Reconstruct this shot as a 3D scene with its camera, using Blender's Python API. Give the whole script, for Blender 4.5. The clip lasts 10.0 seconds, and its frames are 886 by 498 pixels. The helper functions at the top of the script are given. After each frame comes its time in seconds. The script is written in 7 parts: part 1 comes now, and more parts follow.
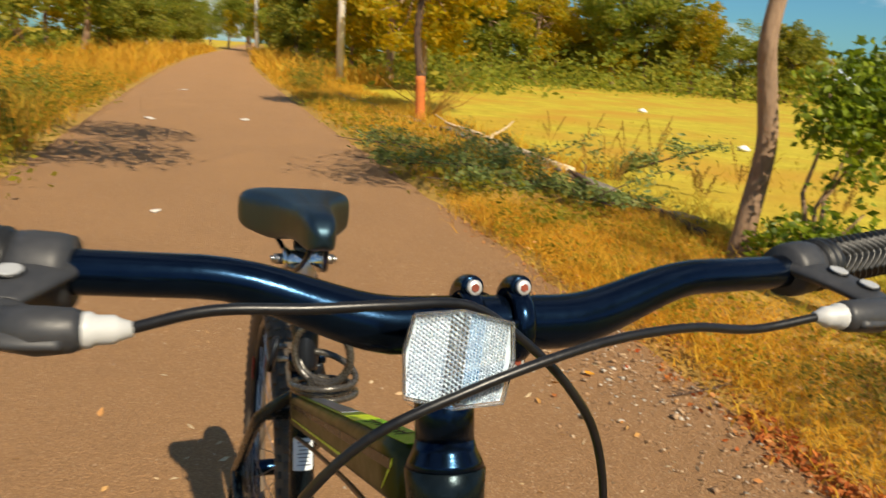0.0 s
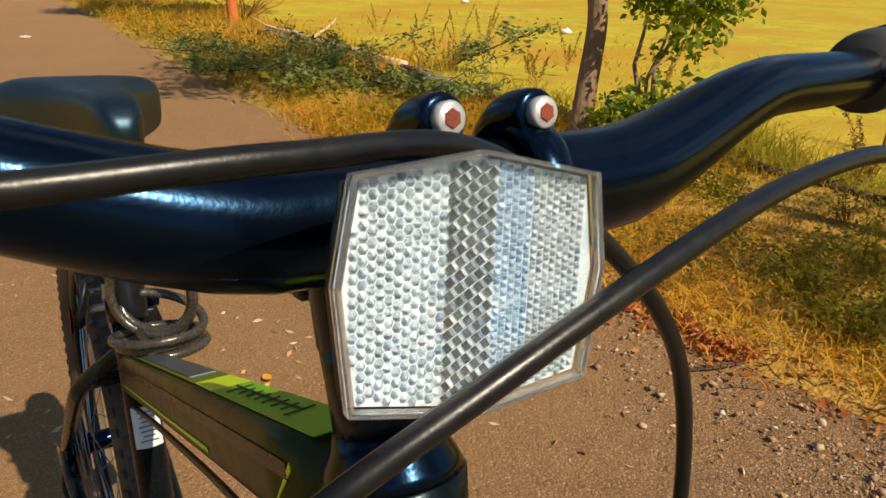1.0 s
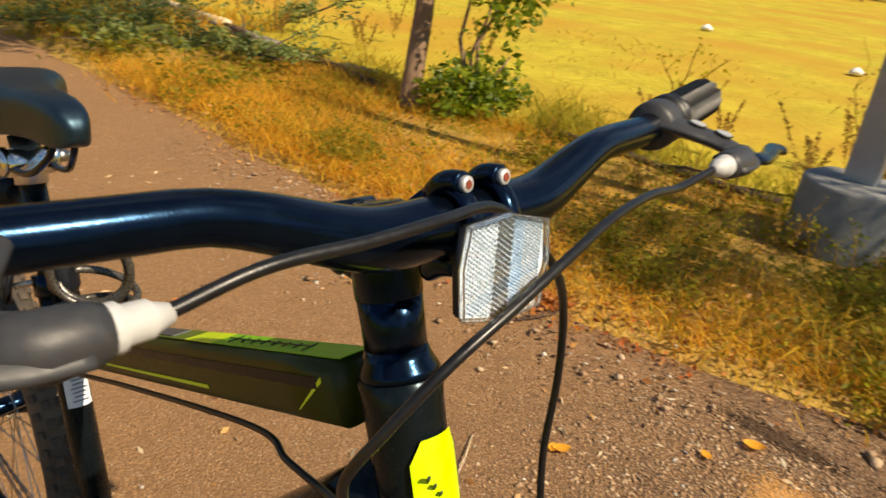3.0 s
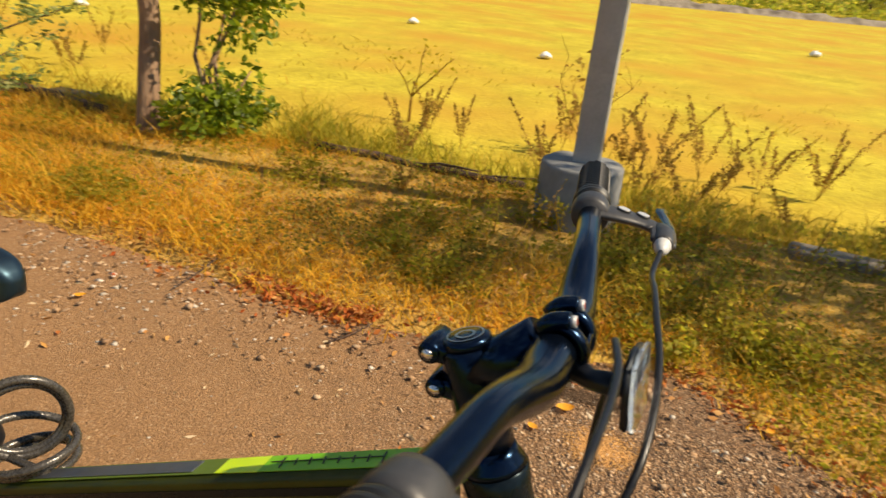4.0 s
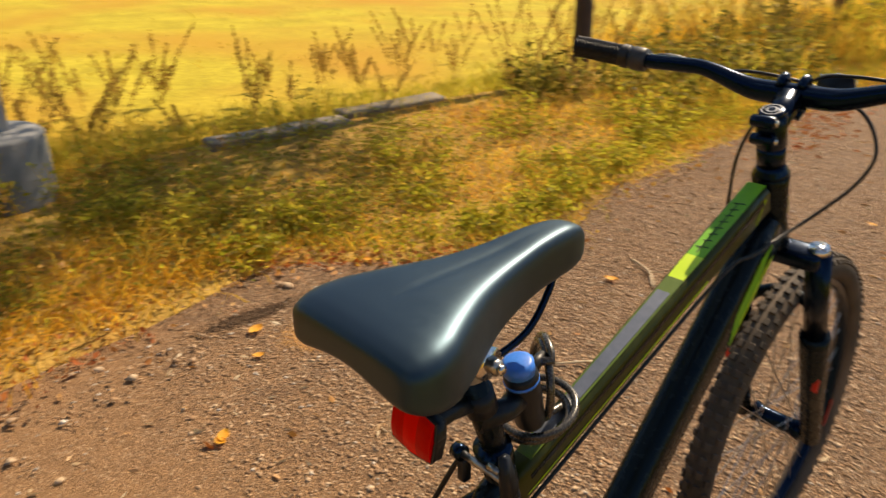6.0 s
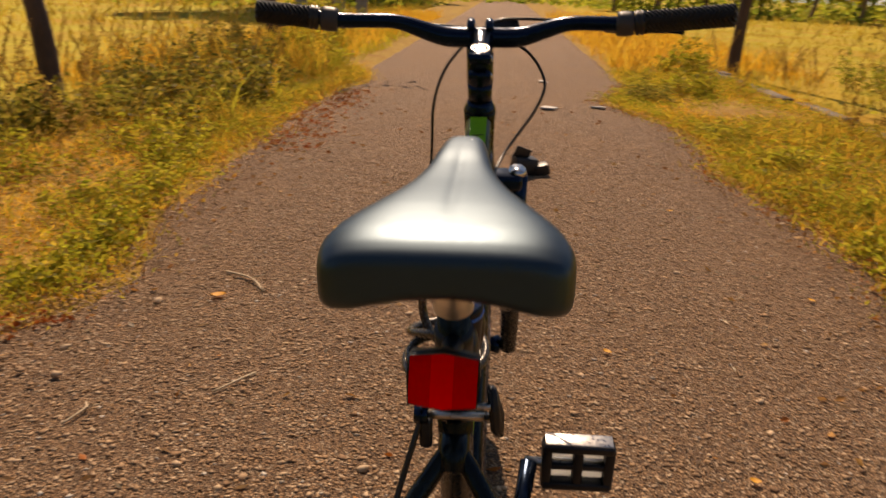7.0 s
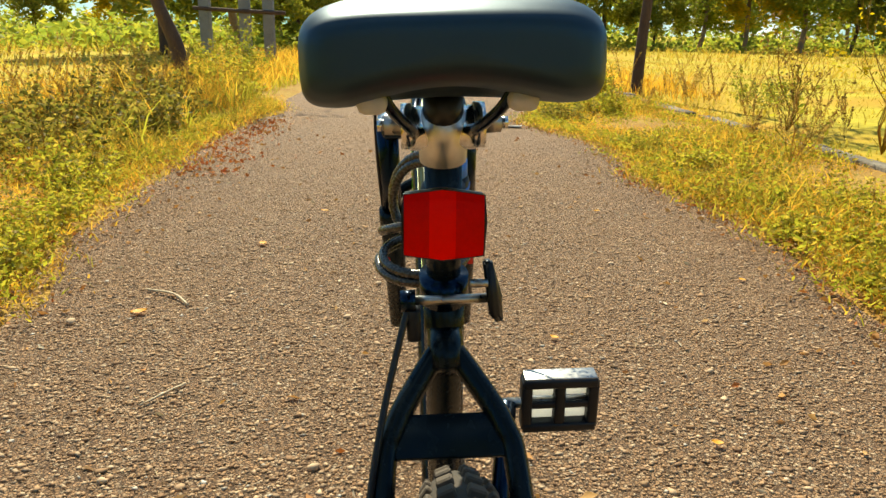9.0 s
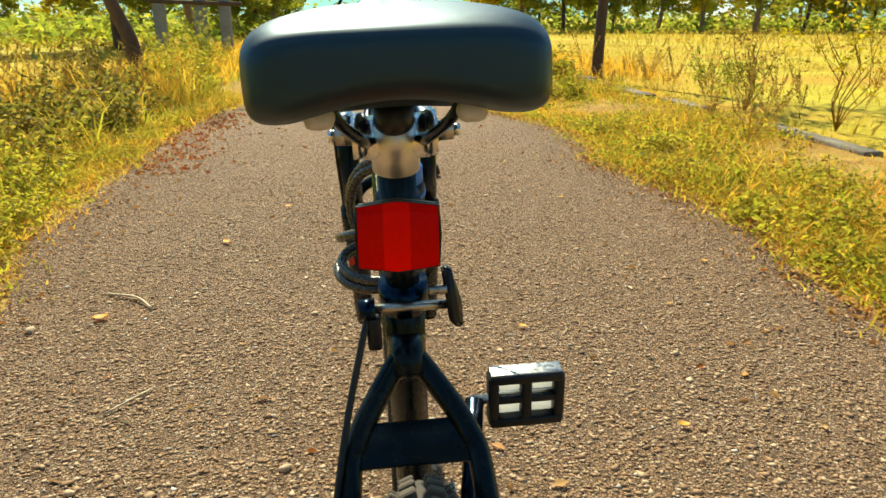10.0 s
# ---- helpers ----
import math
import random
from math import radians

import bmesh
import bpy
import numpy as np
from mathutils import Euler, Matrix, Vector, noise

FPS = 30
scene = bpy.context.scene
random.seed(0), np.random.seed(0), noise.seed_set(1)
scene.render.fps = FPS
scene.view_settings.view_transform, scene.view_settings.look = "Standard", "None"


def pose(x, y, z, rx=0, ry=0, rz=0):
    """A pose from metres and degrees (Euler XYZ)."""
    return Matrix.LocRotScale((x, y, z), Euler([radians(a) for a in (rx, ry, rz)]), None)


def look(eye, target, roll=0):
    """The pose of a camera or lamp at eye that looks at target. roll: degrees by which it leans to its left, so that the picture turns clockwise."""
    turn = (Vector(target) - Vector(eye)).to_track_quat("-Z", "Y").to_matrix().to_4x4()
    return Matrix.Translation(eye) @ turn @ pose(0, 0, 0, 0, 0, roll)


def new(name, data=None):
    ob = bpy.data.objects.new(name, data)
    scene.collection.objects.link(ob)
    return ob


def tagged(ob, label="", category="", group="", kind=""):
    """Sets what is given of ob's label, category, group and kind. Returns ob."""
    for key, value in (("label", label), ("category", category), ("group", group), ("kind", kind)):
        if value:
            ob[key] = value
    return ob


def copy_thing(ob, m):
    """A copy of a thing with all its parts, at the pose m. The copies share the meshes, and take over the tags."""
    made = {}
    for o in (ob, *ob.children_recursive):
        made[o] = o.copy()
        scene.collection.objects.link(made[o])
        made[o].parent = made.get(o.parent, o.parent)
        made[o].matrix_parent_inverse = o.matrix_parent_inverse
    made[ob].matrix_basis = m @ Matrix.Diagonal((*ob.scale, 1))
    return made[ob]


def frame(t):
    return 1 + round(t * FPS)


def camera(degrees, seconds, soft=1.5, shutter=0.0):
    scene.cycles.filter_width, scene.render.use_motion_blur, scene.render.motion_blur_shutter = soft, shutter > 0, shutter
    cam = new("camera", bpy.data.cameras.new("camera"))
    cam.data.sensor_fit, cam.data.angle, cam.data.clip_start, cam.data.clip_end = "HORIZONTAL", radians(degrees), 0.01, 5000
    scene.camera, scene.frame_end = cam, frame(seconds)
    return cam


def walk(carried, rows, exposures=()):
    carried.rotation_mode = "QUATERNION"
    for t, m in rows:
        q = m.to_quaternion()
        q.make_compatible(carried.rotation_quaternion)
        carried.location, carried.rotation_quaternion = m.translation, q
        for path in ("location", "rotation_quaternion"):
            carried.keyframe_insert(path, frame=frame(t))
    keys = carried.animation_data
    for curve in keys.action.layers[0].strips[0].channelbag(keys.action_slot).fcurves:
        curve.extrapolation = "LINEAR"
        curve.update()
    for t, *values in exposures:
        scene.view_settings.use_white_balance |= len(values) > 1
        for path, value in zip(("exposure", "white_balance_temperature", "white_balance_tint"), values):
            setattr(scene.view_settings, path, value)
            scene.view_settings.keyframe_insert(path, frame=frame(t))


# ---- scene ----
cam = camera(63.9, 10.0, shutter=0.3)
PATH = [
    (0, (0.064, 1.221, 1.151), (-0.589, -0.594, 0.626), 4.1),
    (0.5, (0.034, 1.076, 1.088), (-0.898, -0.579, 0.462), 3.2),
    (1, (0.017, 1.026, 1.067), (-1.004, -0.52, 0.314), 1.5),
    (1.5, (0.016, 1.017, 1.054), (-1.014, -0.518, 0.289), 2.3),
    (2, (0.016, 1.025, 1.063), (-1.007, -0.516, 0.302), 2.4),
    (2.2, (0.028, 1.037, 1.069), (-1.019, -0.486, 0.303), 2.9),
    (3.3, (0.233, 1.103, 1.178), (-1.285, 0.068, 0.388), 5.8),
    (3.5, (0.263, 1.077, 1.199), (-1.338, 0.146, 0.445), 4.2),
    (4, (0.337, 0.931, 1.24), (-1.417, 0.347, 0.477), 6.2),
    (4.2, (0.373, 0.861, 1.243), (-1.429, 0.445, 0.483), 7.7),
    (4.5, (0.448, 0.724, 1.255), (-1.388, 0.646, 0.466), 6.4),
    (4.7, (0.487, 0.617, 1.258), (-1.345, 0.712, 0.463), 5.7),
    (5, (0.52, 0.44, 1.229), (-1.279, 0.698, 0.395), 5.2),
    (5.2, (0.5, 0.298, 1.224), (-1.279, 0.707, 0.408), 3.1),
    (6.3, (0.193, -0.249, 1.195), (-0.785, 1.297, 0.386), 3.2),
    (6.5, (0.105, -0.274, 1.164), (-0.607, 1.429, 0.394), 3.8),
    (7, (-0.054, -0.303, 1.084), (-0.178, 1.568, 0.387), 2.7),
    (7.5, (-0.114, -0.29, 0.922), (-0.019, 1.602, 0.281), 3.3),
    (8, (-0.108, -0.272, 0.907), (0.008, 1.616, 0.257), 1.8),
    (8.5, (-0.104, -0.273, 0.916), (-0.011, 1.627, 0.299), 0.9),
    (9, (-0.103, -0.279, 0.92), (-0.01, 1.631, 0.333), 1.2),
    (9.5, (-0.1, -0.274, 0.924), (0.013, 1.636, 0.343), 0.7),
    (10, (-0.094, -0.273, 0.934), (0.087, 1.62, 0.315), -0.1),
]
EXPOSURES = [(0, 0.38, 7150, 9), (0.5, 0.27, 7150, 9), (1.5, 0.10, 7550, 11), (2.2, 0.12, 7550, 11), (3.5, 0.56, 7800, 12), (4.5, 0.50, 7700, 11), (5, 0.58, 7550, 9), (6.5, 0.40, 8350, 21), (7, -0.02, 8650, 26), (7.5, 0.59, 7800, 14), (8.5, 0.83, 7150, 1), (10, 0.86, 6900, -7)]
walk(cam, [(t, look(eye, target, roll)) for t, eye, target, roll in PATH], EXPOSURES)

# ---- light ----
SUN_AZ, SUN_EL = 10.0, 46.0          # degrees towards -x from +y, and above the horizon
az, el = radians(SUN_AZ), radians(SUN_EL)
to_sun = Vector((-math.sin(az) * math.cos(el), math.cos(az) * math.cos(el), math.sin(el)))

world = bpy.data.worlds.new("sky")
scene.world = world
world.use_nodes = True
wn, wl = world.node_tree.nodes, world.node_tree.links
wn.clear()
sky = wn.new("ShaderNodeTexSky")
sky.sky_type, sky.sun_disc = "NISHITA", False
sky.sun_elevation, sky.sun_rotation = el, -az
sky.air_density, sky.dust_density, sky.ozone_density = 1.0, 0.4, 4.0
wtc = wn.new("ShaderNodeTexCoord")
wmap = wn.new("ShaderNodeMapping")
wmap.inputs["Scale"].default_value = (2.2, 2.2, 7.0)
wnoise = wn.new("ShaderNodeTexNoise")
wnoise.inputs["Scale"].default_value, wnoise.inputs["Detail"].default_value = 1.6, 6.0
wramp = wn.new("ShaderNodeValToRGB")
wramp.color_ramp.elements[0].position, wramp.color_ramp.elements[1].position = 0.53, 0.72
wmix = wn.new("ShaderNodeMixRGB")
wmix.inputs["Color2"].default_value = (14.0, 14.4, 15.0, 1)
wbg, wout = wn.new("ShaderNodeBackground"), wn.new("ShaderNodeOutputWorld")
wbg.inputs["Strength"].default_value = 0.060
wl.new(wtc.outputs["Generated"], wmap.inputs["Vector"])
wl.new(wmap.outputs["Vector"], wnoise.inputs["Vector"])
wl.new(wnoise.outputs["Fac"], wramp.inputs["Fac"])
wl.new(wramp.outputs["Color"], wmix.inputs["Fac"])
wdeep = wn.new("ShaderNodeMixRGB")
wdeep.blend_type = "MULTIPLY"
wdeep.inputs["Fac"].default_value, wdeep.inputs["Color2"].default_value = 1.0, (0.50, 0.98, 1.22, 1)
wl.new(sky.outputs["Color"], wdeep.inputs["Color1"])
wl.new(wdeep.outputs["Color"], wmix.inputs["Color1"])
wl.new(wmix.outputs["Color"], wbg.inputs["Color"])
wl.new(wbg.outputs["Background"], wout.inputs["Surface"])

sun = new("sun", bpy.data.lights.new("sun", "SUN"))
sun.data.energy, sun.data.angle, sun.data.color = 5.0, radians(0.53), (1.0, 0.90, 0.74)
sun.matrix_world = look(to_sun * 50, (0, 0, 0))


# ---- materials ----
def surface(name, a, b, scale=20.0, rough=(0.5, 0.7), metal=0.0, bump=0.15, bump_scale=200.0, depth=0.002,
            third=None, island=False, thin=0.0, coat=0.0, stretch=None, spec=0.5, sky_gleam=(1, 1, 1), coat_rough=0.15):
    """A surface that wanders between colours a and b at two scales, with fine relief; third mixes in by island or by large patches."""
    m = bpy.data.materials.new(name)
    m.use_nodes = True
    n, l = m.node_tree.nodes, m.node_tree.links
    p = n["Principled BSDF"]
    tc = n.new("ShaderNodeTexCoord")
    vec = tc.outputs["Object"]
    if stretch:
        mp = n.new("ShaderNodeMapping")
        mp.inputs["Scale"].default_value = stretch
        l.new(vec, mp.inputs["Vector"])
        vec = mp.outputs["Vector"]

    def noise_at(s, detail=3.0):
        t = n.new("ShaderNodeTexNoise")
        t.inputs["Scale"].default_value, t.inputs["Detail"].default_value = s, detail
        l.new(vec, t.inputs["Vector"])
        return t.outputs["Fac"]

    def spread(v, lo, hi):
        r = n.new("ShaderNodeMapRange")
        r.inputs["From Min"].default_value, r.inputs["From Max"].default_value = 0.3, 0.7
        r.inputs["To Min"].default_value, r.inputs["To Max"].default_value = lo, hi
        l.new(v, r.inputs["Value"])
        return r.outputs["Result"]

    def mixed(f, c, d):
        x = n.new("ShaderNodeMixRGB")
        for key, value in (("Fac", f), ("Color1", c), ("Color2", d)):
            if isinstance(value, (tuple, float)):
                x.inputs[key].default_value = (*value, 1) if isinstance(value, tuple) else value
            else:
                l.new(value, x.inputs[key])
        return x.outputs["Color"]

    big, small = noise_at(scale), noise_at(scale * 6.3, 4.0)
    both = n.new("ShaderNodeMath")
    both.operation = "MULTIPLY_ADD"
    both.inputs[1].default_value = 0.5
    half = n.new("ShaderNodeMath")
    half.operation, half.inputs[1].default_value = "MULTIPLY", 0.5
    l.new(small, half.inputs[0])
    l.new(big, both.inputs[0])
    l.new(half.outputs[0], both.inputs[2])
    f = spread(both.outputs[0], -0.1, 1.1)
    if island:
        g = n.new("ShaderNodeNewGeometry")
        rnd = g.outputs["Random Per Island"]
        col = mixed(rnd, a, b)
        if third:
            two = n.new("ShaderNodeMath")
            two.operation, two.inputs[1].default_value = "MULTIPLY", 7.31
            fr = n.new("ShaderNodeMath")
            fr.operation = "FRACT"
            l.new(rnd, two.inputs[0])
            l.new(two.outputs[0], fr.inputs[0])
            pw = n.new("ShaderNodeMath")
            pw.operation, pw.inputs[1].default_value = "POWER", 2.5
            l.new(fr.outputs[0], pw.inputs[0])
            col = mixed(pw.outputs[0], col, third)
        dim = mixed(spread(big, 0.0, 0.35), col, tuple(0.5 * v for v in a))
        col = dim
    else:
        col = mixed(f, a, b)
        if third:
            col = mixed(spread(noise_at(scale * 0.23, 2.0), -0.4, 1.0), col, third)
    l.new(col, p.inputs["Base Color"])
    l.new(spread(small, *rough), p.inputs["Roughness"])
    p.inputs["Metallic"].default_value = metal
    p.inputs["Specular IOR Level"].default_value = spec
    # specular tint, used to put a blue sky reflection into black parts
    p.inputs["Specular Tint"].default_value = (*sky_gleam, 1)
    p.inputs["Coat Weight"].default_value = coat
    p.inputs["Coat Roughness"].default_value = coat_rough
    if bump:
        bp = n.new("ShaderNodeBump")
        bp.inputs["Strength"].default_value, bp.inputs["Distance"].default_value = bump, depth
        l.new(noise_at(bump_scale, 4.0), bp.inputs["Height"])
        l.new(bp.outputs["Normal"], p.inputs["Normal"])
    if thin:
        tr, ms = n.new("ShaderNodeBsdfTranslucent"), n.new("ShaderNodeMixShader")
        ms.inputs["Fac"].default_value = thin
        l.new(col, tr.inputs["Color"])
        l.new(p.outputs["BSDF"], ms.inputs[1])
        l.new(tr.outputs["BSDF"], ms.inputs[2])
        l.new(ms.outputs["Shader"], n["Material Output"].inputs["Surface"])
    return m


def road_surface():
    m = bpy.data.materials.new("worn_asphalt")
    m.use_nodes = True
    n, l = m.node_tree.nodes, m.node_tree.links
    p = n["Principled BSDF"]
    tc = n.new("ShaderNodeTexCoord")

    def tex(kind, scale, **kw):
        t = n.new(kind)
        t.inputs["Scale"].default_value = scale
        for k, v in kw.items():
            t.inputs[k].default_value = v
        l.new(tc.outputs["Object"], t.inputs["Vector"])
        return t

    def mix(f, c, d, kind="MIX"):
        x = n.new("ShaderNodeMixRGB")
        x.blend_type = kind
        for key, value in (("Fac", f), ("Color1", c), ("Color2", d)):
            if isinstance(value, (tuple, float)):
                x.inputs[key].default_value = (*value, 1) if isinstance(value, tuple) else value
            else:
                l.new(value, x.inputs[key])
        return x.outputs["Color"]

    def ramp(v, lo, hi):
        r = n.new("ShaderNodeMapRange")
        r.inputs["From Min"].default_value, r.inputs["From Max"].default_value = lo, hi
        l.new(v, r.inputs["Value"])
        return r.outputs["Result"]

    chips = tex("ShaderNodeTexVoronoi", 112.0)
    joints = tex("ShaderNodeTexVoronoi", 112.0)
    joints.feature = "DISTANCE_TO_EDGE"
    fine = tex("ShaderNodeTexVoronoi", 230.0)
    grit = tex("ShaderNodeTexNoise", 420.0, Detail=3.0)
    patch = tex("ShaderNodeTexNoise", 1.1, Detail=5.0)
    broad = tex("ShaderNodeTexNoise", 0.35, Detail=3.0)
    worn = tex("ShaderNodeTexNoise", 7.0, Detail=4.0)
    sep = n.new("ShaderNodeSeparateColor")
    l.new(chips.outputs["Color"], sep.inputs["Color"])
    tar, brown, dust, pale = (0.060, 0.034, 0.021), (0.47, 0.262, 0.130), (0.53, 0.290, 0.128), (0.72, 0.54, 0.36)
    col = mix(sep.outputs["Red"], (0.22, 0.120, 0.062), (0.56, 0.325, 0.170))
    pw = n.new("ShaderNodeMath")
    pw.operation, pw.inputs[1].default_value = "POWER", 5.0
    l.new(sep.outputs["Green"], pw.inputs[0])
    col = mix(pw.outputs[0], col, pale)
    col = mix(ramp(patch.outputs["Fac"], 0.50, 0.95), col, dust)
    col = mix(ramp(broad.outputs["Fac"], 0.40, 1.1), col, mix(0.5, brown, dust))
    col = mix(ramp(worn.outputs["Fac"], 0.55, 0.95), col, (0.35, 0.20, 0.105))
    gap = n.new("ShaderNodeMath")
    gap.operation, gap.inputs[1].default_value = "MULTIPLY", 0.92
    l.new(ramp(joints.outputs["Distance"], 0.20, 0.03), gap.inputs[0])
    col = mix(gap.outputs[0], col, tar)
    col = mix(ramp(fine.outputs["Distance"], 0.50, 1.3), col, tar)
    col = mix(ramp(grit.outputs["Fac"], 0.62, 0.9), col, pale)
    # packed dust fills the joints on the stretch behind the front wheel
    xyz = n.new("ShaderNodeSeparateXYZ")
    l.new(tc.outputs["Object"], xyz.inputs["Vector"])
    laid = n.new("ShaderNodeMath")
    laid.operation, laid.inputs[1].default_value = "MULTIPLY_ADD", 0.9
    l.new(worn.outputs["Fac"], laid.inputs[0])
    l.new(xyz.outputs["Y"], laid.inputs[2])
    packed = n.new("ShaderNodeMath")
    packed.operation, packed.inputs[1].default_value = "MULTIPLY", 0.62
    l.new(ramp(laid.outputs[0], 1.35, 0.35), packed.inputs[0])
    col = mix(packed.outputs[0], col, mix(patch.outputs["Fac"], (0.37, 0.195, 0.082), (0.49, 0.265, 0.114)))
    l.new(col, p.inputs["Base Color"])
    p.inputs["Roughness"].default_value = 0.85
    p.inputs["Specular IOR Level"].default_value = 0.3
    h = n.new("ShaderNodeMath")
    h.operation = "MULTIPLY_ADD"
    h.inputs[1].default_value = -0.6
    l.new(chips.outputs["Distance"], h.inputs[0])
    l.new(grit.outputs["Fac"], h.inputs[2])
    bp = n.new("ShaderNodeBump")
    bp.inputs["Strength"].default_value, bp.inputs["Distance"].default_value = 1.0, 0.0075
    l.new(h.outputs[0], bp.inputs["Height"])
    l.new(bp.outputs["Normal"], p.inputs["Normal"])
    return m


def clear(name, tint, rough=0.05, through_share=1.0):
    m = bpy.data.materials.new(name)
    m.use_nodes = True
    p = m.node_tree.nodes["Principled BSDF"]
    p.inputs["Base Color"].default_value = (*tint, 1)
    p.inputs["Transmission Weight"].default_value = through_share
    p.inputs["Roughness"].default_value = rough
    return m


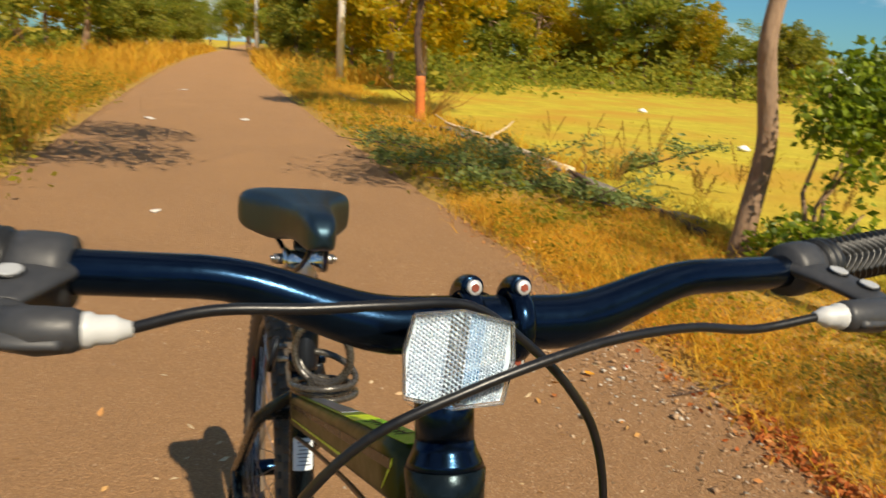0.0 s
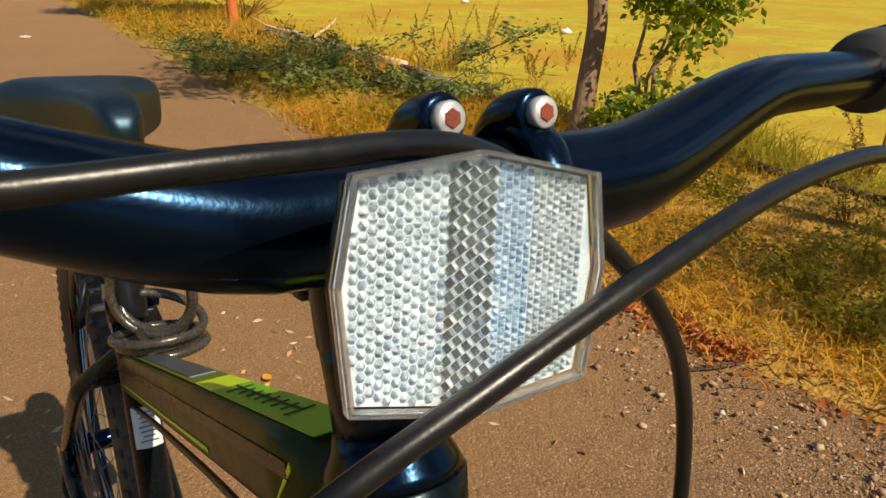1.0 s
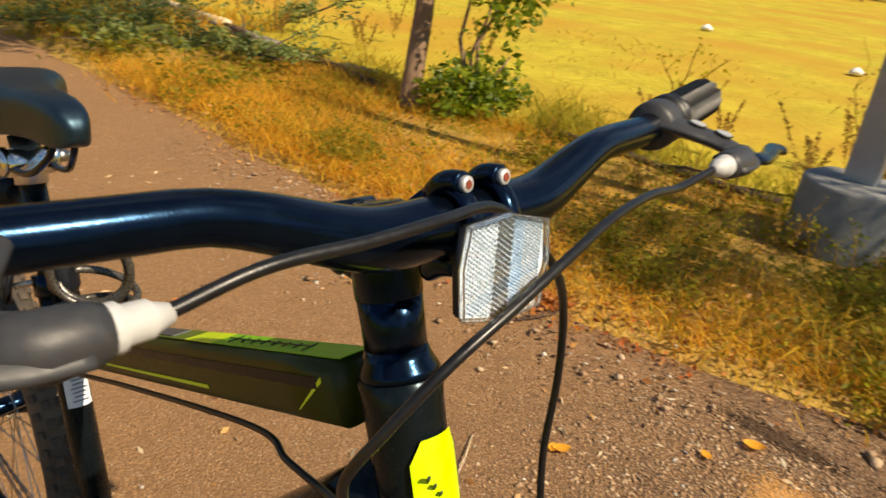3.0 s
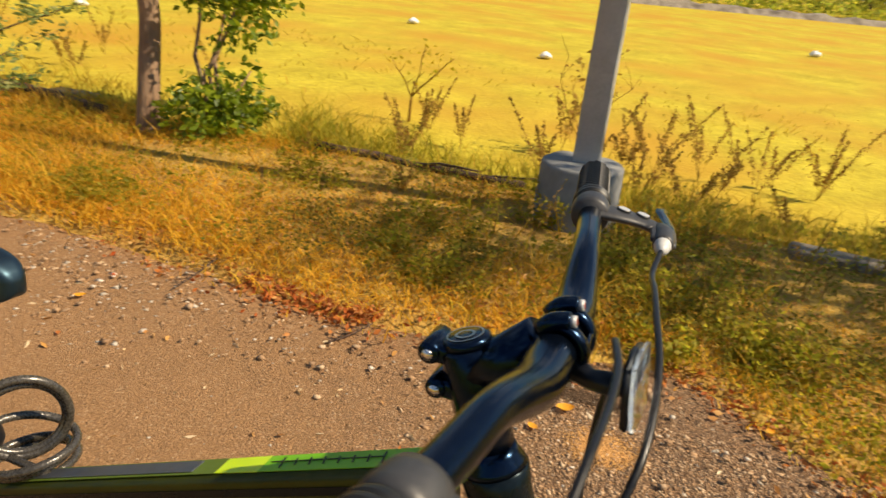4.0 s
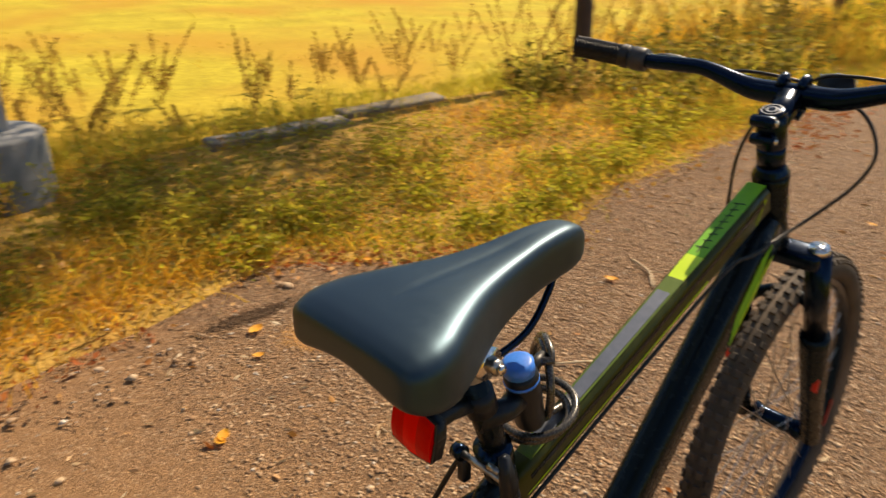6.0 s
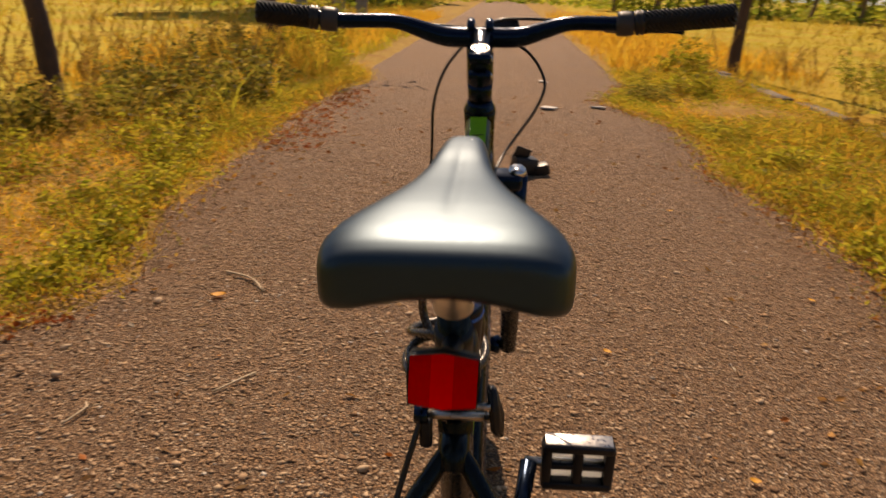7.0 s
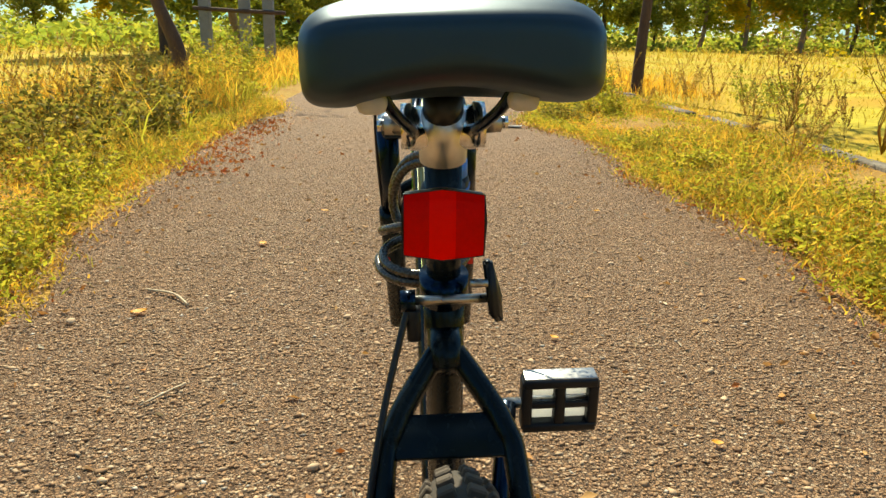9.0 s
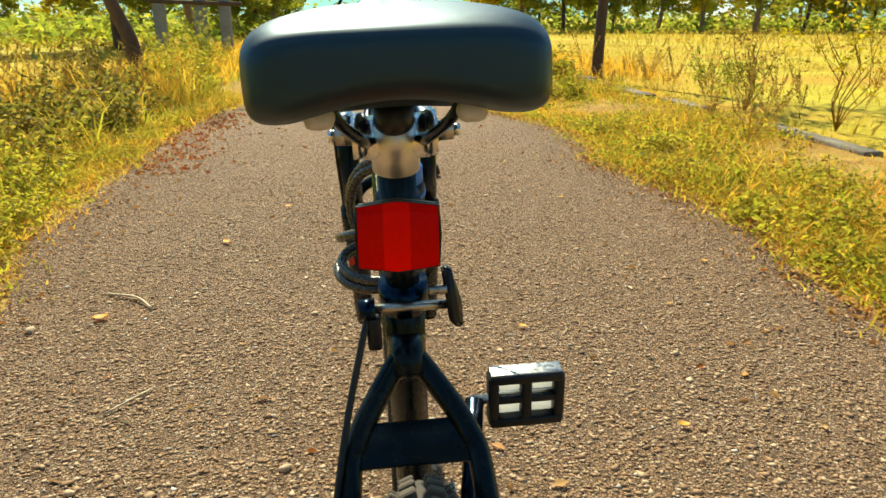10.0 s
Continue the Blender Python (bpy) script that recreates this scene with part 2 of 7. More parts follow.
M = {
    "road": road_surface(),
    "field": surface("dry_field", (0.33, 0.262, 0.026), (0.55, 0.445, 0.052), 1.9, (0.85, 0.95), bump=0.45, bump_scale=24, depth=0.03, third=(0.45, 0.255, 0.034), spec=0.1),
    "soil": surface("verge_soil", (0.28, 0.168, 0.045), (0.52, 0.345, 0.085), 9.0, (0.85, 0.95), bump=0.9, bump_scale=60, depth=0.02, third=(0.34, 0.19, 0.055), spec=0.1),
    "dry": surface("dry_grass", (0.80, 0.46, 0.045), (0.90, 0.62, 0.085), 0.9, (0.6, 0.8), bump=0, third=(0.72, 0.33, 0.05), island=True, thin=0.62, spec=0.2),
    "straw": surface("field_grass", (0.50, 0.38, 0.045), (0.64, 0.50, 0.08), 0.4, (0.6, 0.8), bump=0, third=(0.52, 0.31, 0.05), island=True, thin=0.55, spec=0.2),
    "green": surface("green_grass", (0.27, 0.28, 0.025), (0.56, 0.50, 0.055), 1.1, (0.5, 0.7), bump=0, third=(0.62, 0.42, 0.06), island=True, thin=0.72, spec=0.3),
    "bush": surface("dark_olive_leaf", (0.125, 0.135, 0.020), (0.34, 0.30, 0.045), 1.3, (0.5, 0.7), bump=0, third=(0.58, 0.40, 0.08), island=True, thin=0.68, spec=0.3),
    "weed": surface("weed_leaf", (0.20, 0.23, 0.020), (0.52, 0.48, 0.045), 1.3, (0.45, 0.65), bump=0, third=(0.62, 0.42, 0.06), island=True, thin=0.72, spec=0.3),
    "stalk": surface("dry_stalk", (0.36, 0.19, 0.05), (0.62, 0.38, 0.10), 6.0, (0.7, 0.9), bump=0, third=(0.36, 0.30, 0.05), island=True, thin=0.55, spec=0.2),
    "litter": surface("leaf_litter", (0.50, 0.15, 0.03), (0.68, 0.42, 0.16), 4.0, (0.6, 0.8), bump=0, third=(0.56, 0.30, 0.08), island=True, thin=0.25, spec=0.3),
    "red_litter": surface("red_leaf_litter", (0.40, 0.075, 0.015), (0.62, 0.20, 0.04), 4.0, (0.6, 0.8), bump=0, third=(0.50, 0.28, 0.10), island=True, thin=0.25, spec=0.3),
    "pale_stone": surface("pale_pebble", (0.36, 0.30, 0.23), (0.70, 0.62, 0.52), 25.0, (0.8, 0.95), bump=0.3, bump_scale=300, island=True, spec=0.2),
    "yellow_leaf": surface("yellow_leaf", (0.85, 0.45, 0.03), (0.75, 0.30, 0.03), 30.0, (0.5, 0.7), bump=0.2, bump_scale=120, thin=0.3),
    "stone": surface("pebble", (0.24, 0.14, 0.08), (0.46, 0.28, 0.15), 25.0, (0.8, 0.95), bump=0.3, bump_scale=300, third=(0.66, 0.48, 0.31), island=True, spec=0.2),
    "kerb": surface("old_concrete", (0.15, 0.122, 0.088), (0.31, 0.265, 0.205), 7.0, (0.8, 0.95), bump=0.9, bump_scale=60, depth=0.012, third=(0.085, 0.065, 0.045)),
    "concrete": surface("grey_concrete", (0.17, 0.175, 0.175), (0.27, 0.275, 0.27), 4.0, (0.8, 0.95), bump=0.5, bump_scale=70, depth=0.004, third=(0.20, 0.20, 0.20)),
    "zinc": surface("galvanised_steel", (0.34, 0.36, 0.38), (0.46, 0.48, 0.50), 9.0, (0.45, 0.6), metal=0.35, bump=0.1, bump_scale=80, third=(0.30, 0.31, 0.33)),
    "bark": surface("bark", (0.15, 0.088, 0.052), (0.34, 0.215, 0.130), 7.0, (0.8, 0.95), bump=1.0, bump_scale=22, depth=0.02, third=(0.40, 0.28, 0.185), stretch=(1, 1, 0.35)),
    "bark_dark": surface("dark_bark", (0.055, 0.032, 0.02), (0.12, 0.07, 0.045), 7.0, (0.8, 0.95), bump=0.9, bump_scale=22, depth=0.02, stretch=(1, 1, 0.35)),
    "orange_paint": surface("orange_trunk_paint", (0.62, 0.17, 0.03), (0.45, 0.12, 0.03), 9.0, (0.7, 0.9), bump=0.6, bump_scale=25, depth=0.01),
    "leaf_bright": surface("bright_leaf", (0.15, 0.23, 0.014), (0.40, 0.48, 0.03), 2.0, (0.4, 0.55), bump=0, third=(0.06, 0.11, 0.010), island=True, thin=0.5),
    "leaf_olive": surface("olive_leaf", (0.17, 0.21, 0.022), (0.36, 0.37, 0.04), 0.6, (0.5, 0.7), bump=0, third=(0.50, 0.42, 0.05), island=True, thin=0.6),
    "leaf_yellow": surface("yellow_green_leaf", (0.56, 0.42, 0.022), (0.80, 0.52, 0.015), 0.6, (0.5, 0.7), bump=0, third=(0.34, 0.38, 0.03), island=True, thin=0.72),
    "leaf_blue": surface("cut_branch_leaf", (0.11, 0.18, 0.045), (0.26, 0.33, 0.085), 3.0, (0.5, 0.7), bump=0, third=(0.34, 0.32, 0.08), island=True, thin=0.4),
    "leaf_far": surface("far_leaf", (0.20, 0.27, 0.035), (0.40, 0.46, 0.06), 0.15, (0.6, 0.8), bump=0, third=(0.60, 0.52, 0.06), island=True, thin=0.72),
    "white_paint": surface("white_paint", (0.72, 0.70, 0.66), (0.82, 0.80, 0.77), 8.0, (0.6, 0.8), bump=0.2, bump_scale=60),
    "litter_white": surface("white_litter", (0.75, 0.74, 0.72), (0.85, 0.85, 0.84), 20.0, (0.5, 0.7), bump=0.3, bump_scale=60),
    # black parts: their blue sky sheen is tinted into the specular colour
    "frame_black": surface("black_frame_paint", (0.0030, 0.0052, 0.0068), (0.0055, 0.0085, 0.0105), 14.0, (0.20, 0.30), bump=0.05, bump_scale=500, spec=0.24, sky_gleam=(0.58, 0.84, 1.0)),
    "bar_black": surface("satin_black_alloy", (0.0008, 0.0016, 0.0036), (0.0015, 0.0028, 0.0060), 18.0, (0.17, 0.24), bump=0.04, bump_scale=600, spec=0.46, sky_gleam=(0.17, 0.47, 1.0)),
    "frame_olive": surface("olive_frame_paint", (0.024, 0.031, 0.0025), (0.038, 0.046, 0.004), 12.0, (0.28, 0.40), bump=0.05, bump_scale=500, spec=0.28),
    "frame_green": surface("green_decal", (0.130, 0.42, 0.010), (0.165, 0.49, 0.014), 20.0, (0.35, 0.5), bump=0.03, bump_scale=500),
    "frame_moss": surface("moss_decal", (0.075, 0.125, 0.010), (0.10, 0.16, 0.014), 20.0, (0.35, 0.5), bump=0.03, bump_scale=500),
    "lime": surface("lime_decal", (0.50, 0.75, 0.004), (0.58, 0.80, 0.008), 20.0, (0.35, 0.5), bump=0.03, bump_scale=500, coat=0.6, coat_rough=0.3),
    "frame_grey": surface("silver_decal", (0.15, 0.17, 0.20), (0.20, 0.22, 0.26), 20.0, (0.44, 0.50), metal=0.9, bump=0.03, bump_scale=500),
    "ink": surface("black_ink", (0.012, 0.02, 0.008), (0.02, 0.03, 0.012), 60.0, (0.5, 0.6), bump=0),
    "rubber": surface("black_rubber", (0.006, 0.006, 0.007), (0.014, 0.014, 0.013), 25.0, (0.38, 0.5), bump=0.2, bump_scale=500, depth=0.0005, spec=0.5),
    "tyre": surface("dusty_tyre", (0.022, 0.020, 0.018), (0.075, 0.055, 0.038), 18.0, (0.75, 0.9), bump=0.2, bump_scale=400, third=(0.16, 0.115, 0.075)),
    "plastic": surface("black_plastic", (0.005, 0.0055, 0.008), (0.011, 0.012, 0.015), 30.0, (0.36, 0.46), bump=0.1, bump_scale=900, depth=0.0006, spec=0.38, sky_gleam=(0.72, 0.86, 1.0)),
    "cable": surface("black_cable_housing", (0.005, 0.005, 0.006), (0.010, 0.010, 0.011), 40.0, (0.30, 0.40), bump=0.1, bump_scale=900, depth=0.0005, spec=0.45),
    "lever_grey": surface("grey_black_plastic", (0.028, 0.029, 0.032), (0.040, 0.041, 0.045), 40.0, (0.42, 0.54), bump=0.1, bump_scale=900, depth=0.0005, spec=0.45),
    "bolt": surface("zinc_bolt", (0.44, 0.44, 0.45), (0.60, 0.60, 0.60), 60.0, (0.35, 0.5), metal=0.4, bump=0.05, bump_scale=300),
    "prism_back": surface("prism_backing", (0.26, 0.33, 0.39), (0.35, 0.42, 0.48), 160.0, (0.2, 0.3), bump=0),
    # prism colours carry the sparkle: facets differ in tone as reflections would
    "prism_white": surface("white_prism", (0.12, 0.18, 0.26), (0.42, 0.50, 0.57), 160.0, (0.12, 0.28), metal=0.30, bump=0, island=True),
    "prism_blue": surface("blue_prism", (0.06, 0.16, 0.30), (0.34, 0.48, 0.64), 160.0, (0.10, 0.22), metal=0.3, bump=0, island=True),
    "prism_dim": surface("dim_prism", (0.09, 0.11, 0.14), (0.24, 0.28, 0.33), 420.0, (0.06, 0.15), metal=0.7, bump=0.05, bump_scale=900),
    "pale_twig": surface("pale_dry_wood", (0.50, 0.38, 0.23), (0.70, 0.56, 0.38), 40.0, (0.7, 0.9), bump=0.2, bump_scale=200, depth=0.001),
    "pale_leaf": surface("pale_dry_leaf", (0.62, 0.48, 0.28), (0.82, 0.70, 0.50), 40.0, (0.6, 0.8), bump=0, third=(0.66, 0.28, 0.06), island=True, thin=0.2, spec=0.3),
    "dust": surface("orange_dust", (0.66, 0.36, 0.13), (0.56, 0.30, 0.12), 40.0, (0.9, 1.0), bump=0, island=True, spec=0.1),
    "smudge_grain": surface("dark_grain", (0.07, 0.045, 0.03), (0.16, 0.10, 0.06), 60.0, (0.9, 1.0), bump=0, island=True, spec=0.1),
    # dimmer copy of the reflector red, for panels that return less light
    "red_dimmed": surface("dimmed_red_reflector", (0.62, 0.0008, 0.0008), (0.74, 0.0015, 0.0015), 60.0, (0.10, 0.18), bump=0.3, bump_scale=900, depth=0.001, spec=0.06),
    "saddle": surface("black_vinyl", (0.0012, 0.0028, 0.0060), (0.0024, 0.0050, 0.0095), 22.0, (0.42, 0.45), bump=0.05, bump_scale=900, depth=0.0003, spec=1.0, sky_gleam=(0.40, 0.74, 1.0)),
    "chrome": surface("chrome", (0.62, 0.62, 0.62), (0.78, 0.78, 0.77), 20.0, (0.10, 0.25), metal=1.0, bump=0.05, bump_scale=300),
    "satin": surface("satin_chrome", (0.62, 0.62, 0.60), (0.76, 0.75, 0.72), 30.0, (0.34, 0.44), metal=0.85, bump=0.05, bump_scale=300),
    "steel": surface("worn_steel", (0.32, 0.31, 0.30), (0.50, 0.49, 0.47), 30.0, (0.25, 0.45), metal=1.0, bump=0.1, bump_scale=300),
    "rust": surface("rusty_socket", (0.11, 0.018, 0.008), (0.26, 0.045, 0.014), 300.0, (0.6, 0.8), bump=0.2, bump_scale=900),
    "stud": surface("pale_stud", (0.32, 0.33, 0.34), (0.40, 0.41, 0.42), 60.0, (0.4, 0.5), bump=0.05, bump_scale=300),
    "white_plastic": surface("white_plastic", (0.44, 0.45, 0.45), (0.54, 0.54, 0.53), 40.0, (0.4, 0.5), bump=0.05, bump_scale=300),
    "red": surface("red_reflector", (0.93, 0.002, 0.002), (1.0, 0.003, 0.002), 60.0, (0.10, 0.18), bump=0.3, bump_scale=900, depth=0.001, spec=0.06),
    "red_paint": surface("red_decal", (0.60, 0.02, 0.01), (0.68, 0.03, 0.015), 60.0, (0.4, 0.5), bump=0),
    "clear": clear("clear_plastic", (0.93, 0.94, 0.95)),
    "rim_clear": clear("edge_clear_plastic", (0.82, 0.86, 0.90), 0.06, 0.92),
    "lock_blue": surface("blue_lock_cap", (0.02, 0.16, 0.62), (0.03, 0.22, 0.75), 60.0, (0.35, 0.5), bump=0.05, bump_scale=300),
    "coil": surface("smoked_cable_sleeve", (0.035, 0.031, 0.026), (0.085, 0.076, 0.064), 60.0, (0.22, 0.32), metal=0.25, bump=0.5, bump_scale=260, depth=0.001, coat=0.25),
    "strip": surface("translucent_strip", (0.78, 0.78, 0.76), (0.88, 0.88, 0.86), 60.0, (0.25, 0.35), bump=0.1, bump_scale=300, thin=0.6),
    "sticker": surface("white_sticker", (0.62, 0.68, 0.74), (0.72, 0.76, 0.80), 60.0, (0.4, 0.5), bump=0),
    "far_wall": surface("pale_wall", (0.55, 0.50, 0.44), (0.65, 0.61, 0.55), 2.0, (0.8, 0.9), bump=0.2, bump_scale=20),
}


# ---- mesh helpers ----
rng = np.random.default_rng(7)


def origin(ob):
    v = Vector((0, 0, 0))
    while ob:
        v += ob.location
        ob = ob.parent
    return v


def part(name, bm, material, parent=None, label="", smooth=True):
    """Links a bmesh, given in world places, as one mesh object under a thing or part."""
    me = bpy.data.meshes.new(name)
    bmesh.ops.recalc_face_normals(bm, faces=bm.faces)
    if parent:
        bm.transform(Matrix.Translation(-origin(parent)))
    for f in bm.faces:
        f.smooth = smooth
    bm.to_mesh(me)
    bm.free()
    me.materials.append(M[material])
    ob = new(name, me)
    ob.parent = parent
    return tagged(ob, label)


def thing(name, at, label, category, group="", kind=""):
    ob = new(name)
    ob.location = at
    return tagged(ob, label, category, group, kind)


def np_mesh(name, verts, tris, material, smooth=False):
    me = bpy.data.meshes.new(name)
    v, t = np.asarray(verts, np.float32), np.asarray(tris, np.int32)
    me.vertices.add(len(v))
    me.vertices.foreach_set("co", v.ravel())
    me.loops.add(len(t) * 3)
    me.loops.foreach_set("vertex_index", t.ravel())
    me.polygons.add(len(t))
    me.polygons.foreach_set("loop_start", np.arange(0, len(t) * 3, 3, dtype=np.int32))
    if smooth:
        me.polygons.foreach_set("use_smooth", np.ones(len(t), bool))
    me.update(calc_edges=True)
    me.materials.append(M[material])
    return me


def curve_through(points, steps=8):
    """Points of a Catmull-Rom curve."""
    p = [Vector(q) for q in points]
    p = [2 * p[0] - p[1], *p, 2 * p[-1] - p[-2]]
    out = []
    for i in range(1, len(p) - 2):
        a, b, c, d = p[i - 1:i + 3]
        for k in range(steps):
            t = k / steps
            out.append(0.5 * (2 * b + (c - a) * t + (2 * a - 5 * b + 4 * c - d) * t * t + (3 * b - a - 3 * c + d) * t ** 3))
    return out + [p[-2]]


def tube(bm, points, radius, sides=14, closed=False, flat=1.0):
    """A tube along points; radius a number or one for each point; flat squeezes it across."""
    p = [Vector(q) for q in points]
    r = [radius] * len(p) if isinstance(radius, (int, float)) else list(radius)
    rings, up = [], None
    for i, q in enumerate(p):
        if closed:
            d = (p[(i + 1) % len(p)] - p[i - 1]).normalized()
        else:
            d = (p[min(i + 1, len(p) - 1)] - p[max(i - 1, 0)]).normalized()
        if up is None:
            up = d.cross(Vector((1, 0, 0)) if abs(d.x) < 0.9 else Vector((0, 0, 1))).normalized()
        up = (up - d * up.dot(d)).normalized()
        side = d.cross(up)
        rings.append([bm.verts.new(q + (up * math.cos(a) * flat + side * math.sin(a)) * r[i]) for a in (2 * math.pi * k / sides for k in range(sides))])
    for i in range(len(rings) - (0 if closed else 1)):
        a, b = rings[i], rings[(i + 1) % len(rings)]
        for k in range(sides):
            bm.faces.new((a[k], a[(k + 1) % sides], b[(k + 1) % sides], b[k]))
    if not closed:
        bm.faces.new(rings[0])
        bm.faces.new(rings[-1])
    return bm


def a_tube(points, radius, sides=14, **kw):
    return tube(bmesh.new(), points, radius, sides, **kw)


def block(bm, centre, size, turn=None, bevel=0.0, seg=2):
    """A box with bevelled edges."""
    made = bmesh.ops.create_cube(bm, size=1.0)["verts"]
    m = Matrix.Translation(centre) @ (turn.to_4x4() if turn else Matrix()) @ Matrix.Diagonal((*size, 1))
    bmesh.ops.transform(bm, matrix=m, verts=made)
    if bevel:
        edges = list({e for v in made for e in v.link_edges})
        bmesh.ops.bevel(bm, geom=edges, offset=bevel, segments=seg, affect="EDGES", profile=0.5)
    return bm


def loft(bm, rings, cap=True):
    vs = [[bm.verts.new(q) for q in ring] for ring in rings]
    n = len(vs[0])
    for a, b in zip(vs, vs[1:]):
        for k in range(n):
            bm.faces.new((a[k], a[(k + 1) % n], b[(k + 1) % n], b[k]))
    if cap:
        bm.faces.new(vs[0])
        bm.faces.new(vs[-1])
    return bm


def rounded(centre, u, v, hw, hh, r, seg=4):
    """Ring of a rounded rectangle in the plane of u and v."""
    out = []
    for cx, cy, a0 in ((1, 1, 0), (-1, 1, 90), (-1, -1, 180), (1, -1, 270)):
        for k in range(seg + 1):
            a = radians(a0 + 90 * k / seg)
            out.append(Vector(centre) + u * (cx * (hw - r) + r * math.cos(a)) + v * (cy * (hh - r) + r * math.sin(a)))
    return out


def prism(bm, outline, depth_vec):
    """An extruded polygon."""
    a = [bm.verts.new(q) for q in outline]
    b = [bm.verts.new(Vector(q) + depth_vec) for q in outline]
    n = len(a)
    bm.faces.new(a)
    bm.faces.new(b[::-1])
    for k in range(n):
        bm.faces.new((a[k], a[(k + 1) % n], b[(k + 1) % n], b[k]))
    return bm


# ---- ground and road ----
ROAD_L, ROAD_R, KERB_L, KERB_R = -1.78, 1.52, -3.42, 3.20


def bend(y):
    """Drift of the road towards -x behind the start."""
    return -0.0007 * y * y if -60 < y < 0 else (-0.084 * (-y - 60) - 2.52 if y < 0 else 0.0)


BULGES = {1: ((-0.25, 0.11, 0.26), (1.0, -0.20, 0.24), (2.0, 0.36, 0.38), (3.3, 0.15, 0.9), (8.0, 0.2, 0.6)),
          9: ((2.9, 0.08, 0.5), (4.3, -0.12, 0.4), (7.3, -0.42, 0.7))}


def wave(y, k):
    """Drift of the asphalt's ragged edge: slow bays and bulges, then fine crumbling."""
    out = sum(a * math.exp(-0.5 * ((y - c) / w) ** 2) for c, a, w in BULGES[k])
    return bend(y) + out + 0.03 * noise.noise((y * 0.45, k, 0)) + 0.04 * noise.noise((y * 1.7, k, 3)) + 0.03 * noise.noise((y * 6, k, 5)) + 0.014 * noise.noise((y * 19, k, 8))


def strip_steps():
    far = [-900, -400, -200, -120, -80, -60, -45, -36, -30, -26, -22]
    return far + [-20 + 0.08 * i for i in range(int(44 / 0.08))] + [-v for v in reversed(far[:-1])]


def ground_sheet():
    bm = bmesh.new()
    xs = [-900, -300, -120, -60, -35, -22, -16, -12, -9, -7, -5.6, -4.6, -3.9, -3.3, -2.7, -2.2, -1.8, -1.2, 0, 1.2, 1.8, 2.2, 2.8, 3.4, 4.2, 5.5, 7.5, 11, 17, 30, 60, 150, 400, 900]
    ys = [-900, -300, -150, -90, -60, -40, -28] + [-20 + 0.5 * i for i in range(81)] + [26, 34, 48, 70, 110, 200, 400, 900]
    grid = []
    for x in xs:
        row = []
        for y in ys:
            z = 0.04 * noise.noise((x * 0.3, y * 0.3, 0)) if abs(x) < 60 and abs(y) < 60 else 0.0
            row.append(bm.verts.new((x, y, z - (0.12 if abs(x - bend(y)) < (3.4 if abs(y) < 24 else 5.5) else 0.0) - (0.08 if abs(y) > 50 else 0.0))))
        grid.append(row)
    for a, b in zip(grid, grid[1:]):
        for k in range(len(ys) - 1):
            bm.faces.new((a[k], b[k], b[k + 1], a[k + 1]))
    return tagged(part("ground", bm, "field"), "wide field of flat golden dry grass", "ground", kind="structure")


def verge_sheet(name, side, outer, label):
    """Soil between the road's edge and the kerb, running a little under the asphalt."""
    bm = bmesh.new()
    steps = [-400, -200, -120, -60, -40, -30] + [-22 + 0.12 * i for i in range(400)] + [34, 46, 60, 120, 200, 400]
    rows = []
    for y in steps:
        inner = (ROAD_L + wave(y, 1) if side < 0 else ROAD_R + wave(y, 9)) - side * 0.07
        end = outer + bend(y)
        rows.append([bm.verts.new((inner + (end - inner) * f, y, 0.012 * f + 0.035 * f * (0.55 + 0.8 * noise.noise((y * 0.9, f * 3, outer))) * min(1, 4 * f) + (0.004 if f > 0.05 else -0.03))) for f in (0, 0.05, 0.12, 0.25, 0.4, 0.6, 0.8, 1.0)])
    for a, b in zip(rows, rows[1:]):
        for k in range(len(a) - 1):
            bm.faces.new((a[k], a[k + 1], b[k + 1], b[k]))
    return tagged(part(name, bm, "soil"), label, "verge", kind="structure")


def road_strip():
    bm = bmesh.new()
    rows = []
    for y in strip_steps():
        l, r = ROAD_L + wave(y, 1), ROAD_R + wave(y, 9)
        rows.append([bm.verts.new((l + (r - l) * f, y, -0.03 if f in (0, 1) else 0.0)) for f in (0, 0.006, 0.05, 0.2, 0.35, 0.5, 0.65, 0.8, 0.95, 0.994, 1)])
    for a, b in zip(rows, rows[1:]):
        for k in range(len(a) - 1):
            bm.faces.new((a[k], a[k + 1], b[k + 1], b[k]))
    return tagged(part("road", bm, "road"), "narrow worn brown asphalt road with gravel and ragged edges", "road", kind="structure")


ground_sheet()
verge_sheet("verge_left", -1, KERB_L - 0.1, "bare brown verge soil beside the asphalt")
verge_sheet("verge_right", 1, KERB_R + 0.1, "bare brown verge soil beside the asphalt")
road_strip()


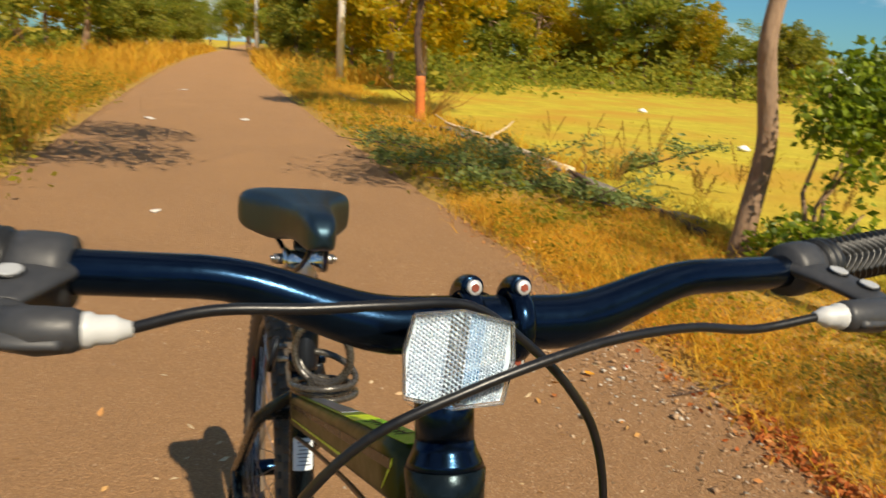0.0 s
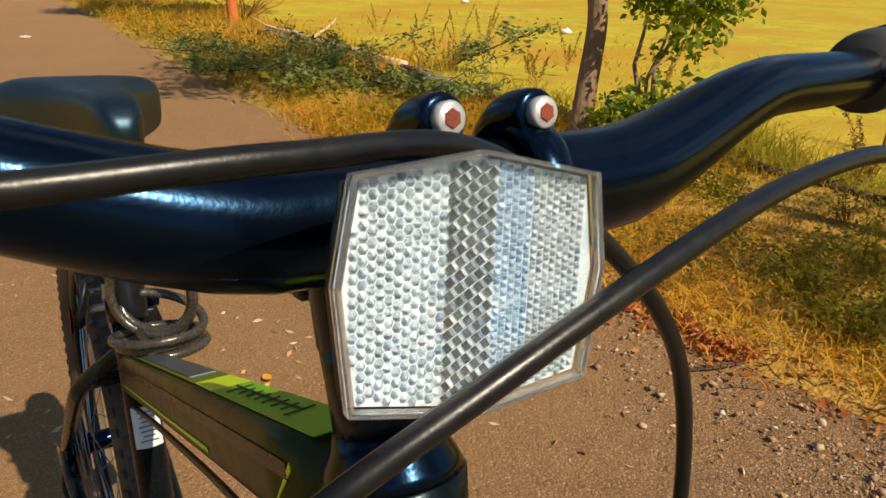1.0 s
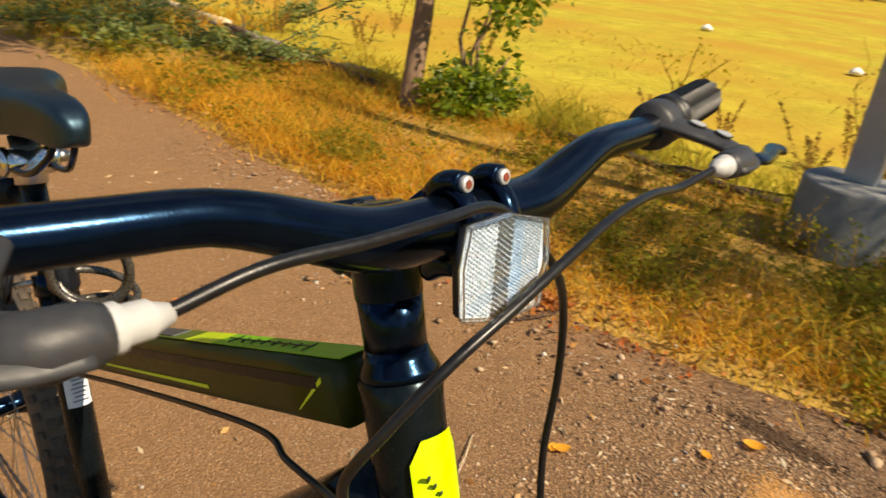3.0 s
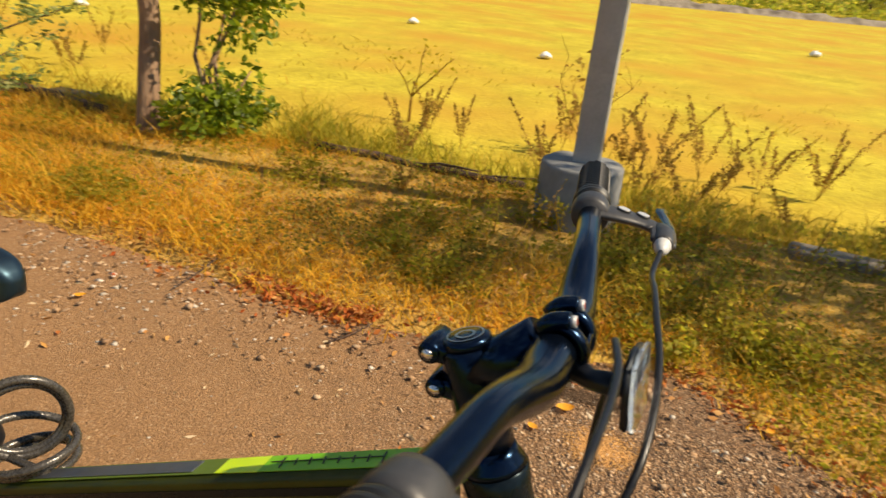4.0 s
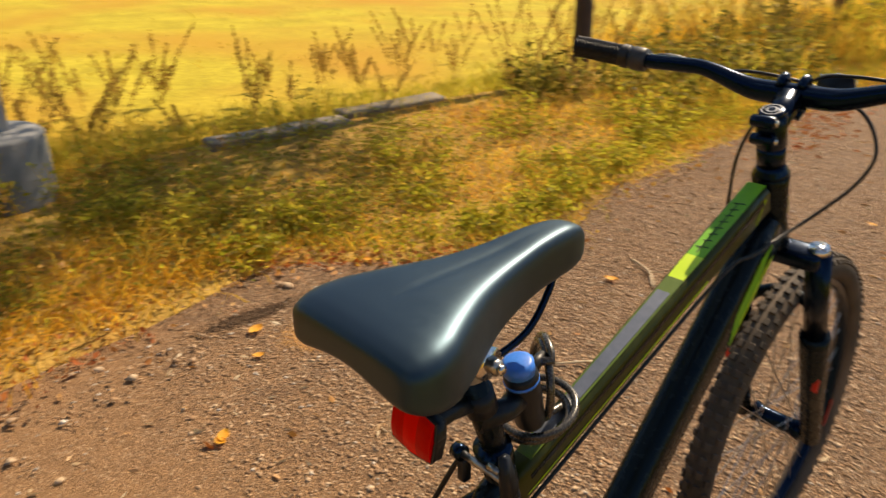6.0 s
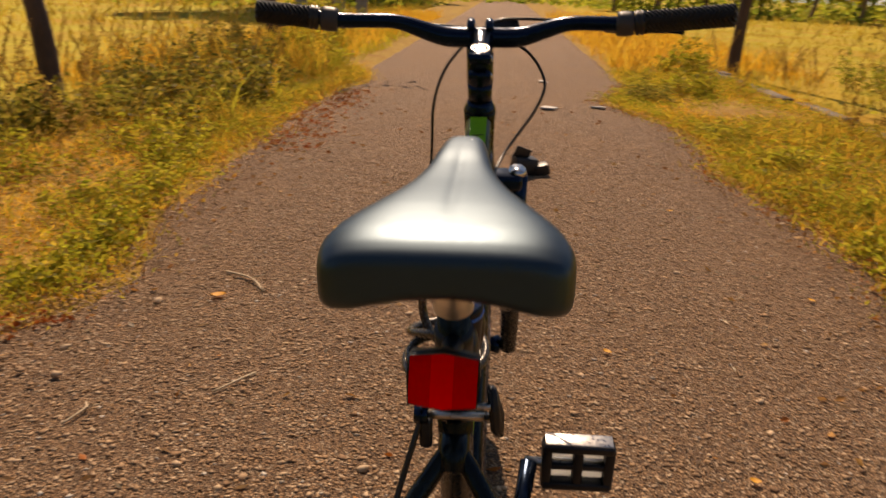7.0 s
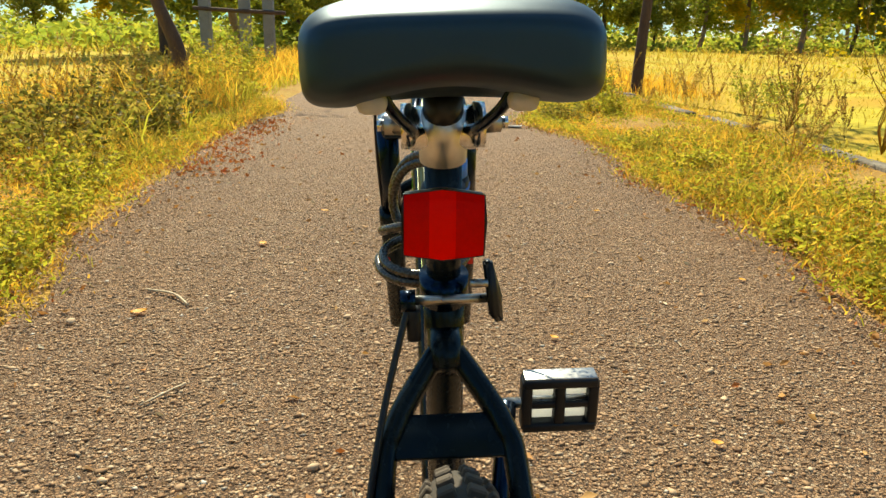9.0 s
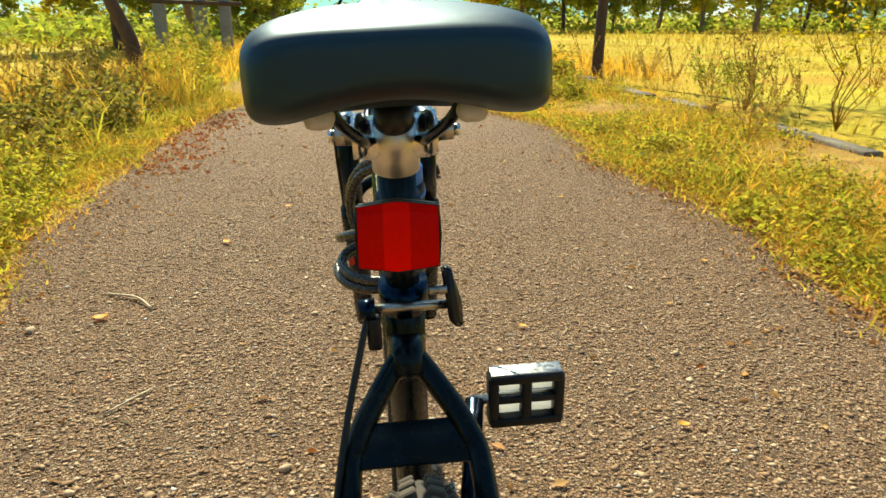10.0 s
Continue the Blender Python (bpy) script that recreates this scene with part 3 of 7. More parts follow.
def kerb_stones(x, spans, group):
    """Low worn edging stones, a stone an object, along one side."""
    k = 0
    for y0, y1 in spans:
        y = y0
        while y < y1:
            length = min(0.9 + 0.5 * rng.random(), y1 - y)
            bm = bmesh.new()
            dx, dz = 0.05 * rng.normal(), 0.015 * rng.normal() - (0.065 if -2 < y < 1.2 else 0.055)
            block(bm, (x + dx + 0.25 * noise.noise((y * 0.2, x, 0)), y + length / 2, 0.05 + dz), (0.15, length - 0.02, 0.17), Euler((0.01 * rng.normal(), 0.05 * rng.normal(), 0.03 * rng.normal())).to_matrix(), 0.018)
            bmesh.ops.subdivide_edges(bm, edges=[e for e in bm.edges if e.calc_length() > 0.3], cuts=4)
            for v in bm.verts:
                v.co += 0.010 * noise.noise_vector(v.co * 9)
            ob = part("kerb_stone", bm, "kerb")
            tagged(ob, "low weathered concrete edging stone sunk in dry grass", "kerb stone", group)
            y += length
            k += 1


kerb_stones(KERB_L, ((-16.5, -3.0), (1.50, 3.40)), "stones edging the verge")
kerb_stones(KERB_R, ((4.2, 11.0),), "stones edging the verge")


# ---- bicycle ----
X0 = -0.083                                     # the bicycle's middle plane
bike = thing("bicycle", (X0, 0.52, 0), "black and lime green mountain bicycle standing upright on the road", "bicycle")


def L(x, y, z):
    return Vector((X0 + x, y, z))


REAR, FRONT, BB, RW = (0, -0.045, 0.345), (0, 1.10, 0.345), (0, 0.415, 0.315), 0.345
AXIS = Vector((0, 0.36, -1)).normalized()       # down the steering axis


def steer(z, x=0.0, ahead=0.0):
    """A place on the steering axis at the height z."""
    return L(x, 0.816 + (0.99 - z) * 0.36 + ahead, z)


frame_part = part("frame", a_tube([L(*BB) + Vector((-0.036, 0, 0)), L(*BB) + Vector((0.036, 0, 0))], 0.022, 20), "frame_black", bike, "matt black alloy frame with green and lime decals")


def section_tube(a, b, wa, ha, wb, hb, radius, steps=10, bow=0.0):
    """A shaped tube of rounded-rectangle section, wide across x."""
    a, b = Vector(a), Vector(b)
    d = (b - a).normalized()
    u = Vector((1, 0, 0))
    v = u.cross(d) * -1
    rings = []
    for i in range(steps + 1):
        f = i / steps
        c = a.lerp(b, f) + v * bow * math.sin(math.pi * f)
        w, h = wa + (wb - wa) * f, ha + (hb - ha) * f
        rings.append(rounded(c, u, v, w / 2, h / 2, min(radius, w * 0.45, h * 0.45)))
    return loft(bmesh.new(), rings), d, v


TT_A, TT_B = L(0, 0.815, 0.870), L(0, 0.300, 0.650)      # top tube's axis, head to seat
bm, tt_d, tt_v = section_tube(TT_A, TT_B, 0.039, 0.046, 0.032, 0.046, 0.010)
if tt_v.z < 0:
    tt_v = -tt_v
part("top_tube", bm, "frame_olive", frame_part, "dark olive top tube with a flat decal top")
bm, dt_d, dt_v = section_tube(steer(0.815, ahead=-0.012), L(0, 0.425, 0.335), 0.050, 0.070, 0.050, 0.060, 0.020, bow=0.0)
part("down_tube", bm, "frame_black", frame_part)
part("seat_tube", a_tube([L(0, 0.281, 0.712), L(0, 0.300, 0.655), L(*BB)], [0.0175, 0.0175, 0.0175], 20), "frame_black", frame_part)
part("head_tube", a_tube([steer(0.902), steer(0.899), steer(0.885), steer(0.835), steer(0.80), steer(0.785), steer(0.782)], [0.022, 0.0262, 0.0250, 0.0235, 0.0262, 0.0285, 0.026], 28), "frame_black", frame_part)


def on_top(f0, f1, half, lift, thick=0.0006, shift=0.0):
    """A thin panel on the top tube's flat top between two shares of its length."""
    bm = bmesh.new()
    a, b = TT_A.lerp(TT_B, f0), TT_A.lerp(TT_B, f1)
    up = tt_v * (0.0233 + lift)
    s = Vector((1, 0, 0))
    return prism(bm, [a + up + s * (shift - half), a + up + s * (shift + half), b + up + s * (shift + half * 0.92), b + up + s * (shift - half * 0.92)], tt_v * thick)


part("green_panel", on_top(-0.005, 0.292, 0.0128, 0.0), "frame_green", frame_part, "green decal panel", smooth=False)
part("lime_panel", on_top(0.292, 0.376, 0.0122, 0.0), "lime", frame_part, "bright lime decal panel", smooth=False)
part("olive_panel", on_top(0.376, 0.93, 0.0118, 0.0), "frame_moss", frame_part, "moss-green decal panel", smooth=False)
part("grey_panel", on_top(0.425, 0.88, 0.0088, 0.0009), "frame_grey", frame_part, "grey decal stripe", smooth=False)
# a sloping maker's mark, kept as plain strokes
bm = bmesh.new()
for i in range(8):
    f = 0.085 + 0.025 * i
    w = 0.0052 if i not in (0, 7) else 0.0082
    a = TT_A.lerp(TT_B, f) + tt_v * 0.0243
    prism(bm, [a + Vector((-w, 0, 0)), a + Vector((w, 0, 0)) - tt_d * 0.003, a + Vector((w, 0, 0)) - tt_d * 0.0012, a + Vector((-w, 0, 0)) + tt_d * 0.0018], tt_v * 0.0004)
    prism(bm, [a + Vector((-w * 0.1 - 0.0014, 0, 0)), a + Vector((-w * 0.1, 0, 0)), a + Vector((-w * 0.1, 0, 0)) + tt_d * 0.012, a + Vector((-w * 0.1 - 0.0014, 0, 0)) + tt_d * 0.012], tt_v * 0.0004)
part("maker_mark", bm, "ink", frame_part, "dark strokes of a mark on green", smooth=False)


def streak(side, f0, f1, h0, h1, thick0, name="lime_streak"):
    """A tapering lime line on a side of the top tube."""
    bm = bmesh.new()
    a, b = TT_A.lerp(TT_B, f0), TT_A.lerp(TT_B, f1)
    x0, x1 = side * (0.0197 - 0.0035 * f0), side * (0.0197 - 0.0035 * f1)
    prism(bm, [a + Vector((x0, 0, 0)) + tt_v * h0, a + Vector((x0, 0, 0)) + tt_v * (h0 + thick0), b + Vector((x1, 0, 0)) + tt_v * (h1 + 0.001), b + Vector((x1, 0, 0)) + tt_v * h1], Vector((side * 0.0006, 0, 0)))
    part(name, bm, "lime", frame_part, "lime streak", smooth=False)


for side in (1, -1):
    streak(side, 0.02, 0.075, 0.009, -0.013, 0.004)
    streak(side, 0.30, 0.97, -0.012, -0.010, 0.003)
    bm = bmesh.new()                            # dark blue-black band under the top's edge
    a, b = TT_A.lerp(TT_B, 0.03), TT_A.lerp(TT_B, 0.95)
    prism(bm, [a + Vector((side * 0.0198, 0, 0)) + tt_v * 0.004, a + Vector((side * 0.0198, 0, 0)) + tt_v * 0.012, b + Vector((side * 0.0164, 0, 0)) + tt_v * 0.012, b + Vector((side * 0.0164, 0, 0)) + tt_v * 0.006], Vector((side * 0.0004, 0, 0)))
    part("dark_band", bm, "frame_black", frame_part, smooth=False)
    bm = bmesh.new()                            # green leaf shape on the down tube
    a = steer(0.815, ahead=-0.012)
    q = [a + dt_d * s + dt_v * h + Vector((side * 0.0254, 0, 0)) for s, h in ((0.03, 0.012), (0.06, 0.020), (0.15, 0.012), (0.19, -0.012), (0.10, -0.010))]
    prism(bm, q, Vector((side * 0.0006, 0, 0)))
    part("down_tube_decal", bm, "frame_green", frame_part, "green flash", smooth=False)
    bm = bmesh.new()
    q = [a + dt_d * s + dt_v * h + Vector((side * 0.0262, 0, 0)) for s, h in ((0.04, -0.008), (0.05, -0.003), (0.12, -0.007), (0.19, -0.0135), (0.11, -0.012))]
    prism(bm, q, Vector((side * 0.0005, 0, 0)))
    part("down_tube_streak", bm, "lime", frame_part, "lime flash", smooth=False)

# badge on the front of the head tube
bm = bmesh.new()
rings = []
for z, half in ((0.868, 26), (0.855, 44), (0.835, 44), (0.812, 36), (0.796, 10)):
    c = steer(z)
    fw = Vector((0, 1, 0.36)).normalized()
    rings.append([c + (fw * math.cos(radians(a)) + Vector((1, 0, 0)) * math.sin(radians(a))) * 0.0268 for a in (half * (k / 4 - 1) for k in range(9))])
for a, b in zip(rings, rings[1:]):
    va, vb = [bm.verts.new(q) for q in a], [bm.verts.new(q) for q in b]
    for k in range(8):
        bm.faces.new((va[k], va[k + 1], vb[k + 1], vb[k]))
bmesh.ops.remove_doubles(bm, verts=bm.verts, dist=0.00005)
part("head_badge", bm, "lime", frame_part, "lime badge with dark strokes")
bm = bmesh.new()
for i in range(6):
    c = steer(0.846 - 0.006 * i) + Vector((0, 0.0258, 0.0095)) + Vector((0.012 - 0.004 * i, -0.001, 0))
    block(bm, c, (0.0022, 0.0012, 0.010), Euler((-0.35, 0.5, 0)).to_matrix())
part("badge_stroke", bm, "ink", frame_part, smooth=False)

# wishbone stays, bridge plate and chain stays
part("monostay", a_tube([L(0, 0.292, 0.675), L(0, 0.270, 0.660), L(0, 0.258, 0.648)], [0.016, 0.016, 0.014], 16), "frame_black", frame_part)
for s in (1, -1):
    part("seat_stay", a_tube(curve_through([L(0.004 * s, 0.272, 0.664), L(0.020 * s, 0.258, 0.645), L(0.044 * s, 0.232, 0.612), L(0.054 * s, 0.200, 0.575), L(0.060 * s, 0.05, 0.43), L(0.062 * s, -0.045, 0.345)], 6), 0.0098, 14), "frame_black", frame_part)
    part("chain_stay", a_tube(curve_through([L(0.030 * s, 0.40, 0.315), L(0.045 * s, 0.30, 0.318), L(0.062 * s, 0.05, 0.34), L(0.062 * s, -0.045, 0.345)], 6), 0.0105, 14), "frame_black", frame_part)
    part("dropout", block(bmesh.new(), L(0.062 * s, -0.03, 0.345), (0.007, 0.06, 0.05), None, 0.002), "frame_black", frame_part)
bm = bmesh.new()
block(bm, L(0, 0.226, 0.606), (0.088, 0.006, 0.036), Euler((-0.75, 0, 0)).to_matrix(), 0.0015)
part("bridge_plate", bm, "frame_black", frame_part, "flat bridge plate between the stays")

# seat clamp with its quick-release lever
clamp = part("seat_clamp", a_tube([L(0, 0.2755, 0.728), L(0, 0.283, 0.705)], 0.0205, 20), "bar_black", bike, "black seat clamp with a quick-release lever")
part("clamp_bolt", a_tube([L(-0.028, 0.258, 0.712), L(0.034, 0.258, 0.712)], 0.004, 10), "steel", clamp, "steel skewer")
part("clamp_nut", a_tube([L(-0.036, 0.258, 0.712), L(-0.024, 0.258, 0.712)], 0.009, 12), "bar_black", clamp)
bm = bmesh.new()
prism(bm, [L(0.030, 0.250, 0.745), L(0.030, 0.262, 0.745), L(0.040, 0.266, 0.712), L(0.040, 0.258, 0.690), L(0.034, 0.250, 0.700)], Vector((0.008, 0, 0)))
bmesh.ops.bevel(bm, geom=list(bm.edges), offset=0.0018, segments=2, affect="EDGES")
part("release_lever", bm, "plastic", clamp)
part("lever_pin", a_tube([L(0.020, 0.250, 0.728), L(0.034, 0.250, 0.728)], 0.0035, 10), "steel", clamp, "brass-coloured pin")

post_d = Vector((0, 0.055, -0.153)).normalized()
part("seat_post", a_tube([L(0, 0.2405, 0.835), L(0, 0.2405, 0.835) + post_d * 0.19], 0.0142, 20), "frame_black", bike, "black seat post")


# ---- saddle ----
def saddle_ring(y, half, top, low):
    """One cross-section: flat-topped, with upright sides, a shallow groove and a hollow underside."""
    out = []
    mid, hh = (top + low) / 2, (top - low) / 2
    deep = 0.0007 * max(0.0, min(1.0, (y - 0.145) / 0.03)) * max(0.0, min(1.0, (0.330 - y) / 0.05))
    crisp = 5.6 - 2.0 * max(0.0, min(1.0, (y - 0.30) / 0.06))
    half_us = [1.0, 0.997, 0.985, 0.96, 0.92, 0.86, 0.78, 0.68, 0.56, 0.44, 0.33, 0.24, 0.16, 0.10, 0.05]
    us = half_us + [0.0] + [-u for u in reversed(half_us)]
    for u in us:
        x = half * u
        z = mid + hh * max(0.0, 1 - abs(u) ** crisp) ** 0.28
        out.append(L(x, y, z - 0.015 * hh * u * u - deep * math.exp(-(x / 0.0052) ** 2)))
    for u in us[-2:0:-1]:
        z = mid - hh * max(0.0, 1 - abs(u) ** 3.6) ** 0.20
        arch = 0.0060 * max(0.0, 1 - (u / 0.78) ** 2) * min(1.0, hh / 0.02) if y < 0.2 else 0.0
        out.append(L(half * u, y, z + 0.40 * hh * (1 - u * u) * (1.0 if y < 0.2 else 0.4) + arch))
    return out


def saddle_shape():
    keys = [(0.0985, 0.060, 0.921, 0.896), (0.100, 0.071, 0.926, 0.889), (0.104, 0.078, 0.930, 0.883), (0.114, 0.083, 0.9345, 0.876), (0.130, 0.0855, 0.938, 0.871), (0.150, 0.0815, 0.9405, 0.868),
            (0.170, 0.0715, 0.9425, 0.867), (0.190, 0.0615, 0.9435, 0.868), (0.210, 0.0515, 0.9440, 0.873), (0.232, 0.0425, 0.9443, 0.881), (0.255, 0.0355, 0.9452, 0.887), (0.280, 0.0297, 0.9467, 0.892),
            (0.310, 0.0256, 0.9503, 0.897), (0.340, 0.0228, 0.952, 0.899), (0.362, 0.0208, 0.9515, 0.901), (0.379, 0.0172, 0.947, 0.905), (0.389, 0.0118, 0.939, 0.911), (0.3935, 0.005, 0.930, 0.918)]
    bm = bmesh.new()
    rings = []
    for a, b in zip(keys, keys[1:]):
        for f in (0, 0.5):
            rings.append(saddle_ring(*(p + (q - p) * f for p, q in zip(a, b))))
    rings.append(saddle_ring(*keys[-1]))
    return loft(bm, rings)


saddle_bm = saddle_shape()
saddle_bm.transform(Matrix.Translation((0.002, 0, 0)))
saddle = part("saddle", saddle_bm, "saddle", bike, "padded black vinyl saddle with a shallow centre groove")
sub = saddle.modifiers.new("smooth", "SUBSURF")
sub.levels = sub.render_levels = 1
for s in (1, -1):
    part("saddle_rail", a_tube(curve_through([L(0.010 * s, 0.348, 0.908), L(0.012 * s, 0.338, 0.888), L(0.019 * s, 0.300, 0.860), L(0.021 * s, 0.245, 0.850), L(0.022 * s, 0.205, 0.856), L(0.034 * s, 0.165, 0.874), L(0.042 * s, 0.150, 0.892)], 6), 0.0038, 10), "bar_black", saddle, "bent black steel rail")
for s in (1, -1):
    part("rail_socket", block(bmesh.new(), L(0.045 * s, 0.152, 0.880), (0.018, 0.022, 0.013), None, 0.005), "white_plastic", saddle, "pale plastic rail socket")
sclamp = part("saddle_clamp", a_tube([L(-0.024, 0.238, 0.853), L(0.024, 0.238, 0.853)], 0.016, 18), "chrome", bike, "chromed saddle clamp")
part("clamp_cap", a_tube([L(0, 0.225, 0.865), L(0, 0.238, 0.849), L(0, 0.243, 0.829)], [0.0155, 0.018, 0.0175], 20), "satin", sclamp, "satin metal collar")
part("post_plug", a_tube([L(0, 0.220, 0.879), L(0, 0.232, 0.855)], 0.0145, 18), "rubber", sclamp)
for s in (1, -1):
    part("clamp_plate", a_tube([L(0.022 * s, 0.236, 0.855), L(0.030 * s, 0.236, 0.855)], 0.0165, 14), "chrome", sclamp)
    part("clamp_nut", a_tube([L(0.030 * s, 0.236, 0.856), L(0.042 * s, 0.236, 0.856)], [0.008, 0.0075], 6), "steel", sclamp)
    part("bolt_end", a_tube([L(0.042 * s, 0.236, 0.856), L(0.047 * s, 0.236, 0.856)], 0.0045, 10), "chrome", sclamp)


# ---- reflectors ----
def octagon(w, h, apex, bulge):
    return [(-w, h), (0, h + apex), (w, h), (w + bulge, h * 0.10), (w, -h), (0, -h - apex), (-w, -h), (-w - bulge, h * 0.10)]


def reflector(name, at, facing, roll, tilt, housing_mat, lens_mat, label, prisms, yaw=0.0):
    """A small eight-sided reflector: housing, rim and a face of tiny prisms. facing +1 looks ahead, -1 back."""
    m = Matrix.Translation(at) @ Matrix.Rotation(radians(yaw), 4, "Z") @ Matrix.Rotation(radians(roll), 4, "Y") @ Matrix.Rotation(radians(tilt), 4, "X")
    f = facing
    outline = octagon(0.0260 if prisms else 0.0272, 0.0201 if prisms else 0.0206, 0.0040 if prisms else 0.0036, 0.0030 if prisms else 0.0014)
    if prisms:
        m = m @ Matrix.Diagonal((0.95, 1, 1, 1))
    bm = bmesh.new()
    k = 0.975 if prisms else 1.0
    prism(bm, [Vector((x * k, 0, z * k)) for x, z in outline], Vector((0, (-0.005 if prisms else -0.012) * f, 0)))
    bmesh.ops.bevel(bm, geom=list(bm.edges), offset=0.0012, segments=2, affect="EDGES")
    bm.transform(m)
    body = part(name, bm, housing_mat, bike, label)
    rim = bmesh.new()
    k = 0.962 if prisms else 0.975
    inner = [(x * k, z * k) for x, z in outline]
    n = 8
    rows = [[rim.verts.new((x, y * f, z)) for x, z in o] for o, y in ((outline, 0.0004), (outline, 0.0030), (inner, 0.0030), (inner, 0.0004))]
    for a, b in zip(rows, rows[1:] + rows[:1]):
        for k in range(n):
            rim.faces.new((a[k], a[(k + 1) % n], b[(k + 1) % n], b[k]))
    rim.transform(m)
    part("rim", rim, "rim_clear" if prisms else "plastic", body, "clear plastic rim" if prisms else "thin black rim", smooth=False)
    if prisms:
        back = bmesh.new()
        prism(back, [Vector((x * 0.945, 0.0001 * f, z * 0.945)) for x, z in outline], Vector((0, 0.0003 * f, 0)))
        back.transform(m)
        part("backing", back, "prism_back", body, "pale backing behind the prisms", smooth=False)
        # four upright bands: small squares, blue squares, dark cube corners, large pale cube corners; their reflections
        # are put into the colours
        def face_half(x):
            return 0.0192 + 0.0038 * (1 - abs(x) / 0.026)

        def in_face(x, z, keep):
            return abs(z) < face_half(x) - keep and abs(x) < 0.0236 + 0.0026 * (1 - abs(z) / 0.02)

        for glass, x0, x1, sx, sz in (("prism_white", -0.0244, -0.0118, 0.00157, 0.00150), ("prism_blue", -0.0118, -0.0037, 0.00162, 0.00150)):
            band = bmesh.new()
            for i in range(round((x1 - x0) / sx)):
                for j in range(34):
                    x, z = x0 + sx * (i + 0.5), -0.0250 + sz * (j + (0.5 if i % 2 else 0.0))
                    if not in_face(x, z, 0.0007):
                        continue
                    ring = [(x + sx * 0.43 * c, 0.0005 * f, z + sz * 0.43 * d) for c, d in ((-1, -1), (1, -1), (1, 1), (-1, 1))]
                    t = (x + 0.00025 * math.sin(7 * i + 3 * j), 0.0012 * f, z + 0.00025 * math.sin(5 * i + 11 * j))
                    for k in range(4):
                        band.faces.new([band.verts.new(q) for q in (ring[k], ring[(k + 1) % 4], t)])
            band.transform(m)
            part("prism_band", band, glass, body, "silvery square prisms", smooth=False)
        for glass, x0, x1, pitch, dark in (("prism_dim", -0.0037, 0.0066, 0.00206, True), ("prism_white", 0.0066, 0.0256, 0.00172, False)):
            band, bright = bmesh.new(), bmesh.new()
            R, sz = pitch / 1.5, pitch / 1.5 * math.sqrt(3)
            for i in range(round((x1 - x0) / pitch)):
                for j in range(34):
                    x, z = x0 + pitch * (i + 0.5), -0.0250 + sz * (j + (0.5 if i % 2 else 0.0))
                    if not in_face(x, z, 0.0009):
                        continue
                    six = [(x + 0.90 * R * math.cos(radians(60 * k)), (0.0004 + (0.66 * R if k % 2 else 0.0)) * f, z + 0.90 * R * math.sin(radians(60 * k))) for k in range(6)]
                    mid = (x, (0.0004 + 1.32 * R) * f, z)
                    if dark:                        # three faces of a small cube corner, one of them coloured bright as a glint
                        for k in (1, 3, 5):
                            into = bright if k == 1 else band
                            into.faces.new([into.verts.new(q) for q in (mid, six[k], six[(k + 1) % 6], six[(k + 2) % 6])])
                    else:
                        for k in range(6):
                            band.faces.new([band.verts.new(q) for q in ((x, (0.0004 + 0.75 * R) * f, z), six[k][:1] + (0.0004 * f,) + six[k][2:], six[(k + 1) % 6][:1] + (0.0004 * f,) + six[(k + 1) % 6][2:])])
            band.transform(m)
            part("prism_band", band, glass, body, "faceted prisms, coloured dark where they return no light" if dark else "silvery faceted prisms", smooth=False)
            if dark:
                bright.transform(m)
                part("prism_band", bright, "prism_white", body, "prism facets coloured bright as sky glints", smooth=False)
            else:
                bright.free()
    else:
        face = bmesh.new()
        # a lens that swells backwards, in three upright panels, the outer two coloured dimmer
        def top(x):
            return 0.0201 + 0.0034 * (1 - abs(x) / 0.0272)

        for x0, x1 in ((-0.0264, -0.0098), (-0.0098, 0.0078), (0.0078, 0.0264)):
            rows = []
            for i in range(9):
                g = -1 + i / 4
                swell = 0.0026 + 0.0038 * (1 - abs(g) ** 2.6)
                rows.append([face.verts.new((x, d * f, g * top(x))) for x, d in ((x0, 0.0006), (x0, swell), ((x0 + x1) / 2, swell + 0.0004), (x1, swell), (x1, 0.0006))])
            for a, b in zip(rows, rows[1:]):
                for k in range(4):
                    face.faces.new((a[k], a[k + 1], b[k + 1], b[k]))
            for row in (rows[0], rows[-1]):
                face.faces.new(row)
            bmesh.ops.recalc_face_normals(face, faces=face.faces)
            face.transform(m)
            # brightness of each panel is put into its red
            part("lens", face, lens_mat if x0 < 0 < x1 else "red_dimmed", body, "red ribbed lens", smooth=False)
            face = bmesh.new()
        face.free()
    if prisms:
        cover = bmesh.new()
        prism(cover, [Vector((x * 0.955, 0.0026 * f, z * 0.955)) for x, z in outline], Vector((0, 0.0004 * f, 0)))
        cover.transform(m)
        c = part("cover", cover, "clear", body, "clear plastic front", smooth=False)
        c.visible_shadow = False
    return body


front_reflector = reflector("front_reflector", L(0.0350, 0.933, 1.0121), 1, -3.7, 9.0, "plastic", "clear", "clear faceted front reflector", True, -5.0)
part("bracket", a_tube([L(0.028, 0.922, 1.005), L(0.020, 0.905, 1.000), L(0.012, 0.885, 1.003)], [0.008, 0.007, 0.009], 10), "plastic", front_reflector)
rear_reflector = reflector("rear_reflector", L(-0.003, 0.176, 0.797), -1, 2.0, -6.0, "plastic", "red", "red rear reflector in a black housing", False)
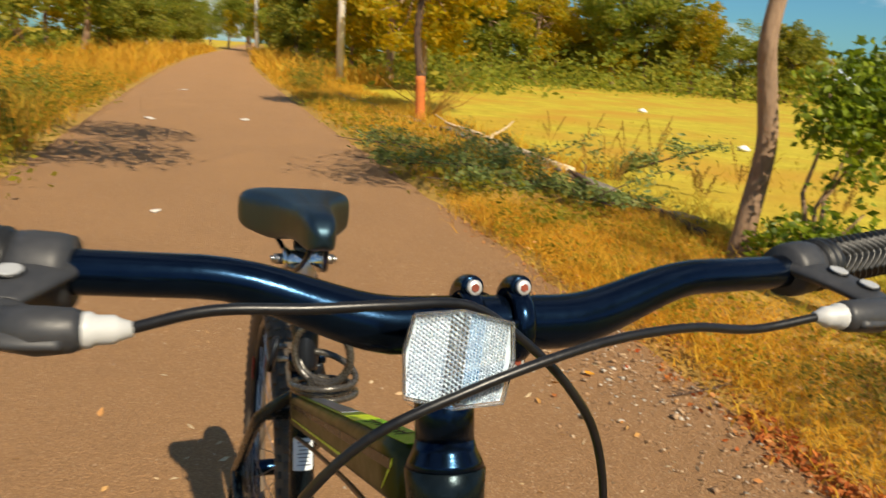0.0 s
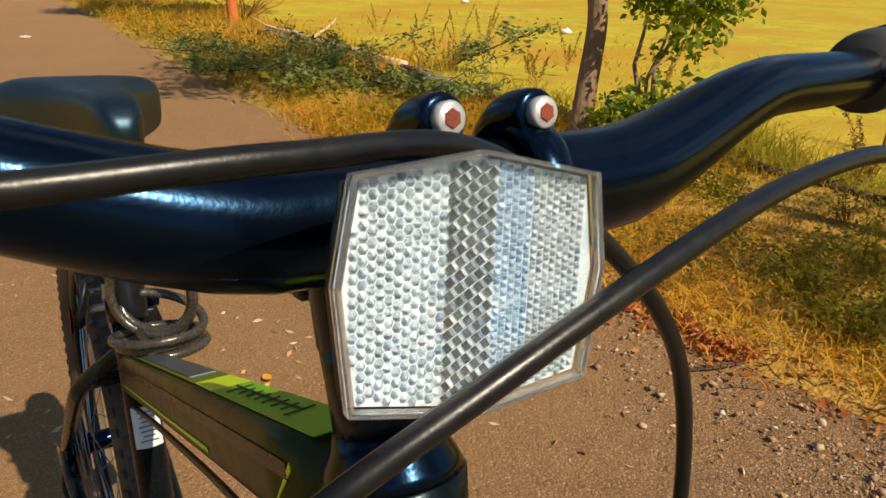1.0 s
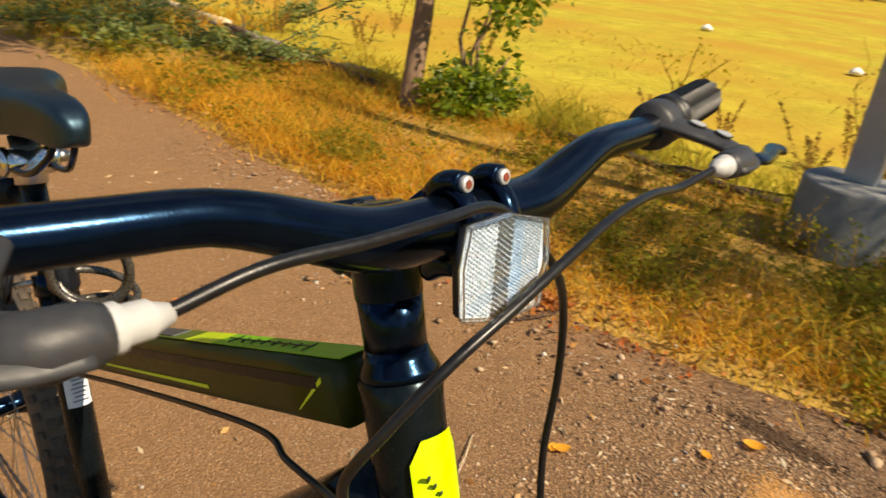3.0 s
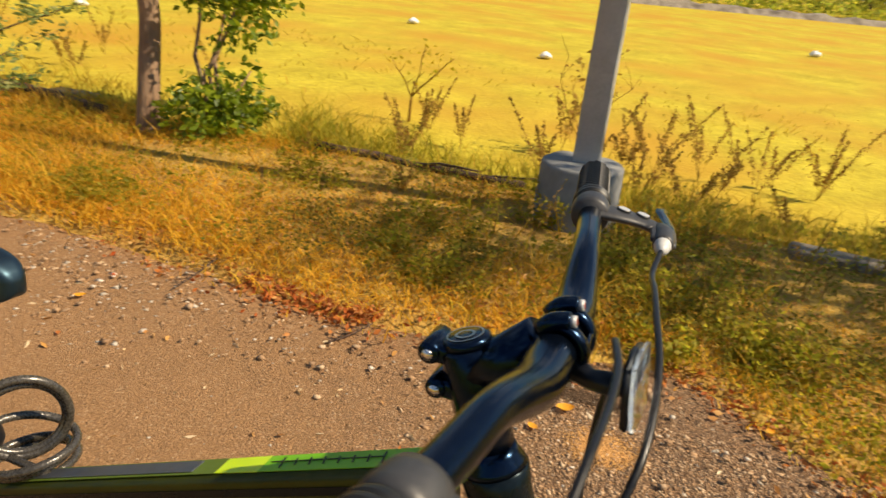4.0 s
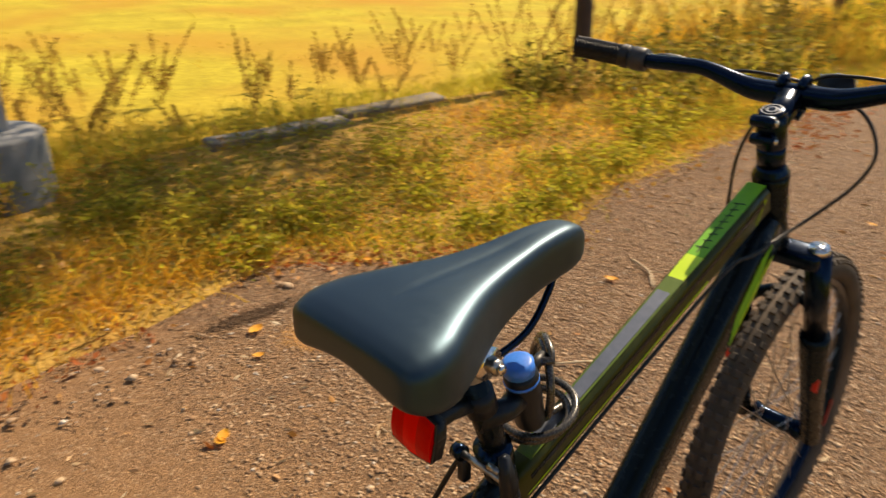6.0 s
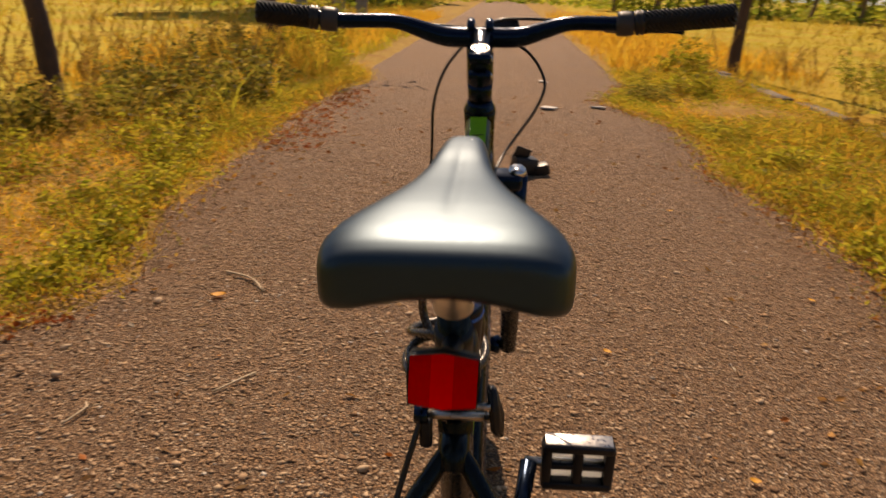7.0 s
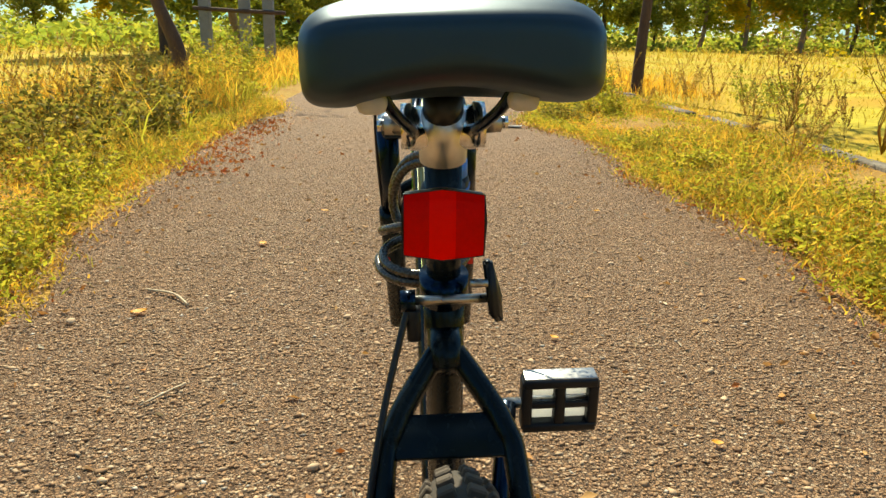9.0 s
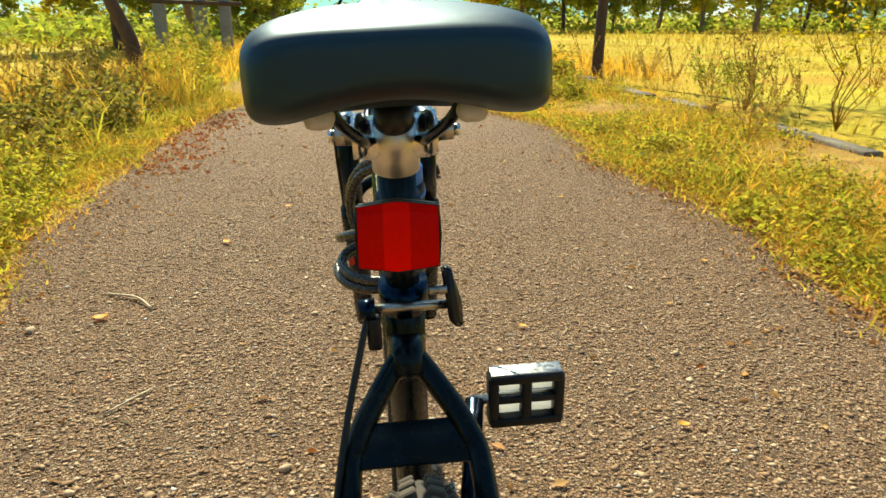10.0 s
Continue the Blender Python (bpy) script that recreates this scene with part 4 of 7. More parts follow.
part("bracket", a_tube([L(0, 0.185, 0.800), L(0, 0.215, 0.798), L(0, 0.246, 0.795)], [0.013, 0.009, 0.010], 12), "plastic", rear_reflector)
part("bracket_band", a_tube([L(0, 0.2497, 0.807), L(0, 0.2585, 0.782)], 0.0172, 18), "plastic", rear_reflector)


# ---- handlebar, stem, controls ----
BAR = L(0, 0.878, 1.008)


def bar_place(d):
    """The bar's axis, d metres out from the stem (plus is the rider's right)."""
    a = abs(d)
    rise = 0.024 * (lambda s: s * s * (3 - 2 * s))(min(1, max(0, (a - 0.045) / 0.105)))
    back = 0.12 * max(0, a - 0.06) + 0.02 * max(0, a - 0.18)
    return BAR + Vector((d, -back, rise + 0.10 * max(0, a - 0.22) - 0.004 * d))


ds = [-0.350 + 0.0122 * i for i in range(60)]
radius = [0.0112 + 0.0047 * max(0, min(1, (0.135 - abs(d)) / 0.08)) for d in ds]
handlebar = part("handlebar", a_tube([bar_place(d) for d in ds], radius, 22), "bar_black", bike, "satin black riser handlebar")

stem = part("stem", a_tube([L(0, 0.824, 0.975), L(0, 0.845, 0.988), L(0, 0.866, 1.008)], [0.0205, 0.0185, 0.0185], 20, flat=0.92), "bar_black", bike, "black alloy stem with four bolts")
part("steerer_clamp", a_tube([steer(0.990), steer(0.988), steer(0.945), steer(0.943)], [0.0185, 0.0205, 0.0205, 0.0185], 22), "bar_black", stem)
for z, y, lobe in ((0.983, 0.793, 0.0085), (0.957, 0.801, 0.0080)):
    part("pinch_lobe", a_tube([L(-0.017, y, z), L(-0.015, y, z), L(0.015, y, z), L(0.017, y, z)], [lobe * 0.8, lobe, lobe, lobe * 0.8], 16), "bar_black", stem)
    part("pinch_bridge", block(bmesh.new(), L(0, y + 0.010, z), (0.030, 0.022, 0.015), None, 0.004), "bar_black", stem)
    part("bolt_head", a_tube([L(0.016, y, z), L(0.0195, y, z)], 0.0042, 12), "chrome", stem, "bright bolt end")
part("top_cap", a_tube([steer(0.990), steer(0.995), steer(0.9965)], [0.0185, 0.0178, 0.0150], 24), "bar_black", stem, "black top cap with a pale ring mark")
bm = bmesh.new()
c0, ax_up = steer(0.9968), -AXIS
e1, e2 = Vector((1, 0, 0)), Vector((1, 0, 0)).cross(ax_up)
for r0, r1 in ((0.0125, 0.0138), (0.0055, 0.0075)):
    va = [bm.verts.new(c0 + (e1 * math.cos(a) + e2 * math.sin(a)) * r0 + ax_up * 0.0005) for a in (math.pi * k / 12 for k in range(24))]
    vb = [bm.verts.new(c0 + (e1 * math.cos(a) + e2 * math.sin(a)) * r1 + ax_up * 0.0005) for a in (math.pi * k / 12 for k in range(24))]
    for k in range(24):
        bm.faces.new((va[k], va[(k + 1) % 24], vb[(k + 1) % 24], vb[k]))
part("cap_ring", bm, "steel", stem, "pale printed ring")
part("spacer", a_tube([steer(0.946), steer(0.930), steer(0.914)], [0.0200, 0.0192, 0.0190], 24), "bar_black", stem)
part("headset_cup", a_tube([steer(0.916), steer(0.910), steer(0.904), steer(0.900)], [0.0190, 0.0208, 0.0240, 0.0255], 28), "bar_black", stem)
for s in (1, -1):
    cx = 0.0145 * s - 0.003
    ring = []
    for k in range(25):                         # a band over the front of the bar from the upper bolt to the lower one
        a = radians(118 - 236 * k / 24)
        ring.append(BAR + Vector((cx, 0.0192 * math.cos(a), 0.0192 * math.sin(a))))
    face = part("faceplate", a_tube(ring, [0.0052] + [0.0062] * 23 + [0.0052], 14, flat=0.62), "bar_black", bike, "black bar clamp arm")
    for z, y in ((0.0228, 0.0042), (-0.0190, 0.0085)):
        back = [BAR + Vector((cx, y + dy, z + dz)) for dy, dz in ((0.0030, 0.0008), (0.0015, 0.0005), (-0.004, -0.001), (-0.010, -0.004), (-0.017, -0.011))]
        part("bolt_boss", a_tube(curve_through(back, 3), [0.0046, 0.0058, 0.0064, 0.0066, 0.0067, 0.0068, 0.0069, 0.0070, 0.0070, 0.0069, 0.0066, 0.0062, 0.0056], 18), "bar_black", face)
        part("clamp_bolt", a_tube([BAR + Vector((cx, y + 0.0022, z + 0.0006)), BAR + Vector((cx, y + 0.0056, z + 0.0015)), BAR + Vector((cx, y + 0.0062, z + 0.0016))], [0.0042, 0.0042, 0.0036], 22), "bolt", face, "bright socket bolt")
        part("bolt_socket", a_tube([BAR + Vector((cx, y + 0.0058, z + 0.0015)), BAR + Vector((cx, y + 0.0065, z + 0.0017))], 0.0024, 6), "rust", face, "rusty hex socket", smooth=False)
part("faceplate_bridge", block(bmesh.new(), BAR + Vector((-0.003, 0.0185, 0)), (0.020, 0.004, 0.018), None, 0.0015), "bar_black", stem)


def along_bar(d0, d1, n):
    return [bar_place(d0 + (d1 - d0) * i / n) for i in range(n + 1)]


def grip_mesh(s, d0, d1):
    """Smooth collars next to the lever, then chevron ribs, and a rounded end."""
    bm = bmesh.new()
    rings, n, m = [], 170, 80
    for i in range(n + 1):
        d = d0 + (d1 - d0) * i / n
        c, e = bar_place(d * s), bar_place((d + 0.001) * s)
        t = (e - c).normalized()
        u = t.cross(Vector((0, 0, 1))).normalized()
        v = u.cross(t)
        run = d - d0
        row = []
        for k in range(m):
            a = 2 * math.pi * k / m
            if run < 0.014:
                r = 0.0172 + (0.0014 if 0.002 < run < 0.006 or 0.008 < run < 0.0125 else 0.0)
            else:
                vee = abs((4 * a / (2 * math.pi) + 0.15) % 1.0 - 0.5) * 2
                lift = math.sin(2 * math.pi * (run / 0.0066 + 1.5 * vee))
                r = 0.0148 + 0.0022 * max(-0.8, min(1.0, 2.0 * lift))
            if i > n - 4:
                r *= 1 - 0.10 * (i - n + 4)
            row.append(c + (u * math.cos(a) + v * math.sin(a)) * r)
        rings.append(row)
    return loft(bm, rings)


for s in (1, -1):
    part("grip", grip_mesh(s, 0.234 if s > 0 else 0.256, 0.378 if s > 0 else 0.353), "rubber", handlebar, "chevron-ribbed black rubber grip")
    d_c, reach = (0.218, 0.0) if s > 0 else (0.238, 0.011)      # one lever sits further out than the other
    lever = part("brake_lever", a_tube(along_bar((d_c - 0.011) * s, (d_c + 0.015) * s, 4), [0.0172, 0.0186, 0.0188, 0.0186, 0.0172], 28), "lever_grey", bike, "black brake lever with a white cable boot")
    c = bar_place(d_c * s)
    # flat arm reaching forward, then turning inward to the cable stop
    k = 1.5 if s > 0 else 1.0
    short = 0.82 if s > 0 else 1.0
    arm = [c + Vector((x, y * short, z)) for x, y, z in ((0.002 * s, 0.004, 0.003), (0.006 * s * k, 0.024, 0.002), (0.012 * s * k, 0.042, -0.001), (0.012 * s * k, 0.057, -0.004), (0.003 * s, 0.069, -0.006), ((-0.016 - reach) * s, 0.072, -0.007))]
    cv = curve_through(arm, 5)
    wide = [0.0190 - 0.0070 * (i / (len(cv) - 1)) for i in range(len(cv))]
    part("perch", a_tube(cv, wide, 24, flat=0.34), "lever_grey", lever, "broad flat lever body")
    stop = [(0.010, 0.066), (-0.006, 0.072), (-0.018 - reach, 0.072), (-0.022 - reach, 0.072)]
    part("cable_barrel", a_tube([c + Vector((x * s, y * short, -0.007)) for x, y in stop], [0.0090, 0.0105, 0.0095, 0.0080], 18), "lever_grey", lever)
    part("cable_boot", a_tube([c + Vector(((x - reach) * s, 0.072 * short, -0.007)) for x in (-0.018, -0.0195, -0.025, -0.0265, -0.034, -0.0355, -0.041)], [0.0066, 0.0078, 0.0078, 0.0064, 0.0062, 0.0050, 0.0032], 14), "white_plastic", lever, "white plastic adjuster boot")
    for q in (Vector((0.0115 * s, 0.0245, 0.0082)), Vector((0.0240 * s, 0.0395, 0.0048))) if s > 0 else (Vector((0.007 * s, 0.030, 0.0085)), Vector((0.014 * s, 0.048, 0.0050))):
        a = c + q
        a = a - Vector((0, 0, 0.0008))
        part("stud_seat", a_tube([a, a + Vector((0, 0.0001, 0.0007))], [0.0070, 0.0068], 20), "rubber", lever, "dark ring round a stud")
        part("stud", a_tube([a, a + Vector((0, 0.0002, 0.0013)), a + Vector((0, 0.00024, 0.00156))], [0.0058, 0.0058, 0.0052], 20), "stud", lever, "round pale stud", smooth=False)
    blade = [c + Vector((x * s, y * short, z)) for x, y, z in ((0.006, 0.066, -0.006), (0.024, 0.074, -0.008), (0.055, 0.070, -0.010), (0.088, 0.062, -0.010), (0.104, 0.063, -0.012))]
    part("blade", a_tube(curve_through(blade, 6), 0.0066, 12, flat=0.6), "bar_black", lever, "curved lever blade")


def boot_tip(s):
    return bar_place(0.218 if s > 0 else -0.238) + Vector(((-0.038 if s > 0 else -0.049) * s, 0.072 * (0.82 if s > 0 else 1.0), -0.007))


# brake cables: bar to frame on one side, bar to fork on the other
cable_rear = [boot_tip(-1), L(-0.146, 0.925, 1.020), L(-0.099, 0.930, 1.024), L(-0.050, 0.936, 1.0215), L(-0.004, 0.943, 1.0134), L(0.039, 0.946, 0.9997), L(0.074, 0.944, 0.9825), L(0.0975, 0.935, 0.9545), L(0.106, 0.923, 0.925), L(0.091, 0.915, 0.887), L(0.066, 0.900, 0.853), L(0.044, 0.873, 0.826), L(0.031, 0.831, 0.810), L(0.025, 0.778, 0.800), L(0.014, 0.718, 0.787), L(0.012, 0.50, 0.700), L(0.010, 0.33, 0.625)]
part("rear_brake_cable", a_tube(curve_through(cable_rear, 10), 0.0026, 10), "cable", bike, "black brake cable looping past the stem")
cable_front = [boot_tip(1), L(0.146, 0.920, 1.033), L(0.105, 0.922, 1.034), L(0.064, 0.921, 1.035), L(0.025, 0.915, 1.032), L(-0.007, 0.915, 1.013), L(-0.038, 0.917, 0.985), L(-0.064, 0.912, 0.949), L(-0.080, 0.909, 0.897), L(-0.083, 0.910, 0.832), L(-0.086, 0.924, 0.757), L(-0.084, 0.955, 0.660), L(-0.078, 1.02, 0.52), L(-0.076, 1.05, 0.46)]
part("front_brake_cable", a_tube(curve_through(cable_front, 10), 0.0026, 10), "cable", bike, "black brake cable running down to the fork")
rear_line = [L(-0.030, 0.262, 0.706), L(-0.038, 0.250, 0.680), L(-0.052, 0.228, 0.630), L(-0.064, 0.190, 0.575), L(-0.074, 0.12, 0.50), L(-0.074, 0.03, 0.42), L(-0.068, -0.03, 0.38)]
part("rear_hose", a_tube(curve_through(rear_line, 8), 0.0030, 10), "cable", bike, "black cable along the stay")
part("cable_guide", block(bmesh.new(), L(-0.026, 0.262, 0.690), (0.012, 0.012, 0.03), None, 0.003), "plastic", bike)

# ---- fork ----
fork = part("fork", block(bmesh.new(), steer(0.768, ahead=0.012), (0.150, 0.042, 0.030), Euler((0.34, 0, 0)).to_matrix(), 0.010, 3), "bar_black", bike, "black suspension fork with silver top caps")
part("steerer", a_tube([steer(0.79), steer(0.765)], 0.018, 18), "bar_black", fork)
for s in (1, -1):
    top = steer(0.775, 0.066 * s, 0.020)
    axle = L(0.066 * s, FRONT[1] - 0.012, FRONT[2])
    mid = top.lerp(axle, 0.40)
    part("stanchion", a_tube([top, mid], 0.0185, 18), "bar_black", fork)
    part("fork_leg", a_tube([top.lerp(axle, 0.38), top.lerp(axle, 0.42), top.lerp(axle, 0.6), axle], [0.0235, 0.024, 0.021, 0.017], 20), "frame_black", fork)
    part("top_cap", a_tube([top - AXIS * 0.004, top - AXIS * 0.014], [0.0165, 0.0145], 18), "chrome", fork, "silver fork cap")
    part("leg_decal", block(bmesh.new(), top.lerp(axle, 0.62) + Vector((0.012 * s, -0.018, 0)), (0.010, 0.006, 0.03), None, 0.002), "red_paint", fork, "red decal")
a, b = steer(0.775, 0.066, 0.020).lerp(L(0.066, FRONT[1], FRONT[2]), 0.40), steer(0.775, -0.066, 0.020).lerp(L(-0.066, FRONT[1], FRONT[2]), 0.40)
part("fork_arch", a_tube(curve_through([a, a.lerp(b, 0.12) + Vector((0, 0.020, 0.035)), a.lerp(b, 0.5) + Vector((0, 0.024, 0.055)), a.lerp(b, 0.88) + Vector((0, 0.020, 0.035)), b], 6), 0.010, 12), "frame_black", fork)


# ---- wheels ----
def ring_tube(c, R, r, seg=72, sides=12, squash=1.0):
    bm = bmesh.new()
    rings = []
    for i in range(seg):
        a = 2 * math.pi * i / seg
        o = Vector((0, math.cos(a), math.sin(a)))
        rings.append([bm.verts.new(Vector(c) + o * (R + r * math.cos(t)) + Vector((r * squash * math.sin(t), 0, 0))) for t in (2 * math.pi * k / sides for k in range(sides))])
    for i in range(seg):
        p, q = rings[i], rings[(i + 1) % seg]
        for k in range(sides):
            bm.faces.new((p[k], p[(k + 1) % sides], q[(k + 1) % sides], q[k]))
    return bm


def knob_mesh():
    bm = bmesh.new()
    block(bm, (0, 0, 0), (0.011, 0.013, 0.006), None, 0.0012, 1)
    me = bpy.data.meshes.new("tread_knob")
    bm.to_mesh(me)
    bm.free()
    me.materials.append(M["tyre"])
    return me


def spoke_mesh():
    bm = tube(bmesh.new(), [(0, 0, 0), (0, 0, 0.265)], 0.0010, 5)
    me = bpy.data.meshes.new("spoke")
    bm.to_mesh(me)
    bm.free()
    me.materials.append(M["steel"])
    return me


KNOB, SPOKE = knob_mesh(), spoke_mesh()


def wheel(name, at, label, turn):
    c = L(*at)
    tr = 0.0245
    hub = part(name, a_tube([c + Vector((-0.052, 0, 0)), c + Vector((-0.045, 0, 0)), c + Vector((-0.028, 0, 0)), c + Vector((0.028, 0, 0)), c + Vector((0.045, 0, 0)), c + Vector((0.052, 0, 0))], [0.010, 0.022, 0.016, 0.016, 0.022, 0.010], 18), "bar_black", bike, label)
    part("tyre", ring_tube(c, RW - tr - 0.003, tr, 96, 14), "tyre", hub, "dusty black knobbly tyre")
    rim = bmesh.new()
    R = RW - 2 * tr + 0.006
    rows = []
    for rr, x in ((R, 0.012), (R - 0.016, 0.0105), (R - 0.022, 0.006), (R - 0.022, -0.006), (R - 0.016, -0.0105), (R, -0.012)):
        rows.append([rim.verts.new(c + Vector((x, rr * math.cos(2 * math.pi * i / 72), rr * math.sin(2 * math.pi * i / 72)))) for i in range(72)])
    for a, b in zip(rows, rows[1:] + rows[:1]):
        for i in range(72):
            rim.faces.new((a[i], a[(i + 1) % 72], b[(i + 1) % 72], b[i]))
    part("rim", rim, "bar_black", hub, "black rim with red decals")
    for k in range(3):
        d = bmesh.new()
        for s in (1, -1):
            a0 = radians(turn + 120 * k)
            q = [c + Vector((s * 0.0128, rr * math.cos(a0 + t), rr * math.sin(a0 + t))) for rr, t in ((R - 0.002, 0), (R - 0.002, 0.22), (R - 0.015, 0.22), (R - 0.015, 0))]
            prism(d, q, Vector((0.0004 * s, 0, 0)))
        part("rim_decal", d, "red_paint", hub, "red decal", smooth=False)
    base = Matrix.Translation(-origin(hub))
    for i in range(32):
        a = 2 * math.pi * i / 32
        s = 1 if i % 2 else -1
        start = c + Vector((0.026 * s, 0.02 * math.cos(a + 1.2 * (1 if i % 4 < 2 else -1)), 0.02 * math.sin(a + 1.2 * (1 if i % 4 < 2 else -1))))
        end = c + Vector((0, (R - 0.02) * math.cos(a), (R - 0.02) * math.sin(a)))
        d = end - start
        ob = new("spoke", SPOKE)
        ob.parent = hub
        ob.matrix_basis = base @ Matrix.Translation(start) @ d.to_track_quat("Z", "Y").to_matrix().to_4x4() @ Matrix.Diagonal((1, 1, d.length / 0.265, 1))
    # tread knobs: those along the upper half are pieces, the rest one mesh
    rest = bmesh.new()
    n, count = 84, 0
    for i in range(n):
        a = 2 * math.pi * i / n
        for j, off in enumerate((-0.95, -0.35, 0.35, 0.95)):
            aa = a + (math.pi / n if j in (1, 2) else 0)
            o = Vector((0, math.cos(aa), math.sin(aa)))
            nrm = (o * math.cos(off) + Vector((math.sin(off), 0, 0))).normalized()
            place = c + o * (RW - tr - 0.003) + nrm * (tr + 0.001)
            along = Vector((0, -math.sin(aa), math.cos(aa)))
            side = along.cross(nrm)
            rot = Matrix((side, along, nrm)).transposed().to_4x4()
            m = Matrix.Translation(place) @ rot @ Matrix.Scale(0.85 if j in (0, 3) else 1.0, 4)
            if 0.15 < math.sin(aa) and count < 150:
                count += 1
                ob = new("tread_knob", KNOB)
                ob.parent = hub
                ob.matrix_basis = base @ m
            else:
                bmesh.ops.create_cube(rest, size=1.0, matrix=m @ Matrix.Diagonal((0.011, 0.013, 0.006, 1)))
    tagged(part("tread", rest, "tyre", hub, smooth=False), kind="stuff")
    return hub


wheel("rear_wheel", REAR, "spoked rear wheel with a knobbly tyre", 157)
wheel("front_wheel", FRONT, "spoked front wheel with a knobbly tyre", 92)

# ---- drive train ----
cr = part("crankset", ring_tube(L(0.046, BB[1], BB[2]), 0.080, 0.0042, 64, 6, 0.5), "bar_black", bike, "black crankset with a toothed chainring")
teeth = bmesh.new()
for i in range(40):
    a = 2 * math.pi * i / 40
    block(teeth, L(0.046, BB[1] + 0.086 * math.cos(a), BB[2] + 0.086 * math.sin(a)), (0.002, 0.005, 0.006), Euler((a, 0, 0)).to_matrix())
part("tooth_ring", teeth, "steel", cr, "steel teeth", smooth=False)
spider = bmesh.new()
for i in range(5):
    a = 2 * math.pi * i / 5 + 0.5
    tube(spider, [L(0.048, BB[1], BB[2]), L(0.046, BB[1] + 0.078 * math.cos(a), BB[2] + 0.078 * math.sin(a))], [0.014, 0.007], 8)
part("spider", spider, "bar_black", cr)
PED = Vector((0, 0.135, 0.135))
for s in (1, -1):
    e = L(0.078 * s, BB[1], BB[2]) + PED * s
    part("crank_arm", a_tube([L(0.062 * s, BB[1], BB[2]), L(0.074 * s, BB[1], BB[2]) + PED * s * 0.5, e + Vector((0.012 * s, 0, 0))], [0.016, 0.0115, 0.0125], 14), "bar_black", cr)
    pc = e + Vector((0.080 * s, 0, 0))
    tilt = Euler((0.12, 0, 0)).to_matrix()
    ped = part("pedal", block(bmesh.new(), pc, (0.096, 0.020, 0.010), tilt, 0.002), "plastic", bike, "black plastic cage pedal with pale reflector strips")
    for z in (-0.034, 0.034):
        part("pedal_rail", block(bmesh.new(), pc + tilt @ Vector((0, 0, z)), (0.097, 0.027, 0.013), tilt, 0.003), "plastic", ped)
    for x in (-0.0435, 0.0, 0.0435):
        part("pedal_rib", block(bmesh.new(), pc + tilt @ Vector((x, 0, 0)), (0.014, 0.024, 0.074), tilt, 0.003), "plastic", ped)
    # plate added to show sun and sky glinting on the top rail
    part("pedal_glint", block(bmesh.new(), pc + tilt @ Vector((0, 0.002, 0.0402)), (0.094, 0.024, 0.003), tilt, 0.001), "steel", ped, "pale metal plate added for the top edge's glint")
    part("pedal_axle", a_tube([e + Vector((0.006 * s, 0, 0)), pc + Vector((0.04 * s, 0, 0))], 0.007, 12), "steel", ped)
    for z in (-0.017, 0.017):
        for x in (-0.022, 0.022):
            part("pedal_strip", block(bmesh.new(), pc + tilt @ Vector((x, 0.004, z + (-0.002 if z < 0 else -0.003))), (0.030, 0.004, 0.017 if z < 0 else 0.012), tilt, 0.0019), "strip", ped, "pale translucent strip")
links = bmesh.new()
p0, p1, r0, r1 = Vector((0, BB[1], BB[2])), Vector((0, REAR[1], REAR[2])), 0.087, 0.045
ang = math.acos((r0 - r1) / (p0 - p1).length)
base_a = math.atan2(p0.z - p1.z, p0.y - p1.y)
loop = []
for k in range(34):
    a = base_a - ang + 2 * ang * k / 33
    loop.append((p0.y + r0 * math.cos(a), p0.z + r0 * math.sin(a)))
for k in range(40):
    loop.append((loop[33][0] + (p1.y + r1 * math.cos(base_a + ang) - loop[33][0]) * (k + 1) / 40, loop[33][1] + (p1.z + r1 * math.sin(base_a + ang) - loop[33][1]) * (k + 1) / 40))
for k in range(14):
    a = base_a + ang + (2 * math.pi - 2 * ang) * (k + 1) / 14
    loop.append((p1.y + r1 * math.cos(a), p1.z + r1 * math.sin(a)))
last = loop[-1]
for k in range(39):
    loop.append((last[0] + (loop[0][0] - last[0]) * (k + 1) / 40, last[1] + (loop[0][1] - last[1]) * (k + 1) / 40))
for i, (y, z) in enumerate(loop):
    y2, z2 = loop[(i + 1) % len(loop)]
    a = math.atan2(z2 - z, y2 - y)
    for x in (0.0425, 0.0495):
        block(links, L(x - (0.001 if i % 2 else 0), (y + y2) / 2, (z + z2) / 2), (0.0012, 0.0135, 0.008), Euler((a, 0, 0)).to_matrix())
tagged(part("chain", links, "steel", cr, "oily steel chain", smooth=False), kind="stuff")
for k in range(6):
    part("sprocket", a_tube([L(0.034 + 0.004 * k, REAR[1], REAR[2]), L(0.0355 + 0.004 * k, REAR[1], REAR[2])], 0.058 - 0.0055 * k, 28), "steel", cr, "steel sprocket", smooth=False)
part("derailleur", a_tube(curve_through([L(0.06, -0.04, 0.325), L(0.066, -0.03, 0.28), L(0.052, 0.01, 0.235), L(0.048, 0.0, 0.19)], 5), 0.011, 10, flat=0.7), "bar_black", bike, "black rear derailleur")

# label on the seat tube
bm = bmesh.new()
st_d = (L(*BB) - L(0, 0.300, 0.655)).normalized()
st_n = Vector((0, -st_d.z, st_d.y))
st_n = st_n if st_n.y > 0 else -st_n
rows = []
